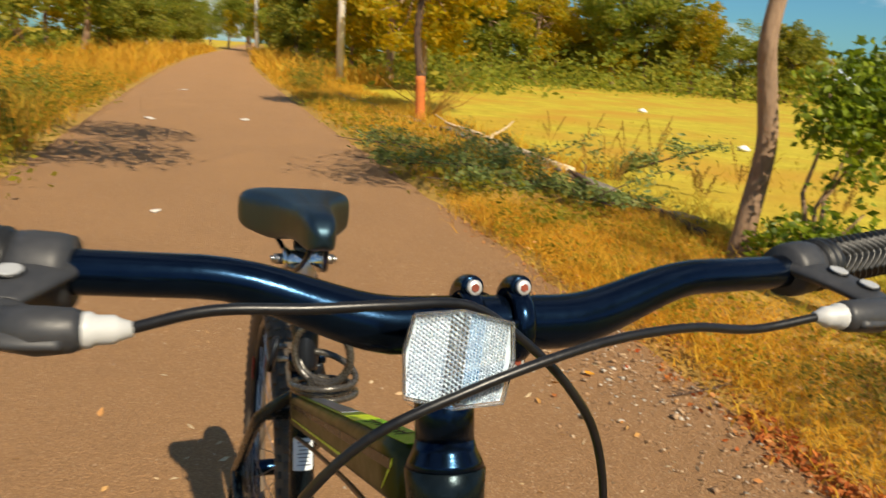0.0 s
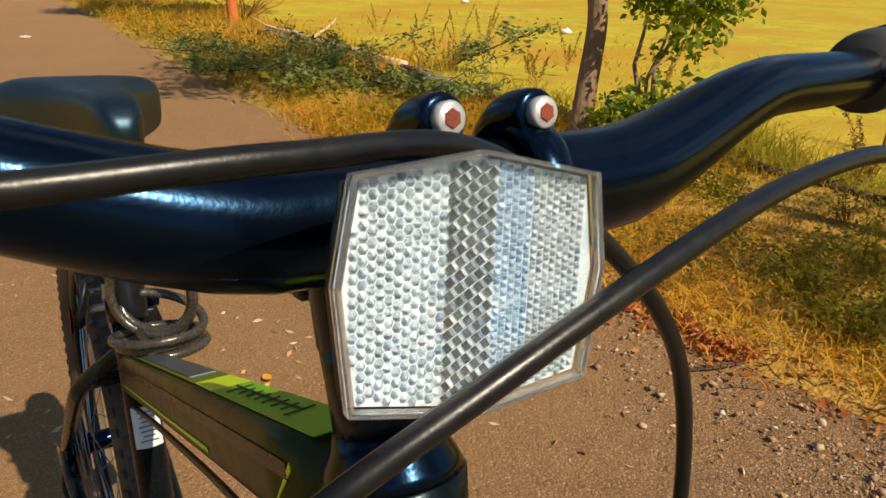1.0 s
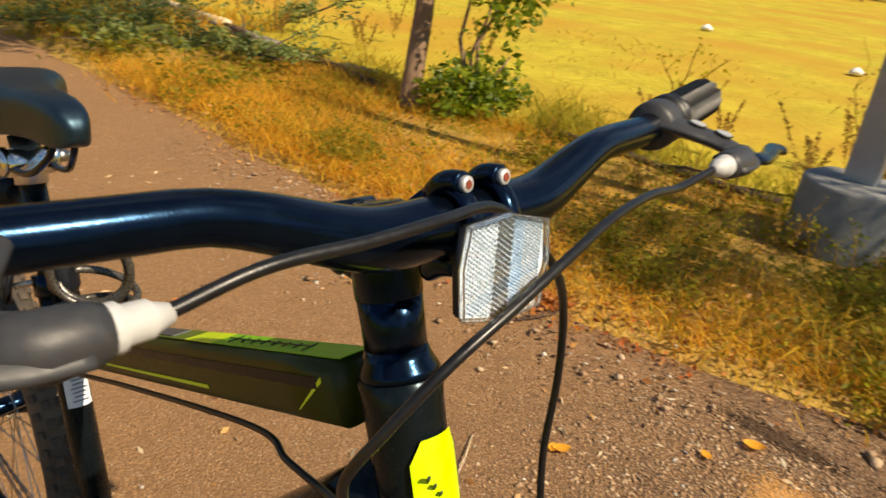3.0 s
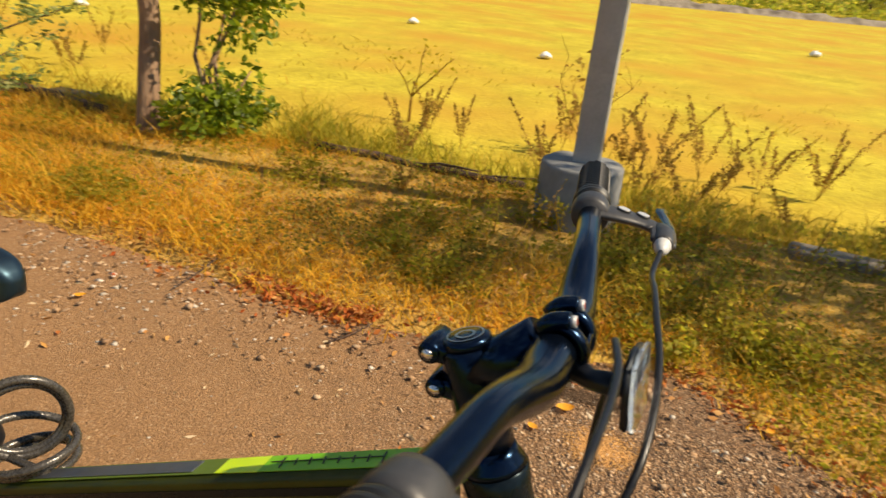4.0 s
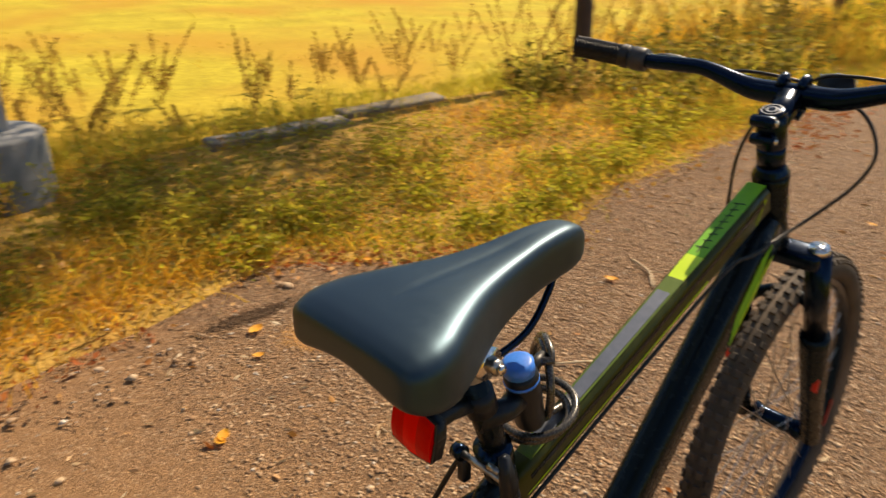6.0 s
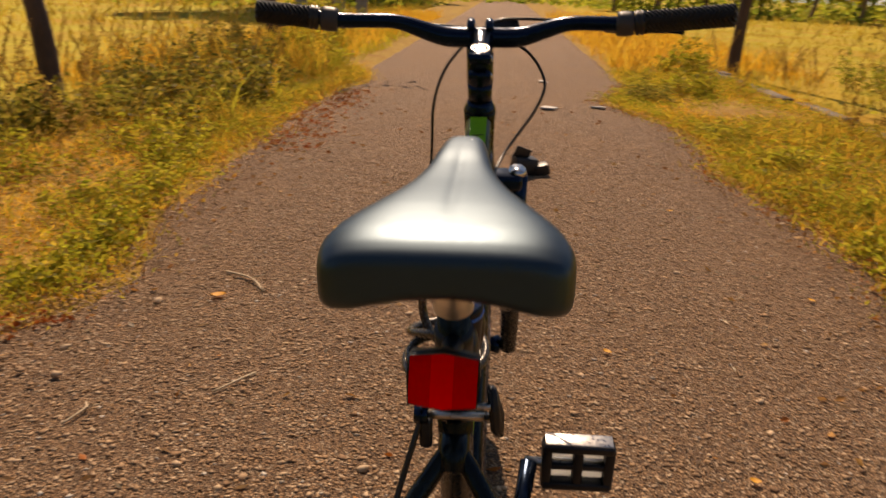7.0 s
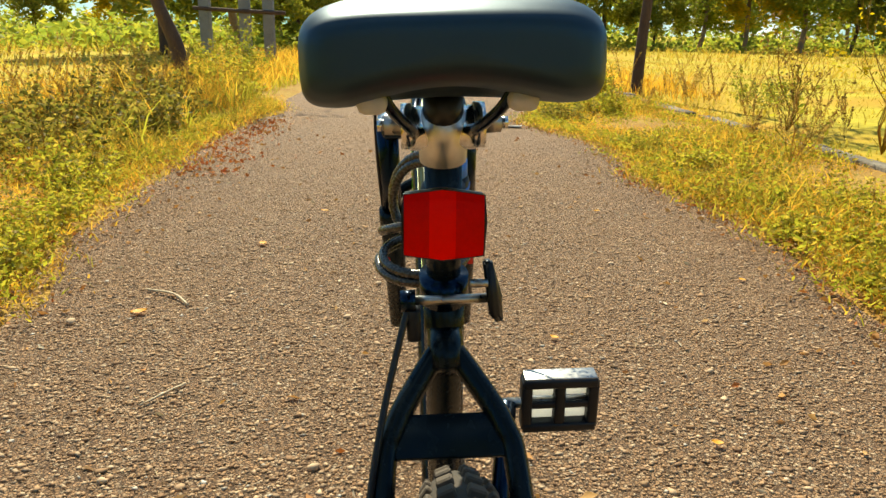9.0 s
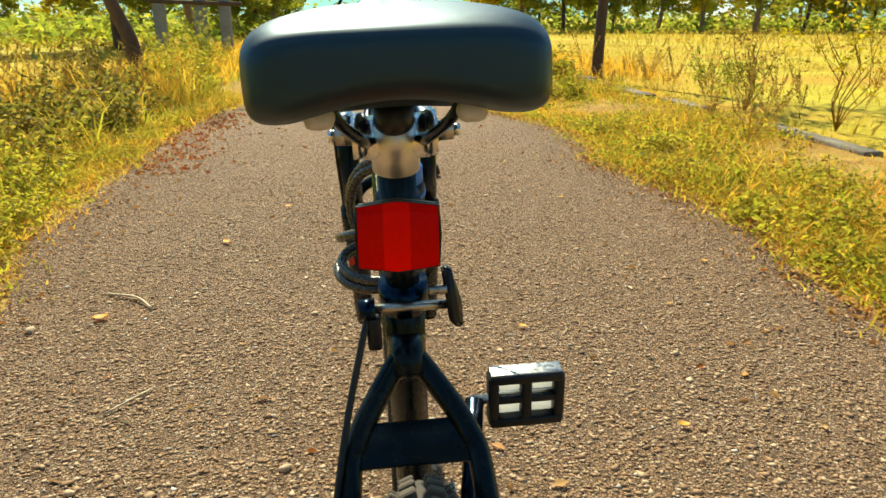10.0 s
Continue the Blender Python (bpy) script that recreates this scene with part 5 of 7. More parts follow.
for f in (0.040, 0.085):
    c = L(0, 0.300, 0.655) + st_d * f
    rows.append([bm.verts.new(c + (st_n * math.cos(a) + Vector((math.sin(a), 0, 0))) * 0.0179) for a in (radians(-50 + 12.5 * k) for k in range(9))])
for k in range(8):
    bm.faces.new((rows[0][k], rows[0][k + 1], rows[1][k + 1], rows[1][k]))
part("seat_tube_label", bm, "sticker", frame_part, "white label with small bars of print")
bm = bmesh.new()
for i in range(7):
    c = L(0, 0.300, 0.655) + st_d * (0.046 + 0.0052 * i) + st_n * 0.0181
    block(bm, c, (0.018 - 0.003 * (i % 3), 0.0006, 0.0014), Euler((math.atan2(st_n.z, st_n.y), 0, 0)).to_matrix())
part("label_print", bm, "frame_grey", frame_part, smooth=False)

# ---- cable lock hung at the seat post ----
lock = thing("cable_lock", L(0.02, 0.30, 0.74), "coiled smoky cable lock with blue cap on the seat post", "cable lock")
part("lock_body", a_tube([L(0.006, 0.306, 0.806), L(0.006, 0.309, 0.800), L(0.005, 0.318, 0.772), L(0.004, 0.330, 0.735), L(0.004, 0.332, 0.728)], [0.0165, 0.0185, 0.0180, 0.0165, 0.012], 20), "plastic", lock)
part("blue_cap", a_tube([L(0.006, 0.3025, 0.820), L(0.006, 0.303, 0.818), L(0.006, 0.306, 0.806)], [0.0120, 0.0165, 0.0168], 20), "lock_blue", lock, "blue key cap")
part("blue_ring", a_tube([L(0.006, 0.3095, 0.797), L(0.006, 0.3105, 0.794)], 0.0189, 20), "lock_blue", lock, "blue ring")
part("lock_bracket", a_tube([L(0, 0.255, 0.772), L(0.010, 0.285, 0.772), L(0.004, 0.312, 0.775)], [0.016, 0.012, 0.014], 12), "plastic", lock)
part("sleeve", a_tube([L(0.004, 0.322, 0.792), L(0.002, 0.338, 0.802), L(0.0, 0.350, 0.805)], [0.0075, 0.0066, 0.0055], 12), "rubber", lock)
turns = []
for i in range(140):                            # two standing loops, then a flat heap resting on the top tube
    f = i / 139
    a = radians(125) - 2 * math.pi * 4.4 * f
    R = 0.043 + 0.004 * math.sin(13 * f + 1)
    lie = max(0.0, min(1.0, (f - 0.36) / 0.16))
    lie = lie * lie * (3 - 2 * lie)
    c, s = R * math.cos(a), R * math.sin(a)
    up = L(-0.006 - 0.022 * f - c * math.sin(radians(50)), 0.364 + 0.9 * c * math.cos(radians(50)), 0.766 + s)
    flat = L(-0.016 - 0.94 * s, 0.364 + 0.94 * c, 0.744 - 0.036 * f + 0.22 * c)
    turns.append(up.lerp(flat, lie))
turns.append(L(0.004, 0.334, 0.728))
turns = [L(0.002, 0.338, 0.802)] + turns
part("coil", a_tube(turns, 0.0046, 10), "coil", lock, "loops of smoked plastic over steel cable")

# the bicycle stands leaning a little to its left
LEAN = Matrix.Translation(L(0, 0, 0.93)) @ Matrix.Rotation(-0.04, 4, "Y") @ Matrix.Translation(-L(0, 0, 0.93))
for ob in (bike, lock):
    ob.matrix_basis = LEAN @ Matrix.Translation(ob.location)


# ---- plants: generators ----
def blades(n, place, height, width, lean, droop=0.6):
    """Vertices and triangles of n grass blades. place(n) gives their feet."""
    p = place(n)
    n = len(p)
    h = height[0] + (height[1] - height[0]) * rng.random(n) ** 1.6
    h *= 0.5 + 0.5 * (1 + field_noise(p[:, 0], p[:, 1], 1.7)) * (0.5 + 0.5 * (1 + field_noise(p[:, 0] + 3, p[:, 1], 4.1)))
    w = width * (0.6 + 0.8 * rng.random(n))
    a, b = rng.random(n) * 2 * math.pi, rng.random(n) * 2 * math.pi
    side = np.stack([np.cos(a), np.sin(a), np.zeros(n)], 1) * w[:, None] / 2
    out = np.stack([np.cos(b), np.sin(b), np.zeros(n)], 1) * (lean * h * (0.3 + rng.random(n)))[:, None]
    up = np.zeros((n, 3))
    up[:, 2] = h
    mid, tip = p + up * 0.55 + out * 0.35, p + up * (1 - droop * rng.random(n)[:, None] * 0.4) + out
    v = np.stack([p - side, p + side, mid - side * 0.8, mid + side * 0.8, tip], 1).reshape(-1, 3)
    k = np.arange(n)[:, None, None] * 5
    t = (np.array([[0, 1, 3], [0, 3, 2], [2, 3, 4]])[None] + k).reshape(-1, 3)
    return v, t


def leaves(p, size, flat=0.5, long=1.7):
    """Small folded leaves, two triangles each, at the places p."""
    n = len(p)
    s = size * (0.55 + 0.9 * rng.random(n))[:, None]
    d = rng.normal(size=(n, 3))
    d[:, 2] *= flat
    d /= np.linalg.norm(d, axis=1, keepdims=True)
    q = rng.normal(size=(n, 3)) * np.array([1, 1, 0.6])
    e = np.cross(d, q)
    e /= np.linalg.norm(e, axis=1, keepdims=True) + 1e-9
    nrm = np.cross(d, e)
    base, tip = p - d * s * 0.5 * long, p + d * s * 0.5 * long
    l, r = p + e * s * 0.42 + nrm * s * 0.14, p - e * s * 0.42 + nrm * s * 0.14
    v = np.stack([base, l, tip, r], 1).reshape(-1, 3)
    k = np.arange(n)[:, None, None] * 4
    return v, (np.array([[0, 1, 2], [0, 2, 3]])[None] + k).reshape(-1, 3)


def joined(sets):
    vs, ts, k = [], [], 0
    for v, t in sets:
        vs.append(v)
        ts.append(t + k)
        k += len(v)
    return np.concatenate(vs), np.concatenate(ts)


def stuff(name, sets, material, label, category):
    v, t = joined(sets)
    return tagged(new(name, np_mesh(name, v, t, material)), label, category, kind="stuff")


def lay(x, y):
    """Height of the verge or field at x, y."""
    return 0.03 + 0.03 * np.sin(x * 2.1 + y * 1.3) * np.sin(y * 0.9 - x)


def field_noise(x, y, s):
    return np.sin(x * s + 1.3 * np.sin(y * s * 0.7)) * np.sin(y * s * 1.1 + 1.7 * np.sin(x * s * 0.6))


def patch(x0, x1, y0, y1, thin=0.0, s=2.0, edge=None, power=1.0):
    """Feet scattered in a rectangle, thinner where a slow wave is low; edge keeps them off the road."""
    def place(n):
        x = x0 + (x1 - x0) * rng.random(n) ** power
        y = y0 + (y1 - y0) * rng.random(n)
        keep = rng.random(n) > thin * (0.5 - 0.5 * field_noise(x, y, s))
        keep &= (np.hypot(x + 2.92, y - 0.34) > 0.36) | (rng.random(n) < 0.25)      # trodden ground before the footing
        x, y = x[keep], y[keep]
        if edge:
            x = x + np.array([bend(v) for v in y])
        if edge == "left":
            lim = np.array([ROAD_L + wave(v, 1) for v in y]) - 0.10 + 0.16 * rng.random(len(y)) ** 3 - 0.1 * rng.random(len(y))
            ok = x < lim
            x, y = x[ok], y[ok]
        if edge == "right":
            lim = np.array([ROAD_R + wave(v, 9) for v in y]) + 0.10 - 0.16 * rng.random(len(y)) ** 3 + 0.1 * rng.random(len(y))
            ok = x > lim
            x, y = x[ok], y[ok]
        return np.stack([x, y, lay(x, y) - 0.01], 1)
    return place


def edge_points(n, side, y0, y1, spread, inward=0.25):
    y = y0 + (y1 - y0) * rng.random(n)
    base = np.array([(ROAD_L + wave(v, 1)) if side < 0 else (ROAD_R + wave(v, 9)) for v in y])
    x = base + side * (rng.normal(size=n) * spread - inward * 0.2)
    return np.stack([x, y, 0.012 + 0.02 * rng.random(n) * (side * (x - base) > 0)], 1)


def edge_patch(side, y0, y1, spread, out):
    """Feet scattered along the asphalt's edge, out metres beyond it."""
    def place(n):
        return edge_points(n, side, y0, y1, spread, -5 * out)
    return place


# ---- verge and field grass ----
stuff("verge_grass_dry", [
    blades(20000, patch(-1.70, -3.60, -5, 10, 1.15, 2.3, "left"), (0.02, 0.13), 0.006, 1.3),
    blades(9000, patch(-1.75, -2.3, -5, 10, 0.8, 3.1, "left"), (0.02, 0.08), 0.005, 1.4),
    blades(36000, patch(-1.75, -3.6, -4, 7, 0.2, 1.3, "left"), (0.010, 0.05), 0.007, 3.2, 1.4),
    blades(14000, patch(-1.75, -4.2, -24, -5, 0.5, 1.1, "left"), (0.08, 0.26), 0.014, 0.9),
    blades(9000, patch(-2.2, -4.6, 6, 26, 0.4, 0.9, "left"), (0.15, 0.45), 0.014, 0.7),
    blades(14000, patch(1.5, 3.4, 1.2, 12, 0.9, 2.1, "right"), (0.03, 0.12), 0.007, 1.3),
    blades(26000, patch(1.5, 3.4, 1.2, 9, 0.2, 1.3, "right"), (0.010, 0.05), 0.008, 3.0, 1.4),
    blades(12000, patch(1.5, 4.5, 10, 30, 0.4, 1.1, "right"), (0.12, 0.40), 0.016, 0.8),
    blades(26000, patch(1.5, 6.5, -24, -2.2, 0.3, 0.8, "right"), (0.15, 0.55), 0.014, 0.7),
    blades(5000, patch(-1.9, -3.5, -4, 6, 1.3, 1.15, "left"), (0.08, 0.20), 0.005, 0.9),
    blades(4000, patch(1.7, 3.2, 1.2, 9, 1.25, 1.15, "right"), (0.08, 0.20), 0.005, 0.9),
    blades(9000, patch(1.5, 2.2, 0.8, 9, 0.3, 2.1, "right"), (0.02, 0.07), 0.006, 1.6),
    blades(11000, patch(1.5, 3.4, -2.4, 1.4, 0.7, 2.0, "right"), (0.03, 0.14), 0.007, 1.1),
    blades(9000, patch(-1.75, -3.5, -4, 0.0, 0.6, 1.9, "left"), (0.02, 0.09), 0.007, 1.6),
    blades(9000, patch(-1.9, -6.0, -75, -22, 0.2, 0.5, "left"), (0.25, 0.80), 0.06, 0.7),
    blades(9000, patch(1.5, 6.0, -75, -22, 0.2, 0.5, "right"), (0.25, 0.80), 0.06, 0.7),
    blades(9000, edge_patch(-1, -4, 9, 0.10, 0.15), (0.015, 0.07), 0.006, 1.4),
    blades(5000, edge_patch(1, 0.8, 10, 0.10, 0.15), (0.015, 0.07), 0.006, 1.4),
    blades(15000, patch(-1.72, -3.5, -4.5, -0.1, 0.5, 1.7, "left"), (0.015, 0.07), 0.007, 1.8),
], "dry", "tangled golden-brown dry grass on the verges", "dry grass")
stuff("verge_grass_green", [
    blades(9000, patch(-3.45, -3.95, -1.6, 5, 0.7, 1.9), (0.04, 0.20), 0.006, 1.0),
    blades(7500, patch(-1.75, -3.6, -4.5, 9, 0.9, 1.7, "left"), (0.03, 0.13), 0.006, 1.0),
    blades(16000, patch(1.5, 3.5, 1.2, 12, 0.85, 1.6, "right"), (0.03, 0.12), 0.007, 1.0),
    blades(5000, patch(1.5, 3.5, -2.4, 1.3, 0.9, 1.6, "right"), (0.03, 0.12), 0.007, 1.0),
    blades(2200, patch(1.5, 3.4, -20, -3, 0.9, 0.9, "right"), (0.12, 0.40), 0.016, 0.7),
    blades(5000, patch(-2.0, -3.8, 5, 18, 0.6, 1.0, "left"), (0.10, 0.34), 0.012, 0.8),
    blades(6000, edge_patch(-1, 1.2, 9, 0.12, 0.22), (0.02, 0.09), 0.006, 1.2),
    blades(11000, edge_patch(1, 0.8, 10, 0.14, 0.24), (0.02, 0.08), 0.006, 1.2),
], "green", "yellow-green grass mixed into the verges", "green grass")
stuff("field_grass", [
    blades(5000, patch(-3.45, -4.3, -9, 10, 0.6, 1.3), (0.03, 0.14), 0.008, 1.2),
    blades(4000, patch(-4.0, -9, -12, 9, 1.2, 0.8), (0.02, 0.10), 0.014, 2.0, 1.4),
    blades(14000, patch(3.5, 9, -8, 26, 0.8, 1.1), (0.03, 0.15), 0.016, 1.2),
    blades(12000, patch(9, 30, -26, 50, 0.5, 0.5), (0.10, 0.35), 0.045, 0.9),
    blades(9000, patch(-4, -24, 10, 60, 0.5, 0.5), (0.10, 0.35), 0.04, 0.9),
], "straw", "pale gold dry field grass", "dry grass")


# ---- low leafy weeds ----
def weed_places(n_plants, per, place, spread, height):
    c = place(n_plants)
    k = np.repeat(np.arange(len(c)), per)
    h = (0.4 + 0.6 * rng.random(len(c)))[k] * height
    off = rng.normal(size=(len(k), 3)) * np.array([spread, spread, 0])
    p = c[k] + off
    p[:, 2] += h * rng.random(len(k)) ** 0.8
    return p


stuff("verge_weeds", [
    leaves(weed_places(170, 46, edge_patch(-1, 1.3, 7, 0.12, 0.24), 0.06, 0.09), 0.013),
    leaves(weed_places(200, 46, edge_patch(1, 0.9, 9, 0.12, 0.22), 0.06, 0.08), 0.013),
    leaves(weed_places(620, 46, patch(-1.80, -3.4, -3.5, 6, 1.15, 1.9, "left"), 0.06, 0.11), 0.015),
    leaves(weed_places(900, 46, patch(1.5, 3.1, 1.2, 11, 0.9, 1.7, "right"), 0.08, 0.11), 0.017),
    leaves(weed_places(150, 40, patch(-1.75, -3.0, -14, -3, 0.6, 1.3, "left"), 0.14, 0.22), 0.03),
    leaves(weed_places(160, 40, patch(1.5, 3.0, -16, -3, 0.5, 1.0, "right"), 0.18, 0.45), 0.035),
], "weed", "low green weeds with small leaves among the grass", "weeds")

stuff("dark_weeds", [
    # these dark leaves deepen the post's shadow patch by their colour
    leaves(weed_places(75, 44, patch(-1.98, -2.75, -0.75, 0.30, 0.4, 2.4, "left"), 0.07, 0.11), 0.012),
    leaves(weed_places(300, 44, patch(-1.95, -3.35, 0.55, 2.6, 0.7, 2.1, "left"), 0.07, 0.13), 0.013),
    leaves(weed_places(140, 44, patch(-1.9, -3.3, 2.6, 6.0, 1.0, 1.6, "left"), 0.08, 0.14), 0.015),
], "bush", "dark olive weeds tangled with dead stems, partly added as shade", "weeds")


def stalk_stand(n_plants, place, height, lean=0.35, per=110, seed_size=0.0105):
    """Tall dry weeds: bent stalks with side twigs and seed heads."""
    sets, tips = [], []
    for c in place(n_plants):
        h = height[0] + (height[1] - height[0]) * rng.random()
        for _ in range(int(2 + 3 * rng.random())):
            a, b = rng.random() * 2 * math.pi, lean * (0.3 + rng.random())
            d = np.array([math.cos(a) * b, math.sin(a) * b, 1.0])
            hh = h * (0.6 + 0.5 * rng.random())
            pts = [c + d * hh * f + np.array([math.cos(a), math.sin(a), 0]) * 0.15 * hh * f * f for f in np.linspace(0, 1, 5)]
            for p, q in zip(pts, pts[1:]):
                w = np.array([0.0028, 0, 0]) if rng.random() < 0.5 else np.array([0, 0.0028, 0])
                w2 = np.array([w[1], w[0], 0])
                sets.append((np.array([p - w, p + w, q + w2, q - w2 * 0.3, p + w2]), np.array([[0, 1, 2], [1, 4, 2], [4, 0, 3], [0, 2, 3]])))
            m = per
            f = 0.35 + 0.65 * rng.random(m)
            ax = np.array([np.interp(f, np.linspace(0, 1, 5), [q[i] for q in pts]) for i in range(3)]).T
            tips.append(ax + rng.normal(size=(m, 3)) * (0.016 * (1.25 - f))[:, None])
    v, t = joined(sets)
    lv, lt = leaves(np.concatenate(tips), seed_size, 1.2, 2.0)
    return [(v, t), (lv, lt)]


stuff("dry_weed_stalks", stalk_stand(46, patch(-3.55, -4.7, -1.1, 3.6, 0.3, 2.0), (0.25, 0.62))
      + stalk_stand(16, patch(-2.3, -3.5, -2.0, 3.5, 0.5, 2.0), (0.12, 0.30), per=24)
      + stalk_stand(60, patch(-2.4, -4.8, 3.4, 9, 0.2, 2.0), (0.30, 0.85))
      + stalk_stand(26, patch(2.4, 4.4, 4.5, 12, 0.2, 1.6), (0.3, 0.8))
      + stalk_stand(14, patch(-3.6, -5.2, -8, -3, 0.2, 1.6), (0.3, 0.7)), "stalk", "tall brown dried weed stalks with seed heads", "weeds")


def bush_points(c, r, n, squash=0.8):
    d = rng.normal(size=(n, 3))
    d /= np.linalg.norm(d, axis=1, keepdims=True)
    p = d * (rng.random(n) ** 0.45)[:, None] * np.array([r, r, r * squash]) * (0.75 + 0.5 * rng.random(n))[:, None]
    p += np.array(c)
    return p[p[:, 2] > 0.02]


# thick olive shrubs along the verge ahead
def verge_bush(at, r, h, n, material, label, size=0.028, name="bush", group="bushes on the verge", sprigs=34):
    base = np.array([at[0], at[1], 0.0])
    pts, bm = [], bmesh.new()
    for k in range(sprigs):
        a, q = rng.random() * 6.28, rng.random() ** 0.6
        foot = base + np.array([math.cos(a) * r * 0.8 * q, math.sin(a) * r * q, 0])
        a2 = a + rng.normal() * 0.6
        tip = foot + np.array([math.cos(a2) * r * 0.5 * rng.random(), math.sin(a2) * r * 0.5 * rng.random(), h * (0.45 + 0.85 * rng.random() ** 1.5) * (1.15 - 0.4 * q)])
        mid = (foot + tip) / 2 + rng.normal(size=3) * 0.05 * h
        tube(bm, [Vector(foot), Vector(mid), Vector(tip)], [0.003 + 0.003 * min(1, h), 0.002 + 0.002 * min(1, h), 0.001], 4)
        m = n // sprigs
        f = rng.random((m, 1)) ** 0.8
        line = foot * (1 - f) ** 2 + 2 * mid * f * (1 - f) + tip * f * f
        pts.append(line + rng.normal(size=(m, 3)) * np.array([0.07, 0.07, 0.05]) * (0.5 + r) * (1.3 - f))
    root = thing(name, (at[0], at[1], 0), label, name.split("_")[0], group)
    pts = np.concatenate(pts)
    v, t = leaves(pts[pts[:, 2] > 0.02], size)
    crown = new("foliage", np_mesh("foliage", v - base, t, material))
    crown.parent = root
    tagged(part("stem", bm, "stalk", root), kind="stuff")
    return root


for x, y, r, h, n, mat in ((-2.6, 5.0, 0.50, 0.48, 1450, "bush"), (-3.0, 5.9, 0.50, 0.52, 1450, "bush"), (-2.3, 5.9, 0.32, 0.40, 1300, "bush"), (-3.2, 4.3, 0.35, 0.40, 1300, "bush"), (-2.2, 4.1, 0.25, 0.24, 900, "weed"), (-2.6, 7.0, 0.42, 0.46, 1300, "bush"), (1.55, 7.6, 0.30, 0.22, 1200, "bush"), (-3.3, 8.4, 0.6, 0.58, 1600, "bush"),
                           (-2.5, 9.2, 0.5, 0.45, 1100, "green"), (-3.0, 11.0, 0.6, 0.6, 2000, "green"), (-3.5, 14.0, 0.8, 0.9, 2600, "leaf_olive"),
                           (2.1, 8.2, 0.30, 0.35, 1600, "weed"), (2.6, 10.4, 0.35, 0.5, 1800, "weed"), (4.9, 9.6, 0.45, 0.5, 900, "leaf_olive"), (1.9, 4.6, 0.20, 0.18, 900, "green"),
                           (2.2, -6.5, 0.5, 0.6, 2400, "leaf_olive"), (2.4, -9.5, 0.7, 0.8, 2600, "leaf_olive"), (-2.9, -18, 0.8, 0.9, 2200, "leaf_olive")):
    verge_bush((x, y), r, h, n, mat, "tangled olive-green roadside bush with dry tips" if mat != "green" else "small yellow-green roadside bush", 0.03 if r > 0.3 else 0.02)


for x, y, r, h in ((-2.57, 3.16, 0.20, 0.26), (-2.14, 1.40, 0.15, 0.16), (-1.95, 2.75, 0.16, 0.14), (-2.24, 1.22, 0.17, 0.18), (-2.28, -0.22, 0.12, 0.17), (-3.08, 0.36, 0.14, 0.22), (-2.18, 0.12, 0.18, 0.14), (2.30, 3.27, 0.18, 0.20),
                   (1.86, 3.46, 0.16, 0.15), (1.72, 1.75, 0.14, 0.14), (-1.98, 0.98, 0.16, 0.13), (-2.38, 0.85, 0.18, 0.20), (-2.12, -1.65, 0.16, 0.16), (-2.75, -0.05, 0.20, 0.20), (-2.05, 1.95, 0.15, 0.15), (-2.5, 2.2, 0.2, 0.24),
                   (-1.98, 3.7, 0.18, 0.18), (-1.62, 2.30, 0.11, 0.09), (-1.68, 2.62, 0.12, 0.10), (-1.78, 3.05, 0.14, 0.12), (-1.66, 1.95, 0.10, 0.09), (1.72, 2.9, 0.12, 0.10), (1.70, 2.15, 0.12, 0.10), (1.95, 2.6, 0.15, 0.18), (2.2, 4.3, 0.2, 0.22), (1.8, 5.4, 0.18, 0.18), (-2.9, -1.0, 0.18, 0.22), (-2.6, 0.7, 0.15, 0.18)):
    verge_bush((x, y), r, h, 620, "weed" if (x * 7 + y * 3) % 1 < 0.6 else "green", "small leafy green weed growing in dry grass", 0.016, "weed_plant", "weeds on the verge", 15)


for x, y, r, h in ((-2.62, 1.05, 0.28, 0.24), (-2.95, 1.45, 0.28, 0.28), (-2.85, 0.72, 0.22, 0.24), (-3.15, 0.95, 0.24, 0.30), (-2.75, 2.05, 0.26, 0.26), (-3.2, -0.35, 0.24, 0.26), (-3.25, 1.9, 0.26, 0.32)):
    verge_bush((x, y), r, h, 520, "leaf_olive", "dark green leafy weed clump in dry grass", 0.012, "weed_plant", "weeds on the verge", 20)


# ---- leaf litter, pebbles ----
stuff("leaf_litter", [
    leaves(edge_points(1000, -1, -4, 7, 0.10, -0.1), 0.016, 0.25, 1.5),
    leaves(patch(-1.75, -3.5, -4, 6, 1.05, 2.6, "left")(9500) + np.array([0, 0, 0.03]), 0.013, 0.4, 1.6),
    leaves(edge_points(700, 1, 1.0, 9, 0.10, -0.1), 0.017, 0.25, 1.5),
    leaves(edge_points(190, -1, 2.6, 7.5, 0.16, 0.9), 0.019, 0.3, 1.5),
    leaves(edge_points(260, 1, 1.4, 7.5, 0.08, 0.4), 0.019, 0.3, 1.5),
    leaves(patch(-1.6, 1.5, -1.5, 8)(260) * np.array([1, 1, 0]) + np.array([0, 0, 0.008]), 0.018, 0.2, 1.6),
], "litter", "tan and brown fallen leaves along the road's edges", "leaf litter")

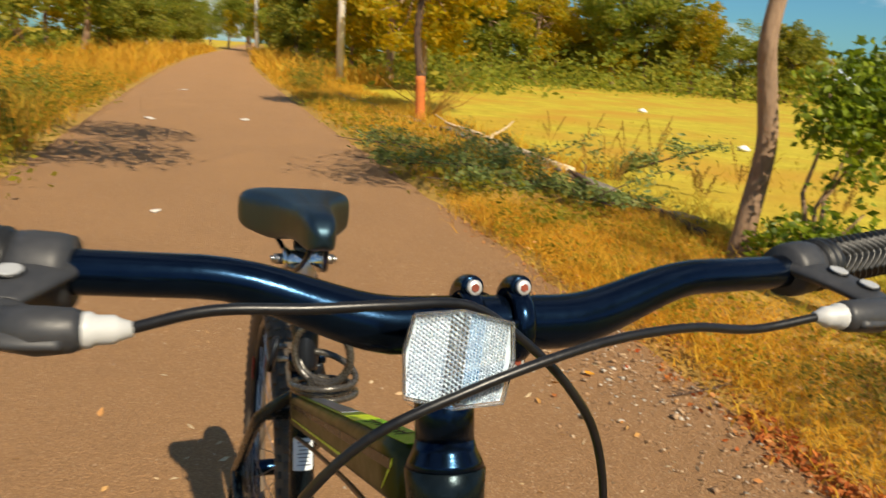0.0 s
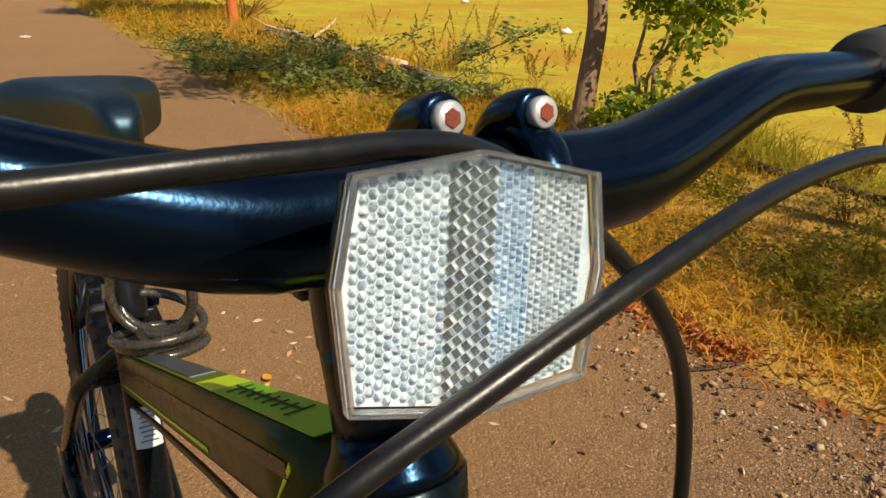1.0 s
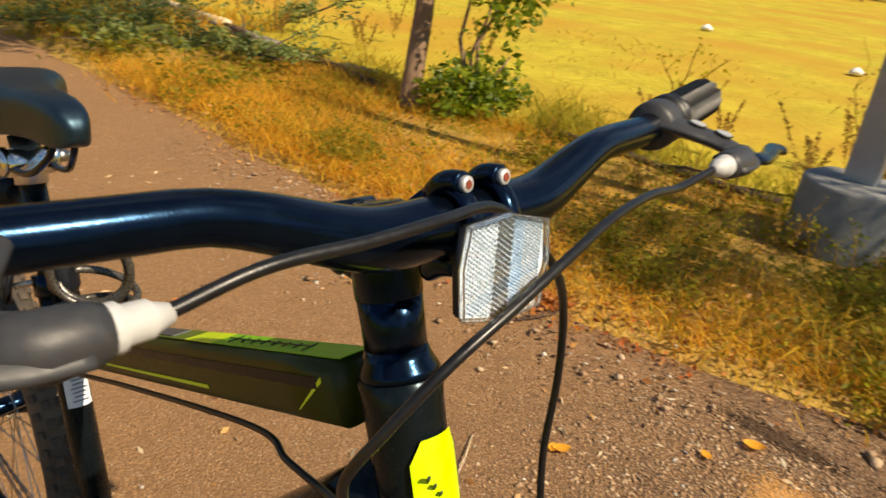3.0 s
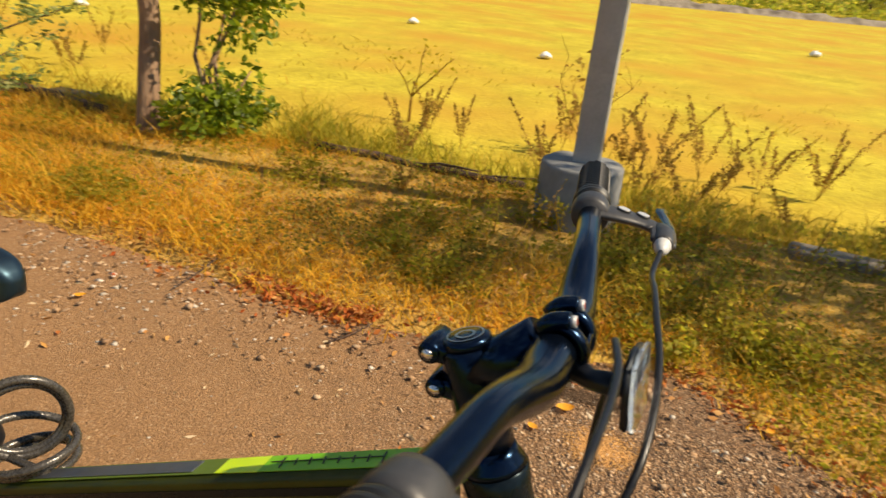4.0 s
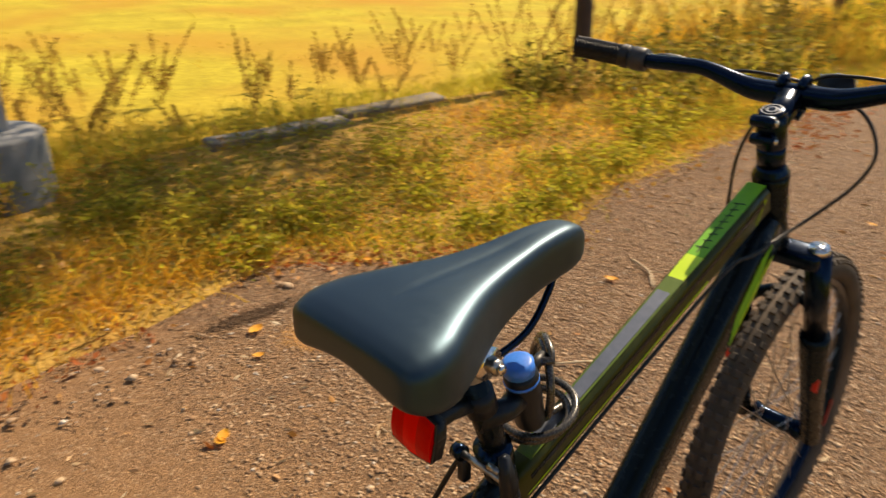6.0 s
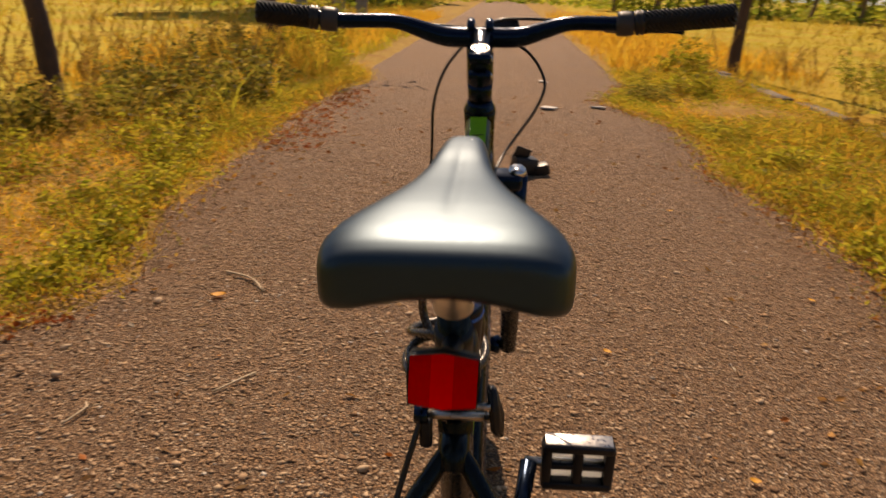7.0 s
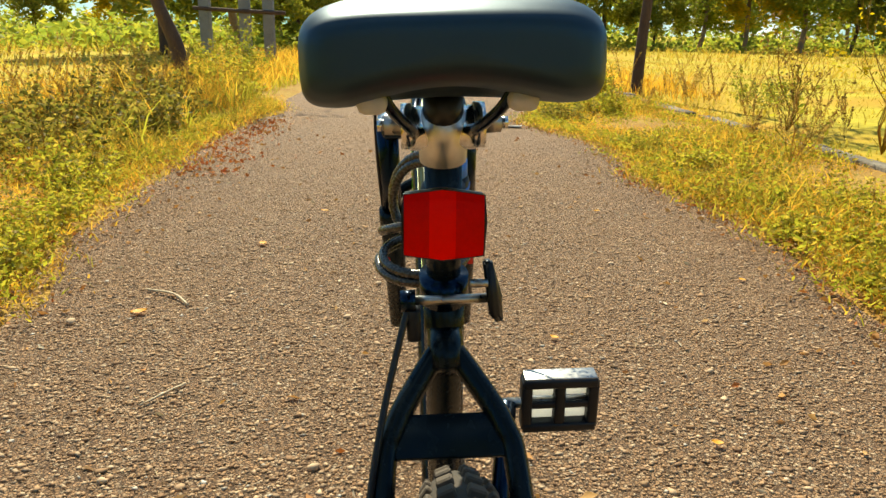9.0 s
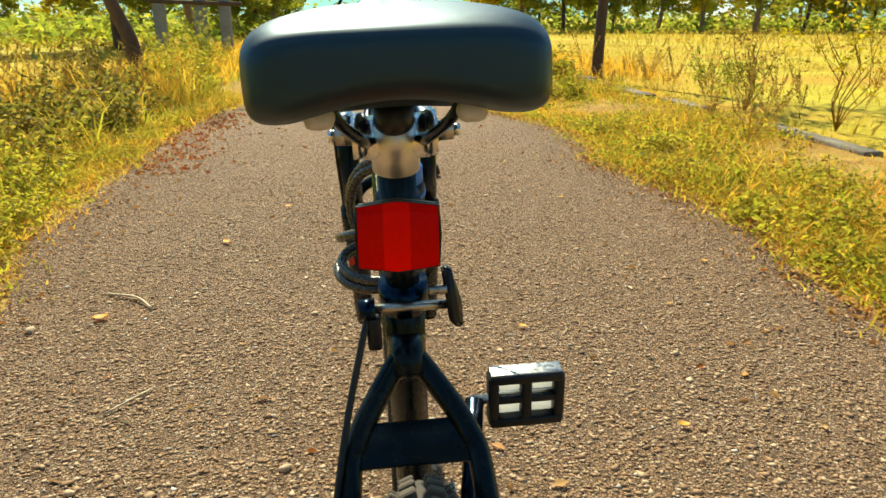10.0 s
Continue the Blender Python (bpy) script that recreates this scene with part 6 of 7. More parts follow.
stuff("red_leaf_litter", [
    leaves(edge_points(620, -1, -0.55, 0.02, 0.035, -0.1), 0.017, 0.5, 1.5),
    leaves(edge_points(260, -1, -1.3, 0.5, 0.07, 0.1), 0.016, 0.4, 1.5),
    leaves(edge_points(260, -1, 1.0, 1.7, 0.06, 0.1), 0.015, 0.4, 1.5),
    leaves(edge_points(620, -1, 4.2, 7.2, 0.17, 0.9), 0.021, 0.4, 1.5),
    leaves(edge_points(160, 1, 1.4, 5.0, 0.05, 0.1), 0.016, 0.4, 1.5),
], "red_litter", "russet fallen leaves heaped at the asphalt's edge", "leaf litter")


def pebbles(p, size):
    """Eight-faced stones, squashed and turned."""
    n = len(p)
    o = np.array([[1, 0, 0], [-1, 0, 0], [0, 1, 0], [0, -1, 0], [0, 0, 1], [0, 0, -1]], float)
    s = size * (0.4 + rng.random(n) ** 2.2 * 1.6)
    v = o[None] * s[:, None, None] * (0.6 + 0.7 * rng.random((n, 6, 1)))
    a = rng.random(n) * 6.28
    c, d = np.cos(a), np.sin(a)
    rot = np.zeros((n, 3, 3))
    rot[:, 0, 0], rot[:, 0, 1], rot[:, 1, 0], rot[:, 1, 1], rot[:, 2, 2] = c, -d, d, c, 0.45
    v = np.einsum("nij,nkj->nki", rot, v + 0.25 * s[:, None, None] * rng.normal(size=(n, 6, 3))) + p[:, None]
    f = np.array([[0, 2, 4], [2, 1, 4], [1, 3, 4], [3, 0, 4], [2, 0, 5], [1, 2, 5], [3, 1, 5], [0, 3, 5]])
    return v.reshape(-1, 3), (f[None] + np.arange(n)[:, None, None] * 6).reshape(-1, 3)


def on_road(n, x0, x1, y0, y1, power=1.0):
    return np.stack([x0 + (x1 - x0) * rng.random(n), y0 + (y1 - y0) * (1 - rng.random(n) ** (1 / power)), 0.001 + 0 * rng.random(n)], 1)


def soft_start(p, y0, run):
    """Thins the feet out towards y0, so that the gravel has no straight edge."""
    return p[p[:, 1] - y0 > run * rng.random(len(p)) ** 2]


stuff("road_gravel", [
    pebbles(soft_start(on_road(84000, -1.6, 1.5, 0.30, 8.0, 3.0), 0.30, 0.6), 0.0042),
    pebbles(on_road(4500, -1.7, 0.2, -1.4, 0.75), 0.0022),
    pebbles(on_road(260, -1.6, 1.5, -2.0, 6.0), 0.0050),
    pebbles(soft_start(on_road(7000, -1.6, 1.5, 0.30, 5.0, 2.2), 0.30, 0.6), 0.0068),
    pebbles(edge_points(2200, -1, -2.5, 1.6, 0.14, 1.0), 0.0040),
    pebbles(on_road(150, -1.75, -1.05, -1.55, -0.55), 0.0095),
    pebbles(edge_points(1800, -1, 1.6, 5, 0.10, 0.6), 0.0036),
    pebbles(edge_points(2200, 1, 1.0, 6, 0.12, 0.8), 0.0040),
    pebbles(edge_points(170, -1, -1.8, 1.4, 0.16, 1.4), 0.0085),
    pebbles(on_road(3000, -1.7, 1.4, -5, -1.4), 0.0040),
], "stone", "loose brown and pale gravel chips on the asphalt", "gravel")


stuff("pale_gravel", [
    pebbles(on_road(110, -1.72, -1.10, -1.50, -0.55), 0.0085),
    pebbles(on_road(170, -1.72, -0.30, -1.6, 0.9), 0.0036),
    pebbles(edge_points(160, -1, -1.8, 1.4, 0.12, 1.2), 0.0055),
    pebbles(on_road(1200, -1.6, 1.5, 0.4, 5.0, 2.2), 0.0048),
], "pale_stone", "pale grey stones scattered on the asphalt", "gravel")


# ---- single small things on the road ----
def fallen_leaf(x, y, size, turn, label="single yellow-orange fallen leaf on the asphalt"):
    bm = bmesh.new()
    rows = []
    for i in range(7):
        f = i / 6
        w = size * 0.36 * math.sin(math.pi * min(1, f * 0.92 + 0.06)) ** 0.8
        rows.append([Vector((j * w, size * (f - 0.5), 0.010 + 0.10 * size * abs(j) + 0.22 * size * (f - 0.5) ** 2)) for j in (-1, 0, 1)])
    vs = [[bm.verts.new(q) for q in r] for r in rows]
    for a, b in zip(vs, vs[1:]):
        for k in range(2):
            bm.faces.new((a[k], a[k + 1], b[k + 1], b[k]))
    bm.transform(Matrix.Translation((x, y, 0)) @ Matrix.Rotation(turn, 4, "Z"))
    tagged(part("fallen_leaf", bm, "yellow_leaf"), label, "leaf", "yellow leaves on the road")


for x, y, s, a in ((-1.528, 0.754, 0.055, 0.4), (-1.103, 0.415, 0.035, 1.9), (-1.39, 0.685, 0.035, 2.6), (-1.117, 0.432, 0.045, 0.9), (-1.72, 1.35, 0.035, 1.1), (-0.62, -0.35, 0.04, 2.2), (-0.50, -0.60, 0.035, 0.2), (-1.35, -0.95, 0.04, 0.7),
                   (-0.75, 2.75, 0.045, 0.3), (-0.55, 3.35, 0.04, 1.3), (-1.0, 1.95, 0.05, 2.0), (0.35, 1.75, 0.03, 0.8), (0.9, 3.4, 0.035, 1.9), (-0.1, 3.1, 0.035, 2.5), (0.62, 1.15, 0.028, 1.2), (1.2, 2.3, 0.03, 0.5)):
    fallen_leaf(x, y, s, a)


def road_stone(x, y, r, tone="stone", label="small grey stone lying on the asphalt"):
    bm = bmesh.new()
    bmesh.ops.create_icosphere(bm, subdivisions=2, radius=r)
    for v in bm.verts:
        v.co = v.co * (1 + 0.35 * noise.noise(v.co * (0.9 / r) + Vector((x, y, 0)))) * 1.0
        v.co.z *= 0.5
    bm.transform(Matrix.Translation((x, y, r * 0.35)) @ Matrix.Rotation(x * 9, 4, "Z") @ Matrix.Diagonal((1.0, 0.7, 1.0, 1)))
    tagged(part("road_stone", bm, tone), label, "stone", "stones on the road")


for x, y, r in ((-1.223, 0.073, 0.013), (-1.481, -0.057, 0.012), (-1.732, 0.997, 0.020), (-1.307, 1.515, 0.016), (-1.187, 1.875, 0.020), (-0.745, 1.031, 0.012), (-0.309, 1.074, 0.014), (-0.22, 2.256, 0.014), (-0.31, 1.928, 0.012), (0.735, 2.507, 0.014), (0.30, 2.9, 0.012), (-1.63, 0.30, 0.014), (0.759, 1.529, 0.012)):
    road_stone(x, y, r)

# fallen twigs
def twig(a, b, r, label="thin dry twig lying on the asphalt"):
    a, b = Vector(a), Vector(b)
    m = a.lerp(b, 0.5) + Vector((0.02, 0.015, 0.006))
    bm = a_tube(curve_through([a, m, b], 5), r, 6)
    tube(bm, [m, m + Vector((0.05, 0.02, 0.012))], [r * 0.7, r * 0.3], 5)
    tagged(part("twig", bm, "pale_twig"), label, "twig", "twigs on the road")


twig((-1.05, 2.17, 0.008), (-0.86, 2.02, 0.008), 0.0045)
twig((-1.084, 1.24, 0.006), (-1.09, 1.14, 0.006), 0.003)
twig((-0.99, 0.25, 0.006), (-0.86, 0.32, 0.006), 0.002)
twig((-0.78, 1.34, 0.006), (-0.70, 1.46, 0.006), 0.003)

def dark_sprig(a, b):
    a, b = Vector(a), Vector(b)
    bm = a_tube(curve_through([a, a.lerp(b, 0.5) + Vector((0.01, 0.012, 0.004)), b], 5), 0.003, 5)
    d = (b - a).normalized()
    n = Vector((-d.y, d.x, 0))
    for k in range(16):
        q = a.lerp(b, 0.06 + 0.056 * k) + Vector((0, 0, 0.004))
        tube(bm, [q, q + n * (0.022 if k % 2 else -0.022) + d * 0.014 + Vector((0, 0, 0.004))], [0.0035, 0.0012], 4, flat=0.5)
    tagged(part("twig", bm, "bark_dark"), "dark feathery dry sprig lying on the asphalt", "twig", "twigs on the road")


dark_sprig((-1.86, -0.76, 0.012), (-1.55, -0.73, 0.006))
dark_sprig((-1.70, 0.02, 0.010), (-1.50, -0.06, 0.006))

# broken dark box on the road ahead
crate = thing("broken_box", (0.16, 4.05, 0), "small broken black box lying crumpled on the asphalt", "box")
bm = bmesh.new()
block(bm, (0.14, 4.05, 0.055), (0.15, 0.11, 0.11), Euler((0.05, 0.10, 0.4)).to_matrix(), 0.008)
for v in bm.verts:
    v.co += 0.02 * noise.noise_vector(v.co * 14)
part("box_body", bm, "rubber", crate)
part("flap", block(bmesh.new(), (0.12, 4.03, 0.135), (0.11, 0.012, 0.07), Euler((0.2, 0.35, 0.5)).to_matrix(), 0.004), "rubber", crate)
part("torn_side", block(bmesh.new(), (0.245, 4.06, 0.035), (0.09, 0.08, 0.065), Euler((0.1, -0.3, 0.2)).to_matrix(), 0.006), "rubber", crate)

# pale flat scraps further up the road
for x, y, w, l in ((0.45, 6.7, 0.22, 0.13), (0.95, 6.9, 0.14, 0.1), (0.5, 8.8, 0.2, 0.1), (0.66, -9.67, 0.20, 0.08), (-0.66, -10.0, 0.25, 0.08), (0.32, -3.8, 0.06, 0.04), (0.28, -16, 0.2, 0.1)):
    bm = bmesh.new()
    block(bm, (x, y, 0.012), (w, l, 0.012), Euler((0.05, 0.06, x * 3)).to_matrix(), 0.003)
    for v in bm.verts:
        v.co += 0.02 * noise.noise_vector(v.co * 9)
    tagged(part("paper_scrap", bm, "far_wall"), "pale crumpled scrap lying on the asphalt", "scrap", "scraps on the road")

# orange dust and a dark smudge near the road's edge, as loose grains
def grains(n, x, y, sx, sy, size):
    p = np.stack([x + rng.normal(size=n) * sx, y + rng.normal(size=n) * sy, np.full(n, 0.0015)], 1)
    return pebbles(p, size)


stuff("dust_patch", [grains(5200, -1.398, 0.886, 0.040, 0.048, 0.0022)], "dust", "orange dust spilled on the asphalt", "dust patch")
stuff("dark_smudge", [grains(3000, -1.630, 0.782, 0.018, 0.075, 0.0024)], "smudge_grain", "dark smudge on the asphalt near the verge", "grit")
stuff("straw_bits", [leaves(on_road(420, -1.65, 1.5, 0.2, 5.0) + np.array([0, 0, 0.004]), 0.011, 0.15, 2.4), leaves(on_road(160, -1.65, 0.2, -2.0, 0.6) + np.array([0, 0, 0.004]), 0.011, 0.15, 2.4)], "pale_leaf", "pale bits of straw and dry leaf strewn on the asphalt", "straw")

# white litter out in the field
for x, y, r in ((-12.4, -4.36, 0.10), (-10.1, -1.3, 0.09), (-17.3, 3.0, 0.12), (-11.6, -15.8, 0.11), (-8.2, -7.95, 0.09)):
    bm = bmesh.new()
    bmesh.ops.create_icosphere(bm, subdivisions=2, radius=r)
    for v in bm.verts:
        v.co += r * 0.5 * noise.noise_vector(v.co * (1.6 / r))
        v.co.z = max(v.co.z * 0.6, -r * 0.3)
    bm.transform(Matrix.Translation((x, y, r * 0.4)))
    tagged(part("litter_bag", bm, "litter_white"), "crumpled white plastic bag lying in dry grass", "litter", "litter in the field")

# ---- steel post in its concrete footing ----
pole = thing("steel_post", (-3.20, 0.445, 0), "grey steel box-section post in a round concrete footing", "post")
bm = bmesh.new()
rings = []
for z, r in ((-0.1, 0.218), (0.0, 0.216), (0.325, 0.209), (0.338, 0.206), (0.345, 0.197)):
    rings.append([Vector((-3.20 + (r + 0.004 * noise.noise((math.cos(a) * 4, math.sin(a) * 4, z * 9))) * math.cos(a), 0.445 + r * math.sin(a), z + (0.012 * noise.noise((math.cos(a) * 2, math.sin(a) * 2, 5)) if z > 0.2 else 0))) for a in (2 * math.pi * k / 40 for k in range(40))])
loft(bm, rings)
part("footing", bm, "concrete", pole, "round grey concrete footing")
bm = bmesh.new()
block(bm, (-3.235, 0.455, 1.90), (0.10, 0.130, 3.2), None, 0.006)
part("shaft", bm, "zinc", pole, "grey steel box section")


# ---- trees ----
def limb(bm, a, b, r0, r1, crook=0.08, n=5, sides=8):
    a, b = Vector(a), Vector(b)
    L_ = (b - a).length
    pts = []
    for i in range(n + 1):
        f = i / n
        pts.append(a.lerp(b, f) + (noise.noise_vector(a * 3 + Vector((f * 3, 0, 0))) * crook * L_ * math.sin(math.pi * f)))
    tube(bm, pts, [r0 + (r1 - r0) * i / n for i in range(n + 1)], sides)
    return pts


def tree(at, trunk, r0, crown_c, crown_r, clumps, per, leaf_size, leaf_mat, bark, label, group="", seed=0, limbs=7, puff=1.0):
    """A tree at its base: trunk points from the base, limbs to clumps of leaves spread in an uneven crown."""
    local = np.random.default_rng(100 + seed)
    root = thing("tree", (at[0], at[1], 0), label, "tree", group)
    o = Vector((at[0], at[1], 0))
    bm = bmesh.new()
    pts = [o + Vector(p) for p in trunk]
    cv = curve_through(pts, 6)
    n = len(cv) - 1
    tube(bm, cv, [r0 * (1.25 if i == 0 else 1.0 - 0.5 * i / n) for i in range(n + 1)], 12)
    centres = []
    for i in range(clumps):
        d = local.normal(size=3)
        d /= np.linalg.norm(d)
        q = np.array(crown_c) + d * np.array(crown_r) * (0.45 + 0.6 * local.random())
        centres.append(q)
    for i, q in enumerate(centres[:limbs]):
        start = pts[-1] if i % 3 else cv[int(n * 0.75)]
        limb(bm, start, o + Vector(q), r0 * 0.34, r0 * 0.07, 0.16, 5, 6)
    part("trunk", bm, bark, root)
    lp = []
    for q in centres:
        s = (0.28 + 0.3 * local.random()) * max(crown_r) * puff
        m = int(per * (0.6 + 0.8 * local.random()))
        d = local.normal(size=(m, 3))
        d *= (local.random(m) ** 0.4 / (np.linalg.norm(d, axis=1) + 1e-9))[:, None]
        lp.append(q + d * np.array([s, s, s * 0.7]))
    v, t = leaves(np.concatenate(lp), leaf_size)
    crown = new("crown", np_mesh("crown", v, t, leaf_mat))
    crown.parent = root
    return root


# the leaning trunk beside the road and the leafy sapling next to it
tree((-3.18, -2.28), [(0, 0, -0.05), (-0.05, -0.01, 0.35), (-0.085, -0.01, 0.75), (-0.01, -0.01, 1.1), (0.055, 0.0, 1.4), (0.0, 0.0, 1.85), (-0.08, 0.0, 2.4), (-0.25, 0.02, 3.0)], 0.074,
     (0.4, -0.2, 4.1), (1.3, 1.5, 0.7), 12, 300, 0.05, "leaf_olive", "bark", "slender grey-brown tree trunk with a bend beside the road", seed=1)
SX, SY = -3.42, -1.98                           # the sapling's foot
sap = thing("sapling", (SX, SY, 0), "leafy bright green sapling with thin brown stems", "sapling")
bm = bmesh.new()
for e in ((-0.18, 0.02, 0.95), (-0.32, 0.06, 1.10), (0.12, 0.05, 0.45), (-0.22, 0.15, 0.42), (-0.02, -0.08, 1.15)):
    limb(bm, (SX, SY, 0), (SX + e[0], SY + e[1], e[2]), 0.018, 0.006, 0.10, 5, 7)
part("stem", bm, "bark", sap)
lp = [bush_points((SX+0.12, SY+0.05, 0.22), 0.27, 330, 0.8), bush_points((SX-0.13, SY+0.15, 0.20), 0.24, 260, 0.8), bush_points((SX-0.18, SY+0.00, 1.08), 0.36, 620, 0.75), bush_points((SX-0.43, SY+0.00, 1.15), 0.36, 620, 0.8),
      bush_points((SX+0.07, SY+0.05, 0.90), 0.22, 170, 0.8), bush_points((SX-0.23, SY+0.10, 0.75), 0.25, 130, 0.9), bush_points((SX-0.13, SY+0.05, 0.50), 0.22, 40, 1.2), bush_points((SX-0.63, SY-0.05, 0.85), 0.25, 160, 0.8)]
v, t = leaves(np.concatenate(lp + [q + rng.normal(size=q.shape) * 0.03 for q in lp]), 0.036, 0.7, 1.6)
crown = new("crown", np_mesh("crown", v - np.array([SX, SY, 0]), t, "leaf_bright"))
crown.parent = sap

# roadside tree on the other side, whose boughs shade the road
tree((2.9, -2.6), [(0, 0, -0.05), (-0.1, -0.1, 0.8), (-0.3, -0.2, 1.7), (-0.6, -0.4, 2.6)], 0.10, (-2.2, -1.2, 3.4), (1.5, 1.4, 0.45), 12, 280, 0.06, "leaf_olive", "bark_dark", "dark-stemmed roadside tree with boughs over the road", seed=2)
# trees ahead on both sides
tree((-3.45, 4.95), [(0, 0, -0.05), (-0.03, 0.02, 0.6), (-0.16, 0.05, 1.3), (-0.30, 0.05, 2.2), (-0.35, 0.1, 3.2)], 0.085, (-0.22, 0.0, 4.1), (1.0, 1.8, 0.6), 12, 200, 0.06, "leaf_olive", "bark_dark", "dark leaning trunk rising from the verge bushes", seed=3)
tree((-3.90, 12.1), [(0, 0, -0.05), (-0.08, 0.0, 0.6), (-0.30, 0.0, 1.2), (-0.45, 0, 1.9), (-0.50, 0.1, 3.4)], 0.14, (0.0, 0, 4.6), (1.8, 1.6, 1.0), 11, 90, 0.08, "leaf_olive", "bark_dark", "dark leaning trunk rising from the verge bushes", seed=4)
tree((3.40, 10.9), [(0, 0, -0.05), (0.02, 0.0, 0.8), (0.06, 0.0, 1.6), (0.10, 0, 2.6), (0.10, 0.1, 3.8)], 0.095, (0.1, 0, 4.8), (1.5, 1.4, 0.9), 10, 60, 0.08, "leaf_olive", "bark_dark", "straight dark tree trunk at the road's edge", seed=5)
# orange-painted trunk behind, with bare brush round it
tree((-3.66, -10.8), [(0, 0, -0.05), (0.03, -0.02, 0.7), (0.12, -0.05, 1.5), (0.05, 0.0, 2.2), (-0.2, 0.0, 3.0)], 0.080, (-0.3, 0, 4.0), (2.0, 1.8, 1.1), 16, 420, 0.10, "leaf_yellow", "bark_dark", "dark twisted tree whose lower trunk is painted orange", seed=6)
painted = bpy.data.objects["tree.005"] if "tree.005" in bpy.data.objects else None
bm = a_tube(curve_through([(-3.66, -10.8, 0.0), (-3.65, -10.81, 0.35), (-3.625, -10.82, 0.78)], 5), [0.104, 0.092, 0.089, 0.087, 0.086, 0.085, 0.084, 0.083, 0.083, 0.082, 0.082], 14)
part("painted_band", bm, "orange_paint", painted, "orange paint on the lower trunk")


def bare_shrub(at, h, n, spread, label, mat="stalk", twigs=3, r=0.008, leafy=0, leaf_mat="leaf_yellow"):
    root = thing("bare_shrub", (at[0], at[1], 0), label, "shrub")
    bm = bmesh.new()
    tips = []
    for i in range(n):
        a = 6.28 * i / n + rng.random()
        e = Vector((at[0] + math.cos(a) * spread * (0.4 + 0.7 * rng.random()), at[1] + math.sin(a) * spread * (0.4 + 0.7 * rng.random()), h * (0.6 + 0.5 * rng.random())))
        pts = limb(bm, (at[0], at[1], 0), e, r, r * 0.3, 0.15, 5, 5)
        for _ in range(twigs):
            s = pts[2 + int(rng.random() * 3)]
            t2 = s + Vector((rng.normal() * spread * 0.35, rng.normal() * spread * 0.35, abs(rng.normal()) * h * 0.25))
            limb(bm, s, t2, r * 0.4, r * 0.15, 0.1, 3, 4)
            tips.append(t2)
    part("bough", bm, mat, root)
    if leafy:
        c = np.array([list(tips[int(rng.random() * len(tips))]) for _ in range(leafy)]) + rng.normal(size=(leafy, 3)) * 0.05
        v, t = leaves(c - np.array([at[0], at[1], 0]), 0.028)
        ob = new("foliage", np_mesh("foliage", v, t, leaf_mat))
        ob.parent = root
    return root


bare_shrub((-3.95, -11.3), 0.9, 14, 0.9, "bare grey-brown brushwood heaped by a tree", r=0.015)

fork_root = thing("forked_sapling", (-4.80, -1.18, 0), "small bare forked sapling standing in dry grass", "sapling")
bm = bmesh.new()
crotch = Vector((-4.80, -1.17, 0.20))
limb(bm, (-4.80, -1.18, -0.02), crotch, 0.013, 0.010, 0.04, 4, 7)
tips = []
for dy, dz, out in ((0.34, 0.34, 0.05), (-0.16, 0.26, 0.04), (0.10, 0.40, 0.03)):
    pts = limb(bm, crotch, crotch + Vector((out, dy, dz)), 0.008 if dy > 0.2 else 0.006, 0.003, 0.10, 6, 6)
    for k in (2, 4, 5):
        e = pts[k] + Vector((0.05 * rng.normal(), 0.07 * rng.normal(), 0.05 + 0.05 * rng.random()))
        limb(bm, pts[k], e, 0.003, 0.001, 0.1, 3, 4)
        tips.append(e)
part("bough", bm, "stalk", fork_root)
c = np.array([list(tips[k % len(tips)]) for k in range(54)]) + rng.normal(size=(54, 3)) * 0.03
v, t = leaves(c - np.array([-4.80, -1.18, 0]), 0.020)
ob = new("foliage", np_mesh("foliage", v, t, "leaf_yellow"))
ob.parent = fork_root
bare_shrub((3.75, 6.9), 1.05, 7, 0.45, "bare twiggy shrub beside the edging stones", r=0.007, twigs=6, leafy=160, leaf_mat="stalk")
bare_shrub((3.85, 5.5), 1.25, 8, 0.45, "thin yellow-leaved shrub beside the edging stones", r=0.006, twigs=5, leafy=420, leaf_mat="leaf_yellow")
bare_shrub((3.9, 4.4), 0.9, 8, 0.35, "thin dry shrub of upright twigs", r=0.006, twigs=4, leafy=80, leaf_mat="stalk")
bare_shrub((2.75, 4.9), 0.65, 5, 0.35, "thin dry weed with a few leaves", r=0.005, twigs=3, leafy=60, leaf_mat="weed")
bare_shrub((-4.7, 0.2), 0.8, 4, 0.35, "thin dry weed with a few leaves", r=0.005, twigs=4, leafy=90, leaf_mat="stalk")

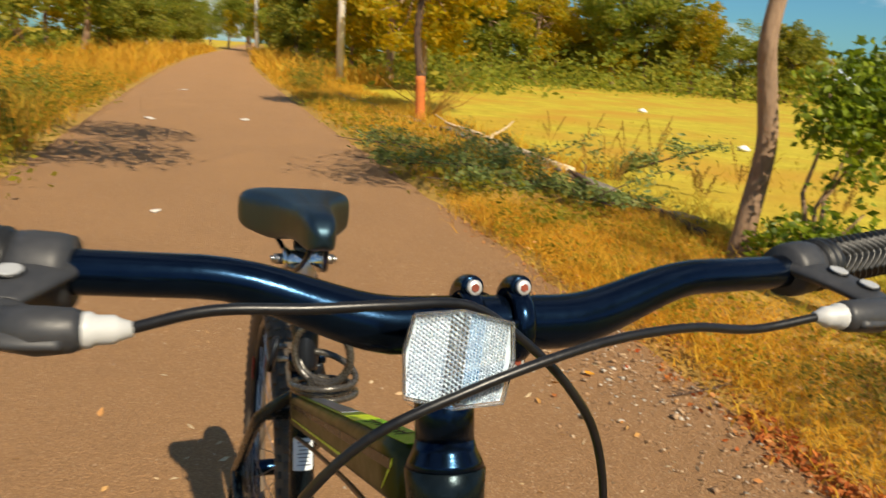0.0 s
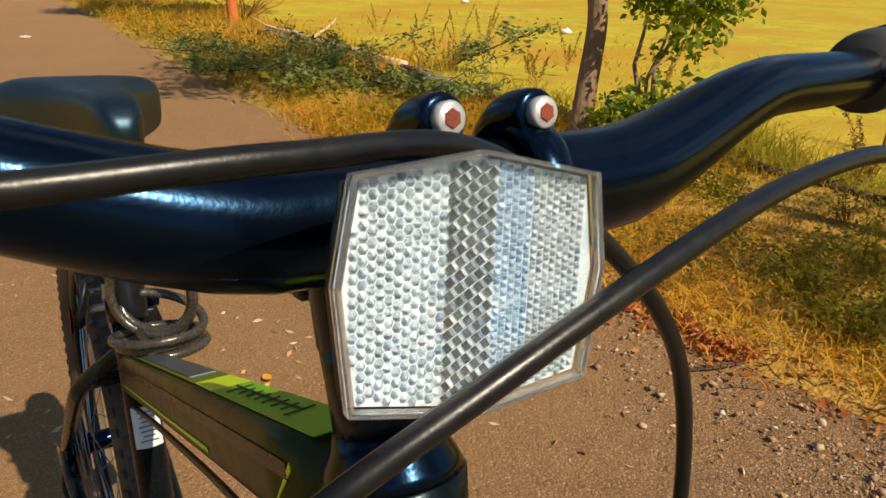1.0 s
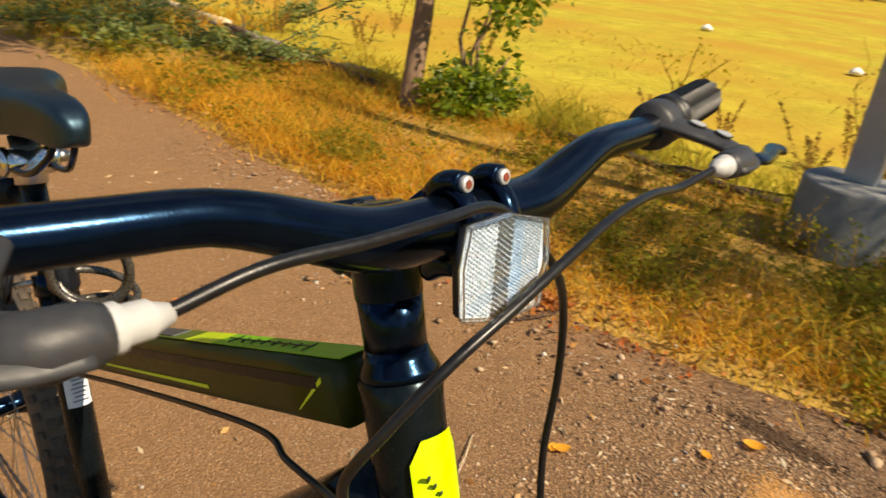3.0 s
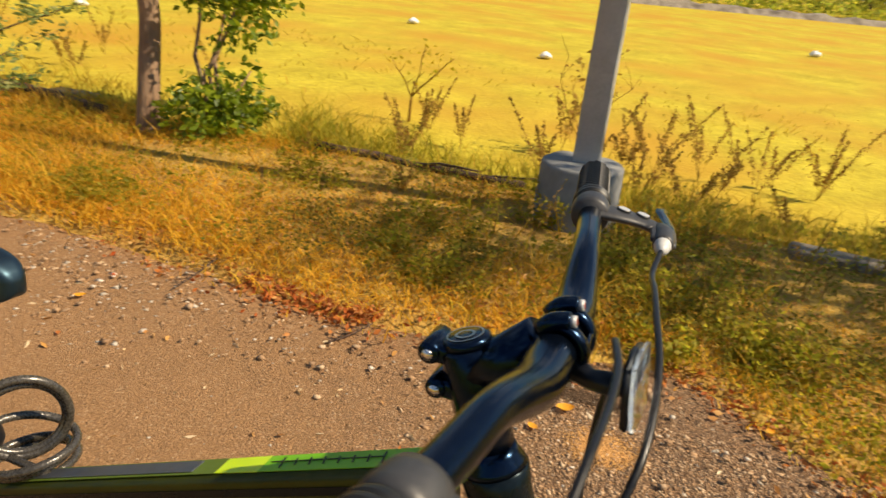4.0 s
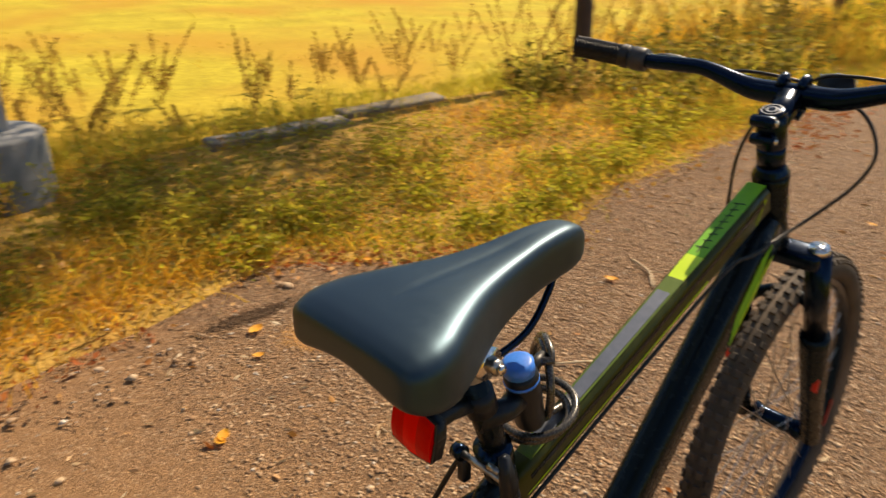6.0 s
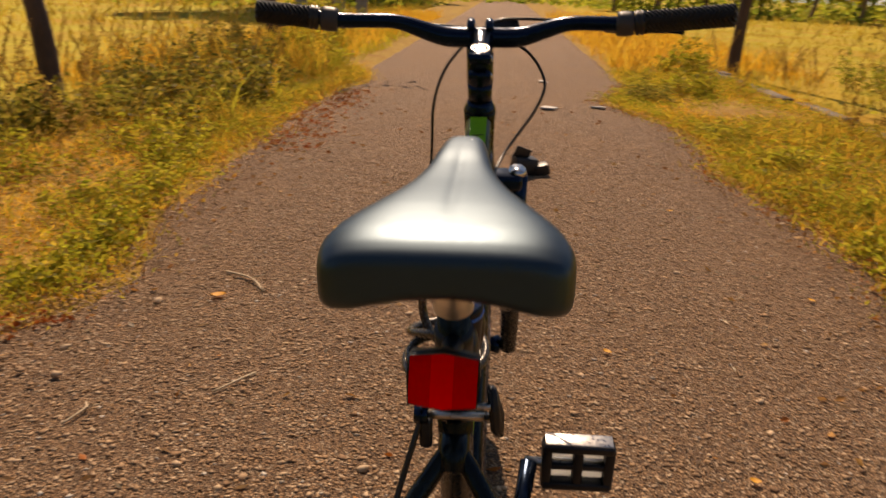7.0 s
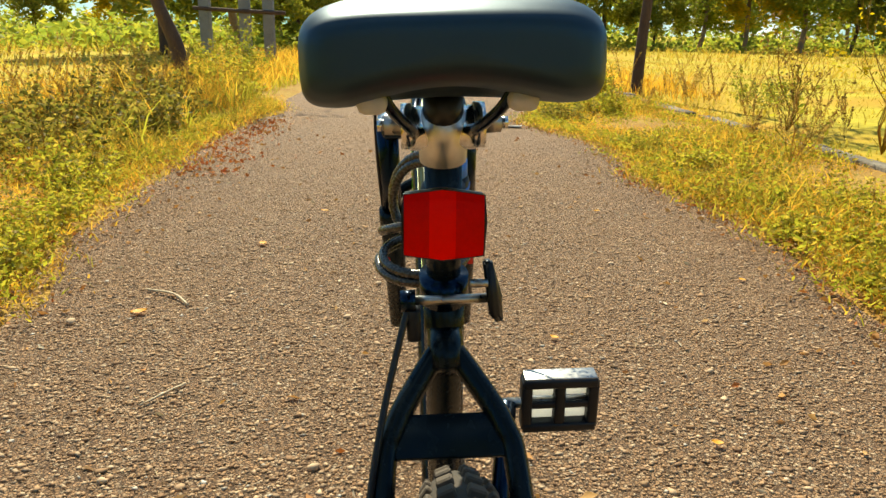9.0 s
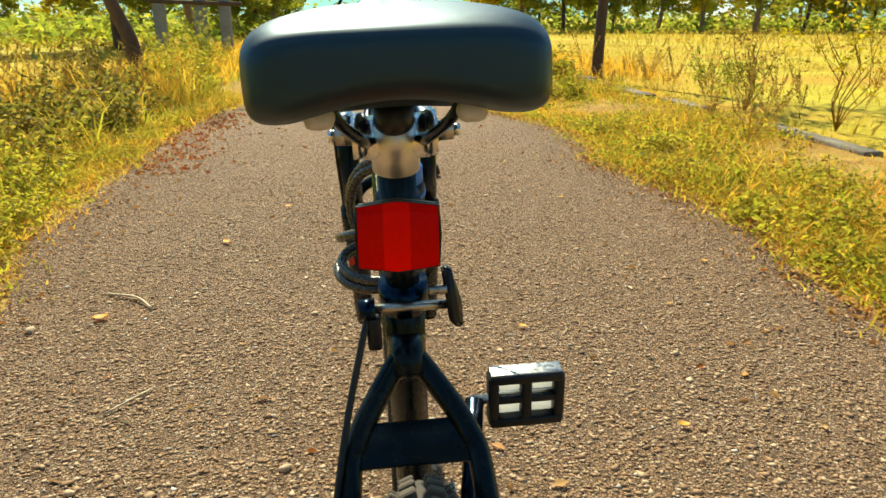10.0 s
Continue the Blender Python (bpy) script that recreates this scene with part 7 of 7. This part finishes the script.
# cut leafy boughs lying along the kerb
for x, y, a, s in ((-2.55, -4.6, 0.3, 1.2), (-2.95, -5.4, 0.9, 1.4), (-2.4, -6.6, -0.3, 1.4), (-3.0, -4.0, 1.4, 1.0), (-2.2, -5.5, 0.1, 1.2), (-4.2, -5.2, 2.2, 1.2)):
    root = thing("cut_bough", (x, y, 0), "cut leafy bough with grey-green leaves lying on the verge", "branch", "cut boughs on the verge")
    bm = bmesh.new()
    o = Vector((x, y, 0.08))
    d = Vector((math.cos(a), math.sin(a), 0.10 if x > -4 else 0.45))
    main = limb(bm, o - d * 0.6 * s, o + d * 0.7 * s, 0.018, 0.005, 0.08, 6, 6)
    lp = []
    for k in range(12):
        q = main[1 + k % 5]
        e = q + Vector((rng.normal() * 0.28, rng.normal() * 0.28, abs(rng.normal()) * 0.13)) * s
        limb(bm, q, e, 0.006, 0.002, 0.1, 3, 4)
        f = rng.random((110, 1))
        lp.append(np.array(q) * (1 - f) + np.array(e) * f + rng.normal(size=(110, 3)) * np.array([0.045, 0.045, 0.03]) * s)
    tagged(part("bough", bm, "bark_dark", root), kind="stuff")
    v, t = leaves(np.concatenate(lp) - np.array([x, y, 0]), 0.024, 0.4, 2.4)
    ob = new("foliage", np_mesh("foliage", v, t, "leaf_blue"))
    ob.parent = root

# dark branch shape drawn for the post's shadow along the verge's outer edge
bm = bmesh.new()
pts = limb(bm, (-3.50, -1.25, 0.06), (-3.52, 0.10, 0.07), 0.035, 0.022, 0.05, 7, 8)
limb(bm, pts[3], (-3.40, -0.15, 0.13), 0.014, 0.005, 0.08, 4, 5)
limb(bm, pts[5], (-3.62, 0.25, 0.12), 0.012, 0.004, 0.08, 4, 5)
tagged(part("shade_branch", bm, "bark_dark"), "dark branch shape drawn for the post's shadow in dry grass", "branch")

# fallen limb whose dark wood stands for the shade along this strip
bm = bmesh.new()
pts = limb(bm, (-3.26, -2.70, 0.07), (-3.56, -5.25, 0.08), 0.045, 0.035, 0.03, 8, 8)
limb(bm, pts[4], (-3.10, -4.35, 0.16), 0.016, 0.006, 0.08, 4, 5)
limb(bm, pts[6], (-3.75, -5.3, 0.20), 0.014, 0.005, 0.08, 4, 5)
tagged(part("shade_branch", bm, "bark_dark"), "long fallen branch beside the roadside tree, coloured dark for shade", "branch")

# pale trunk lying along the verge
bm = bmesh.new()
pts = limb(bm, (-3.58, -5.2, 0.09), (-3.80, -9.8, 0.09), 0.055, 0.034, 0.015, 9, 9)
limb(bm, pts[5], (-4.3, -8.3, 0.30), 0.025, 0.010, 0.06, 4, 6)
limb(bm, pts[7], (-3.5, -9.5, 0.25), 0.020, 0.008, 0.06, 4, 6)
tagged(part("fallen_log", bm, "pale_twig"), "long pale bare trunk lying in the dry grass", "log")

# ---- poles and wires behind ----
for x, y, h, r in ((-4.55, -23.0, 8.0, 0.13), (-4.95, -62.0, 8.5, 0.16)):
    p_ = thing("concrete_pole", (x, y, 0), "tall pale concrete electricity pole by the road", "pole", "poles along the road")
    part("shaft", a_tube([(x, y, -0.1), (x, y, h)], [r, r * 0.7], 12), "white_paint", p_)
    part("crossarm", block(bmesh.new(), (x, y, h - 0.4), (1.4, 0.08, 0.08), None, 0.01), "zinc", p_)
for k, (x, z) in enumerate(((-20, 7.2), (-21, 6.6), (-22, 7.6))):
    pts = [Vector((-40 + 4 * i, -34 + k + 1.1 * i, z + 0.03 * (i - 5) ** 2)) for i in range(14)]
    tagged(part("overhead_wire", a_tube(pts, 0.012, 5), "rubber"), "thin dark overhead wire against the sky", "wire", "overhead wires")

# gate posts far ahead
gate = thing("gate", (-4.9, 19.0, 0), "weathered grey gate posts with a wooden bar", "gate")
for x in (-5.35, -4.35, -3.75):
    part("gate_post", block(bmesh.new(), (x, 19.0, 0.95), (0.26, 0.26, 2.0), None, 0.02), "concrete", gate)
part("bar", a_tube([(-5.6, 18.85, 1.35), (-4.5, 18.85, 1.30), (-3.3, 18.85, 1.27)], 0.05, 8), "bark_dark", gate)

# ---- woods: a few kinds of tree, then copies ----
def wood_tree(seed, h, w, leaf_mat, bark, label, size):
    return tree((0, 500 + 20 * seed), [(0, 0, -0.1), (0.05 * h * math.sin(seed), 0, 0.22 * h), (0.02 * h, 0.02 * h, 0.45 * h), (0, 0, 0.6 * h)], 0.022 * h,
                (0, 0, 0.56 * h), (w, w, 0.42 * h), 56, 115, size * 0.78, leaf_mat, bark, label, "trees round the field", seed=20 + seed, limbs=16, puff=0.55)


kinds = [wood_tree(0, 7.0, 2.6, "leaf_yellow", "bark", "yellow-flowering tree in full leaf at the field's edge", 0.19),
         wood_tree(1, 6.0, 2.4, "leaf_olive", "bark_dark", "olive-green tree in full leaf at the field's edge", 0.19),
         wood_tree(2, 8.0, 2.8, "leaf_far", "bark", "tall green tree in full leaf at the field's edge", 0.20),
         wood_tree(3, 4.0, 2.2, "leaf_olive", "bark_dark", "low spreading olive-green tree at the field's edge", 0.16)]
spots = []
for i in range(11):                                  # avenue behind
    spots.append((-6.4 - 1.6 * rng.random(), -20 - 7.5 * i - 3 * rng.random(), (0, 0, 1, 0, 2)[i % 5]))
    spots.append((5.2 + 2.0 * rng.random(), -24 - 7.5 * i - 3 * rng.random(), (1, 2, 0, 3, 1)[i % 5]))
for i in range(12):                                  # close along the road behind
    y = -30 - 6.5 * i
    spots.append((bend(y) - 4.6 - 1.5 * rng.random(), y, (0, 2, 1, 3)[i % 4], 0.75))
    spots.append((bend(y) + 4.2 + 1.5 * rng.random(), y - 3, (2, 1, 3, 2)[i % 4], 0.75))
for i in range(24):                                  # edge of the field to the side and behind
    a = radians(10 + 3.4 * i)
    r = 32 + 9 * rng.random() + 8 * (i % 3 == 0)
    spots.append((-r * math.sin(a) - 7, -r * math.cos(a), (1, 3, 2, 1, 0)[i % 5], 0.50))
for i in range(26):                                  # thick stand behind the field
    spots.append((-7 - 1.05 * i - 2 * rng.random(), -38 - 9 * rng.random() + 0.35 * i, (0, 2, 1, 2, 0, 1)[i % 6], 0.85 - 0.012 * i))
for i in range(15):                                  # far side straight across
    spots.append((-46 - 10 * rng.random(), -8 + 6 * i, (1, 2, 3)[i % 3], 0.7))
for x, y in ((-4.5, -104), (4.0, -108), (0.4, -126), (-2.6, -118)):   # where the road bends out of sight
    spots.append((x, y, 2, 0.9))
for i in range(12):                                  # ahead on the far left
    spots.append((-9 - 4.5 * i, 44 + 8 * rng.random() - 1.2 * i, (2, 1, 0, 3)[i % 4]))
for i in range(8):                                   # avenue ahead
    spots.append((-6.5 - 2 * rng.random(), 24 + 6 * i, (1, 2, 3)[i % 3]))
for i in range(20):                                  # ahead on the right, beyond the field
    spots.append((7 + 2.9 * i, 47 + 5 * rng.random() - 0.7 * i, (0, 2, 1, 3, 2)[i % 5]))
for i in range(12):                                  # second row behind them, and on the near right
    spots.append((10 + 5 * i, 62 + 6 * rng.random(), (2, 1)[i % 2]))
    spots.append((16 + 2.5 * i, -12 - 3.5 * i, (1, 3, 0)[i % 3]))
for x, y, k, *scale in spots:
    s = (0.8 + 0.45 * rng.random()) * (scale[0] if scale else 1.0)
    copy_thing(kinds[k], Matrix.Translation((x, y, 0)) @ Matrix.Rotation(rng.random() * 6.28, 4, "Z") @ Matrix.Diagonal((s, s, s * (0.85 + 0.3 * rng.random()), 1)))
for k, (x, y) in zip(kinds, ((-14, -42), (-24, -34), (26, 58), (13, -30))):
    k.location = (x, y, 0)


# low earth bank across the field
bm = bmesh.new()
rows = []
for i in range(60):
    f = i / 59
    c = Vector((-36.5 - 13 * f, -5 + 20 * f, 0))
    h = 0.30 + 0.14 * noise.noise((f * 23, 2, 0)) + 0.08 * noise.noise((f * 90, 5, 0))
    rows.append([bm.verts.new(c + Vector((dx, 0.3 * noise.noise((f * 30, dx, 7)), z))) for dx, z in ((0.9, -0.05), (0.35, h * 0.8), (-0.1, h), (-0.9, -0.05))])
for a, b in zip(rows, rows[1:]):
    for k in range(3):
        bm.faces.new((a[k], a[k + 1], b[k + 1], b[k]))
tagged(part("earth_bank", bm, "kerb"), "low dark earth bank across the dry field", "bank")


# low scrub under the woods
def scrub(n, place, r, size):
    c = place(n)
    k = np.repeat(np.arange(len(c)), 60)
    p = c[k] + rng.normal(size=(len(k), 3)) * np.array([r, r, r * 0.45])
    p[:, 2] = np.abs(p[:, 2])
    return leaves(p, size)


stuff("far_scrub", [
    scrub(240, patch(-50, -64, -40, 46), 1.9, 0.20),
    scrub(340, patch(-9, -36, -56, -27), 2.0, 0.14),
    scrub(70, patch(6, 60, 42, 56), 0.9, 0.20),
    scrub(60, patch(-6, -50, 36, 52), 0.9, 0.20),
    scrub(90, patch(5.0, 11, -75, -18), 1.0, 0.14),
    scrub(150, patch(-55, 70, 56, 76), 2.3, 0.34),
    scrub(50, patch(-5, -22, 26, 44), 1.1, 0.20),
    scrub(90, patch(-6.5, -11, -75, -20), 1.0, 0.14),
], "leaf_far", "distant green scrub under the trees", "scrub")
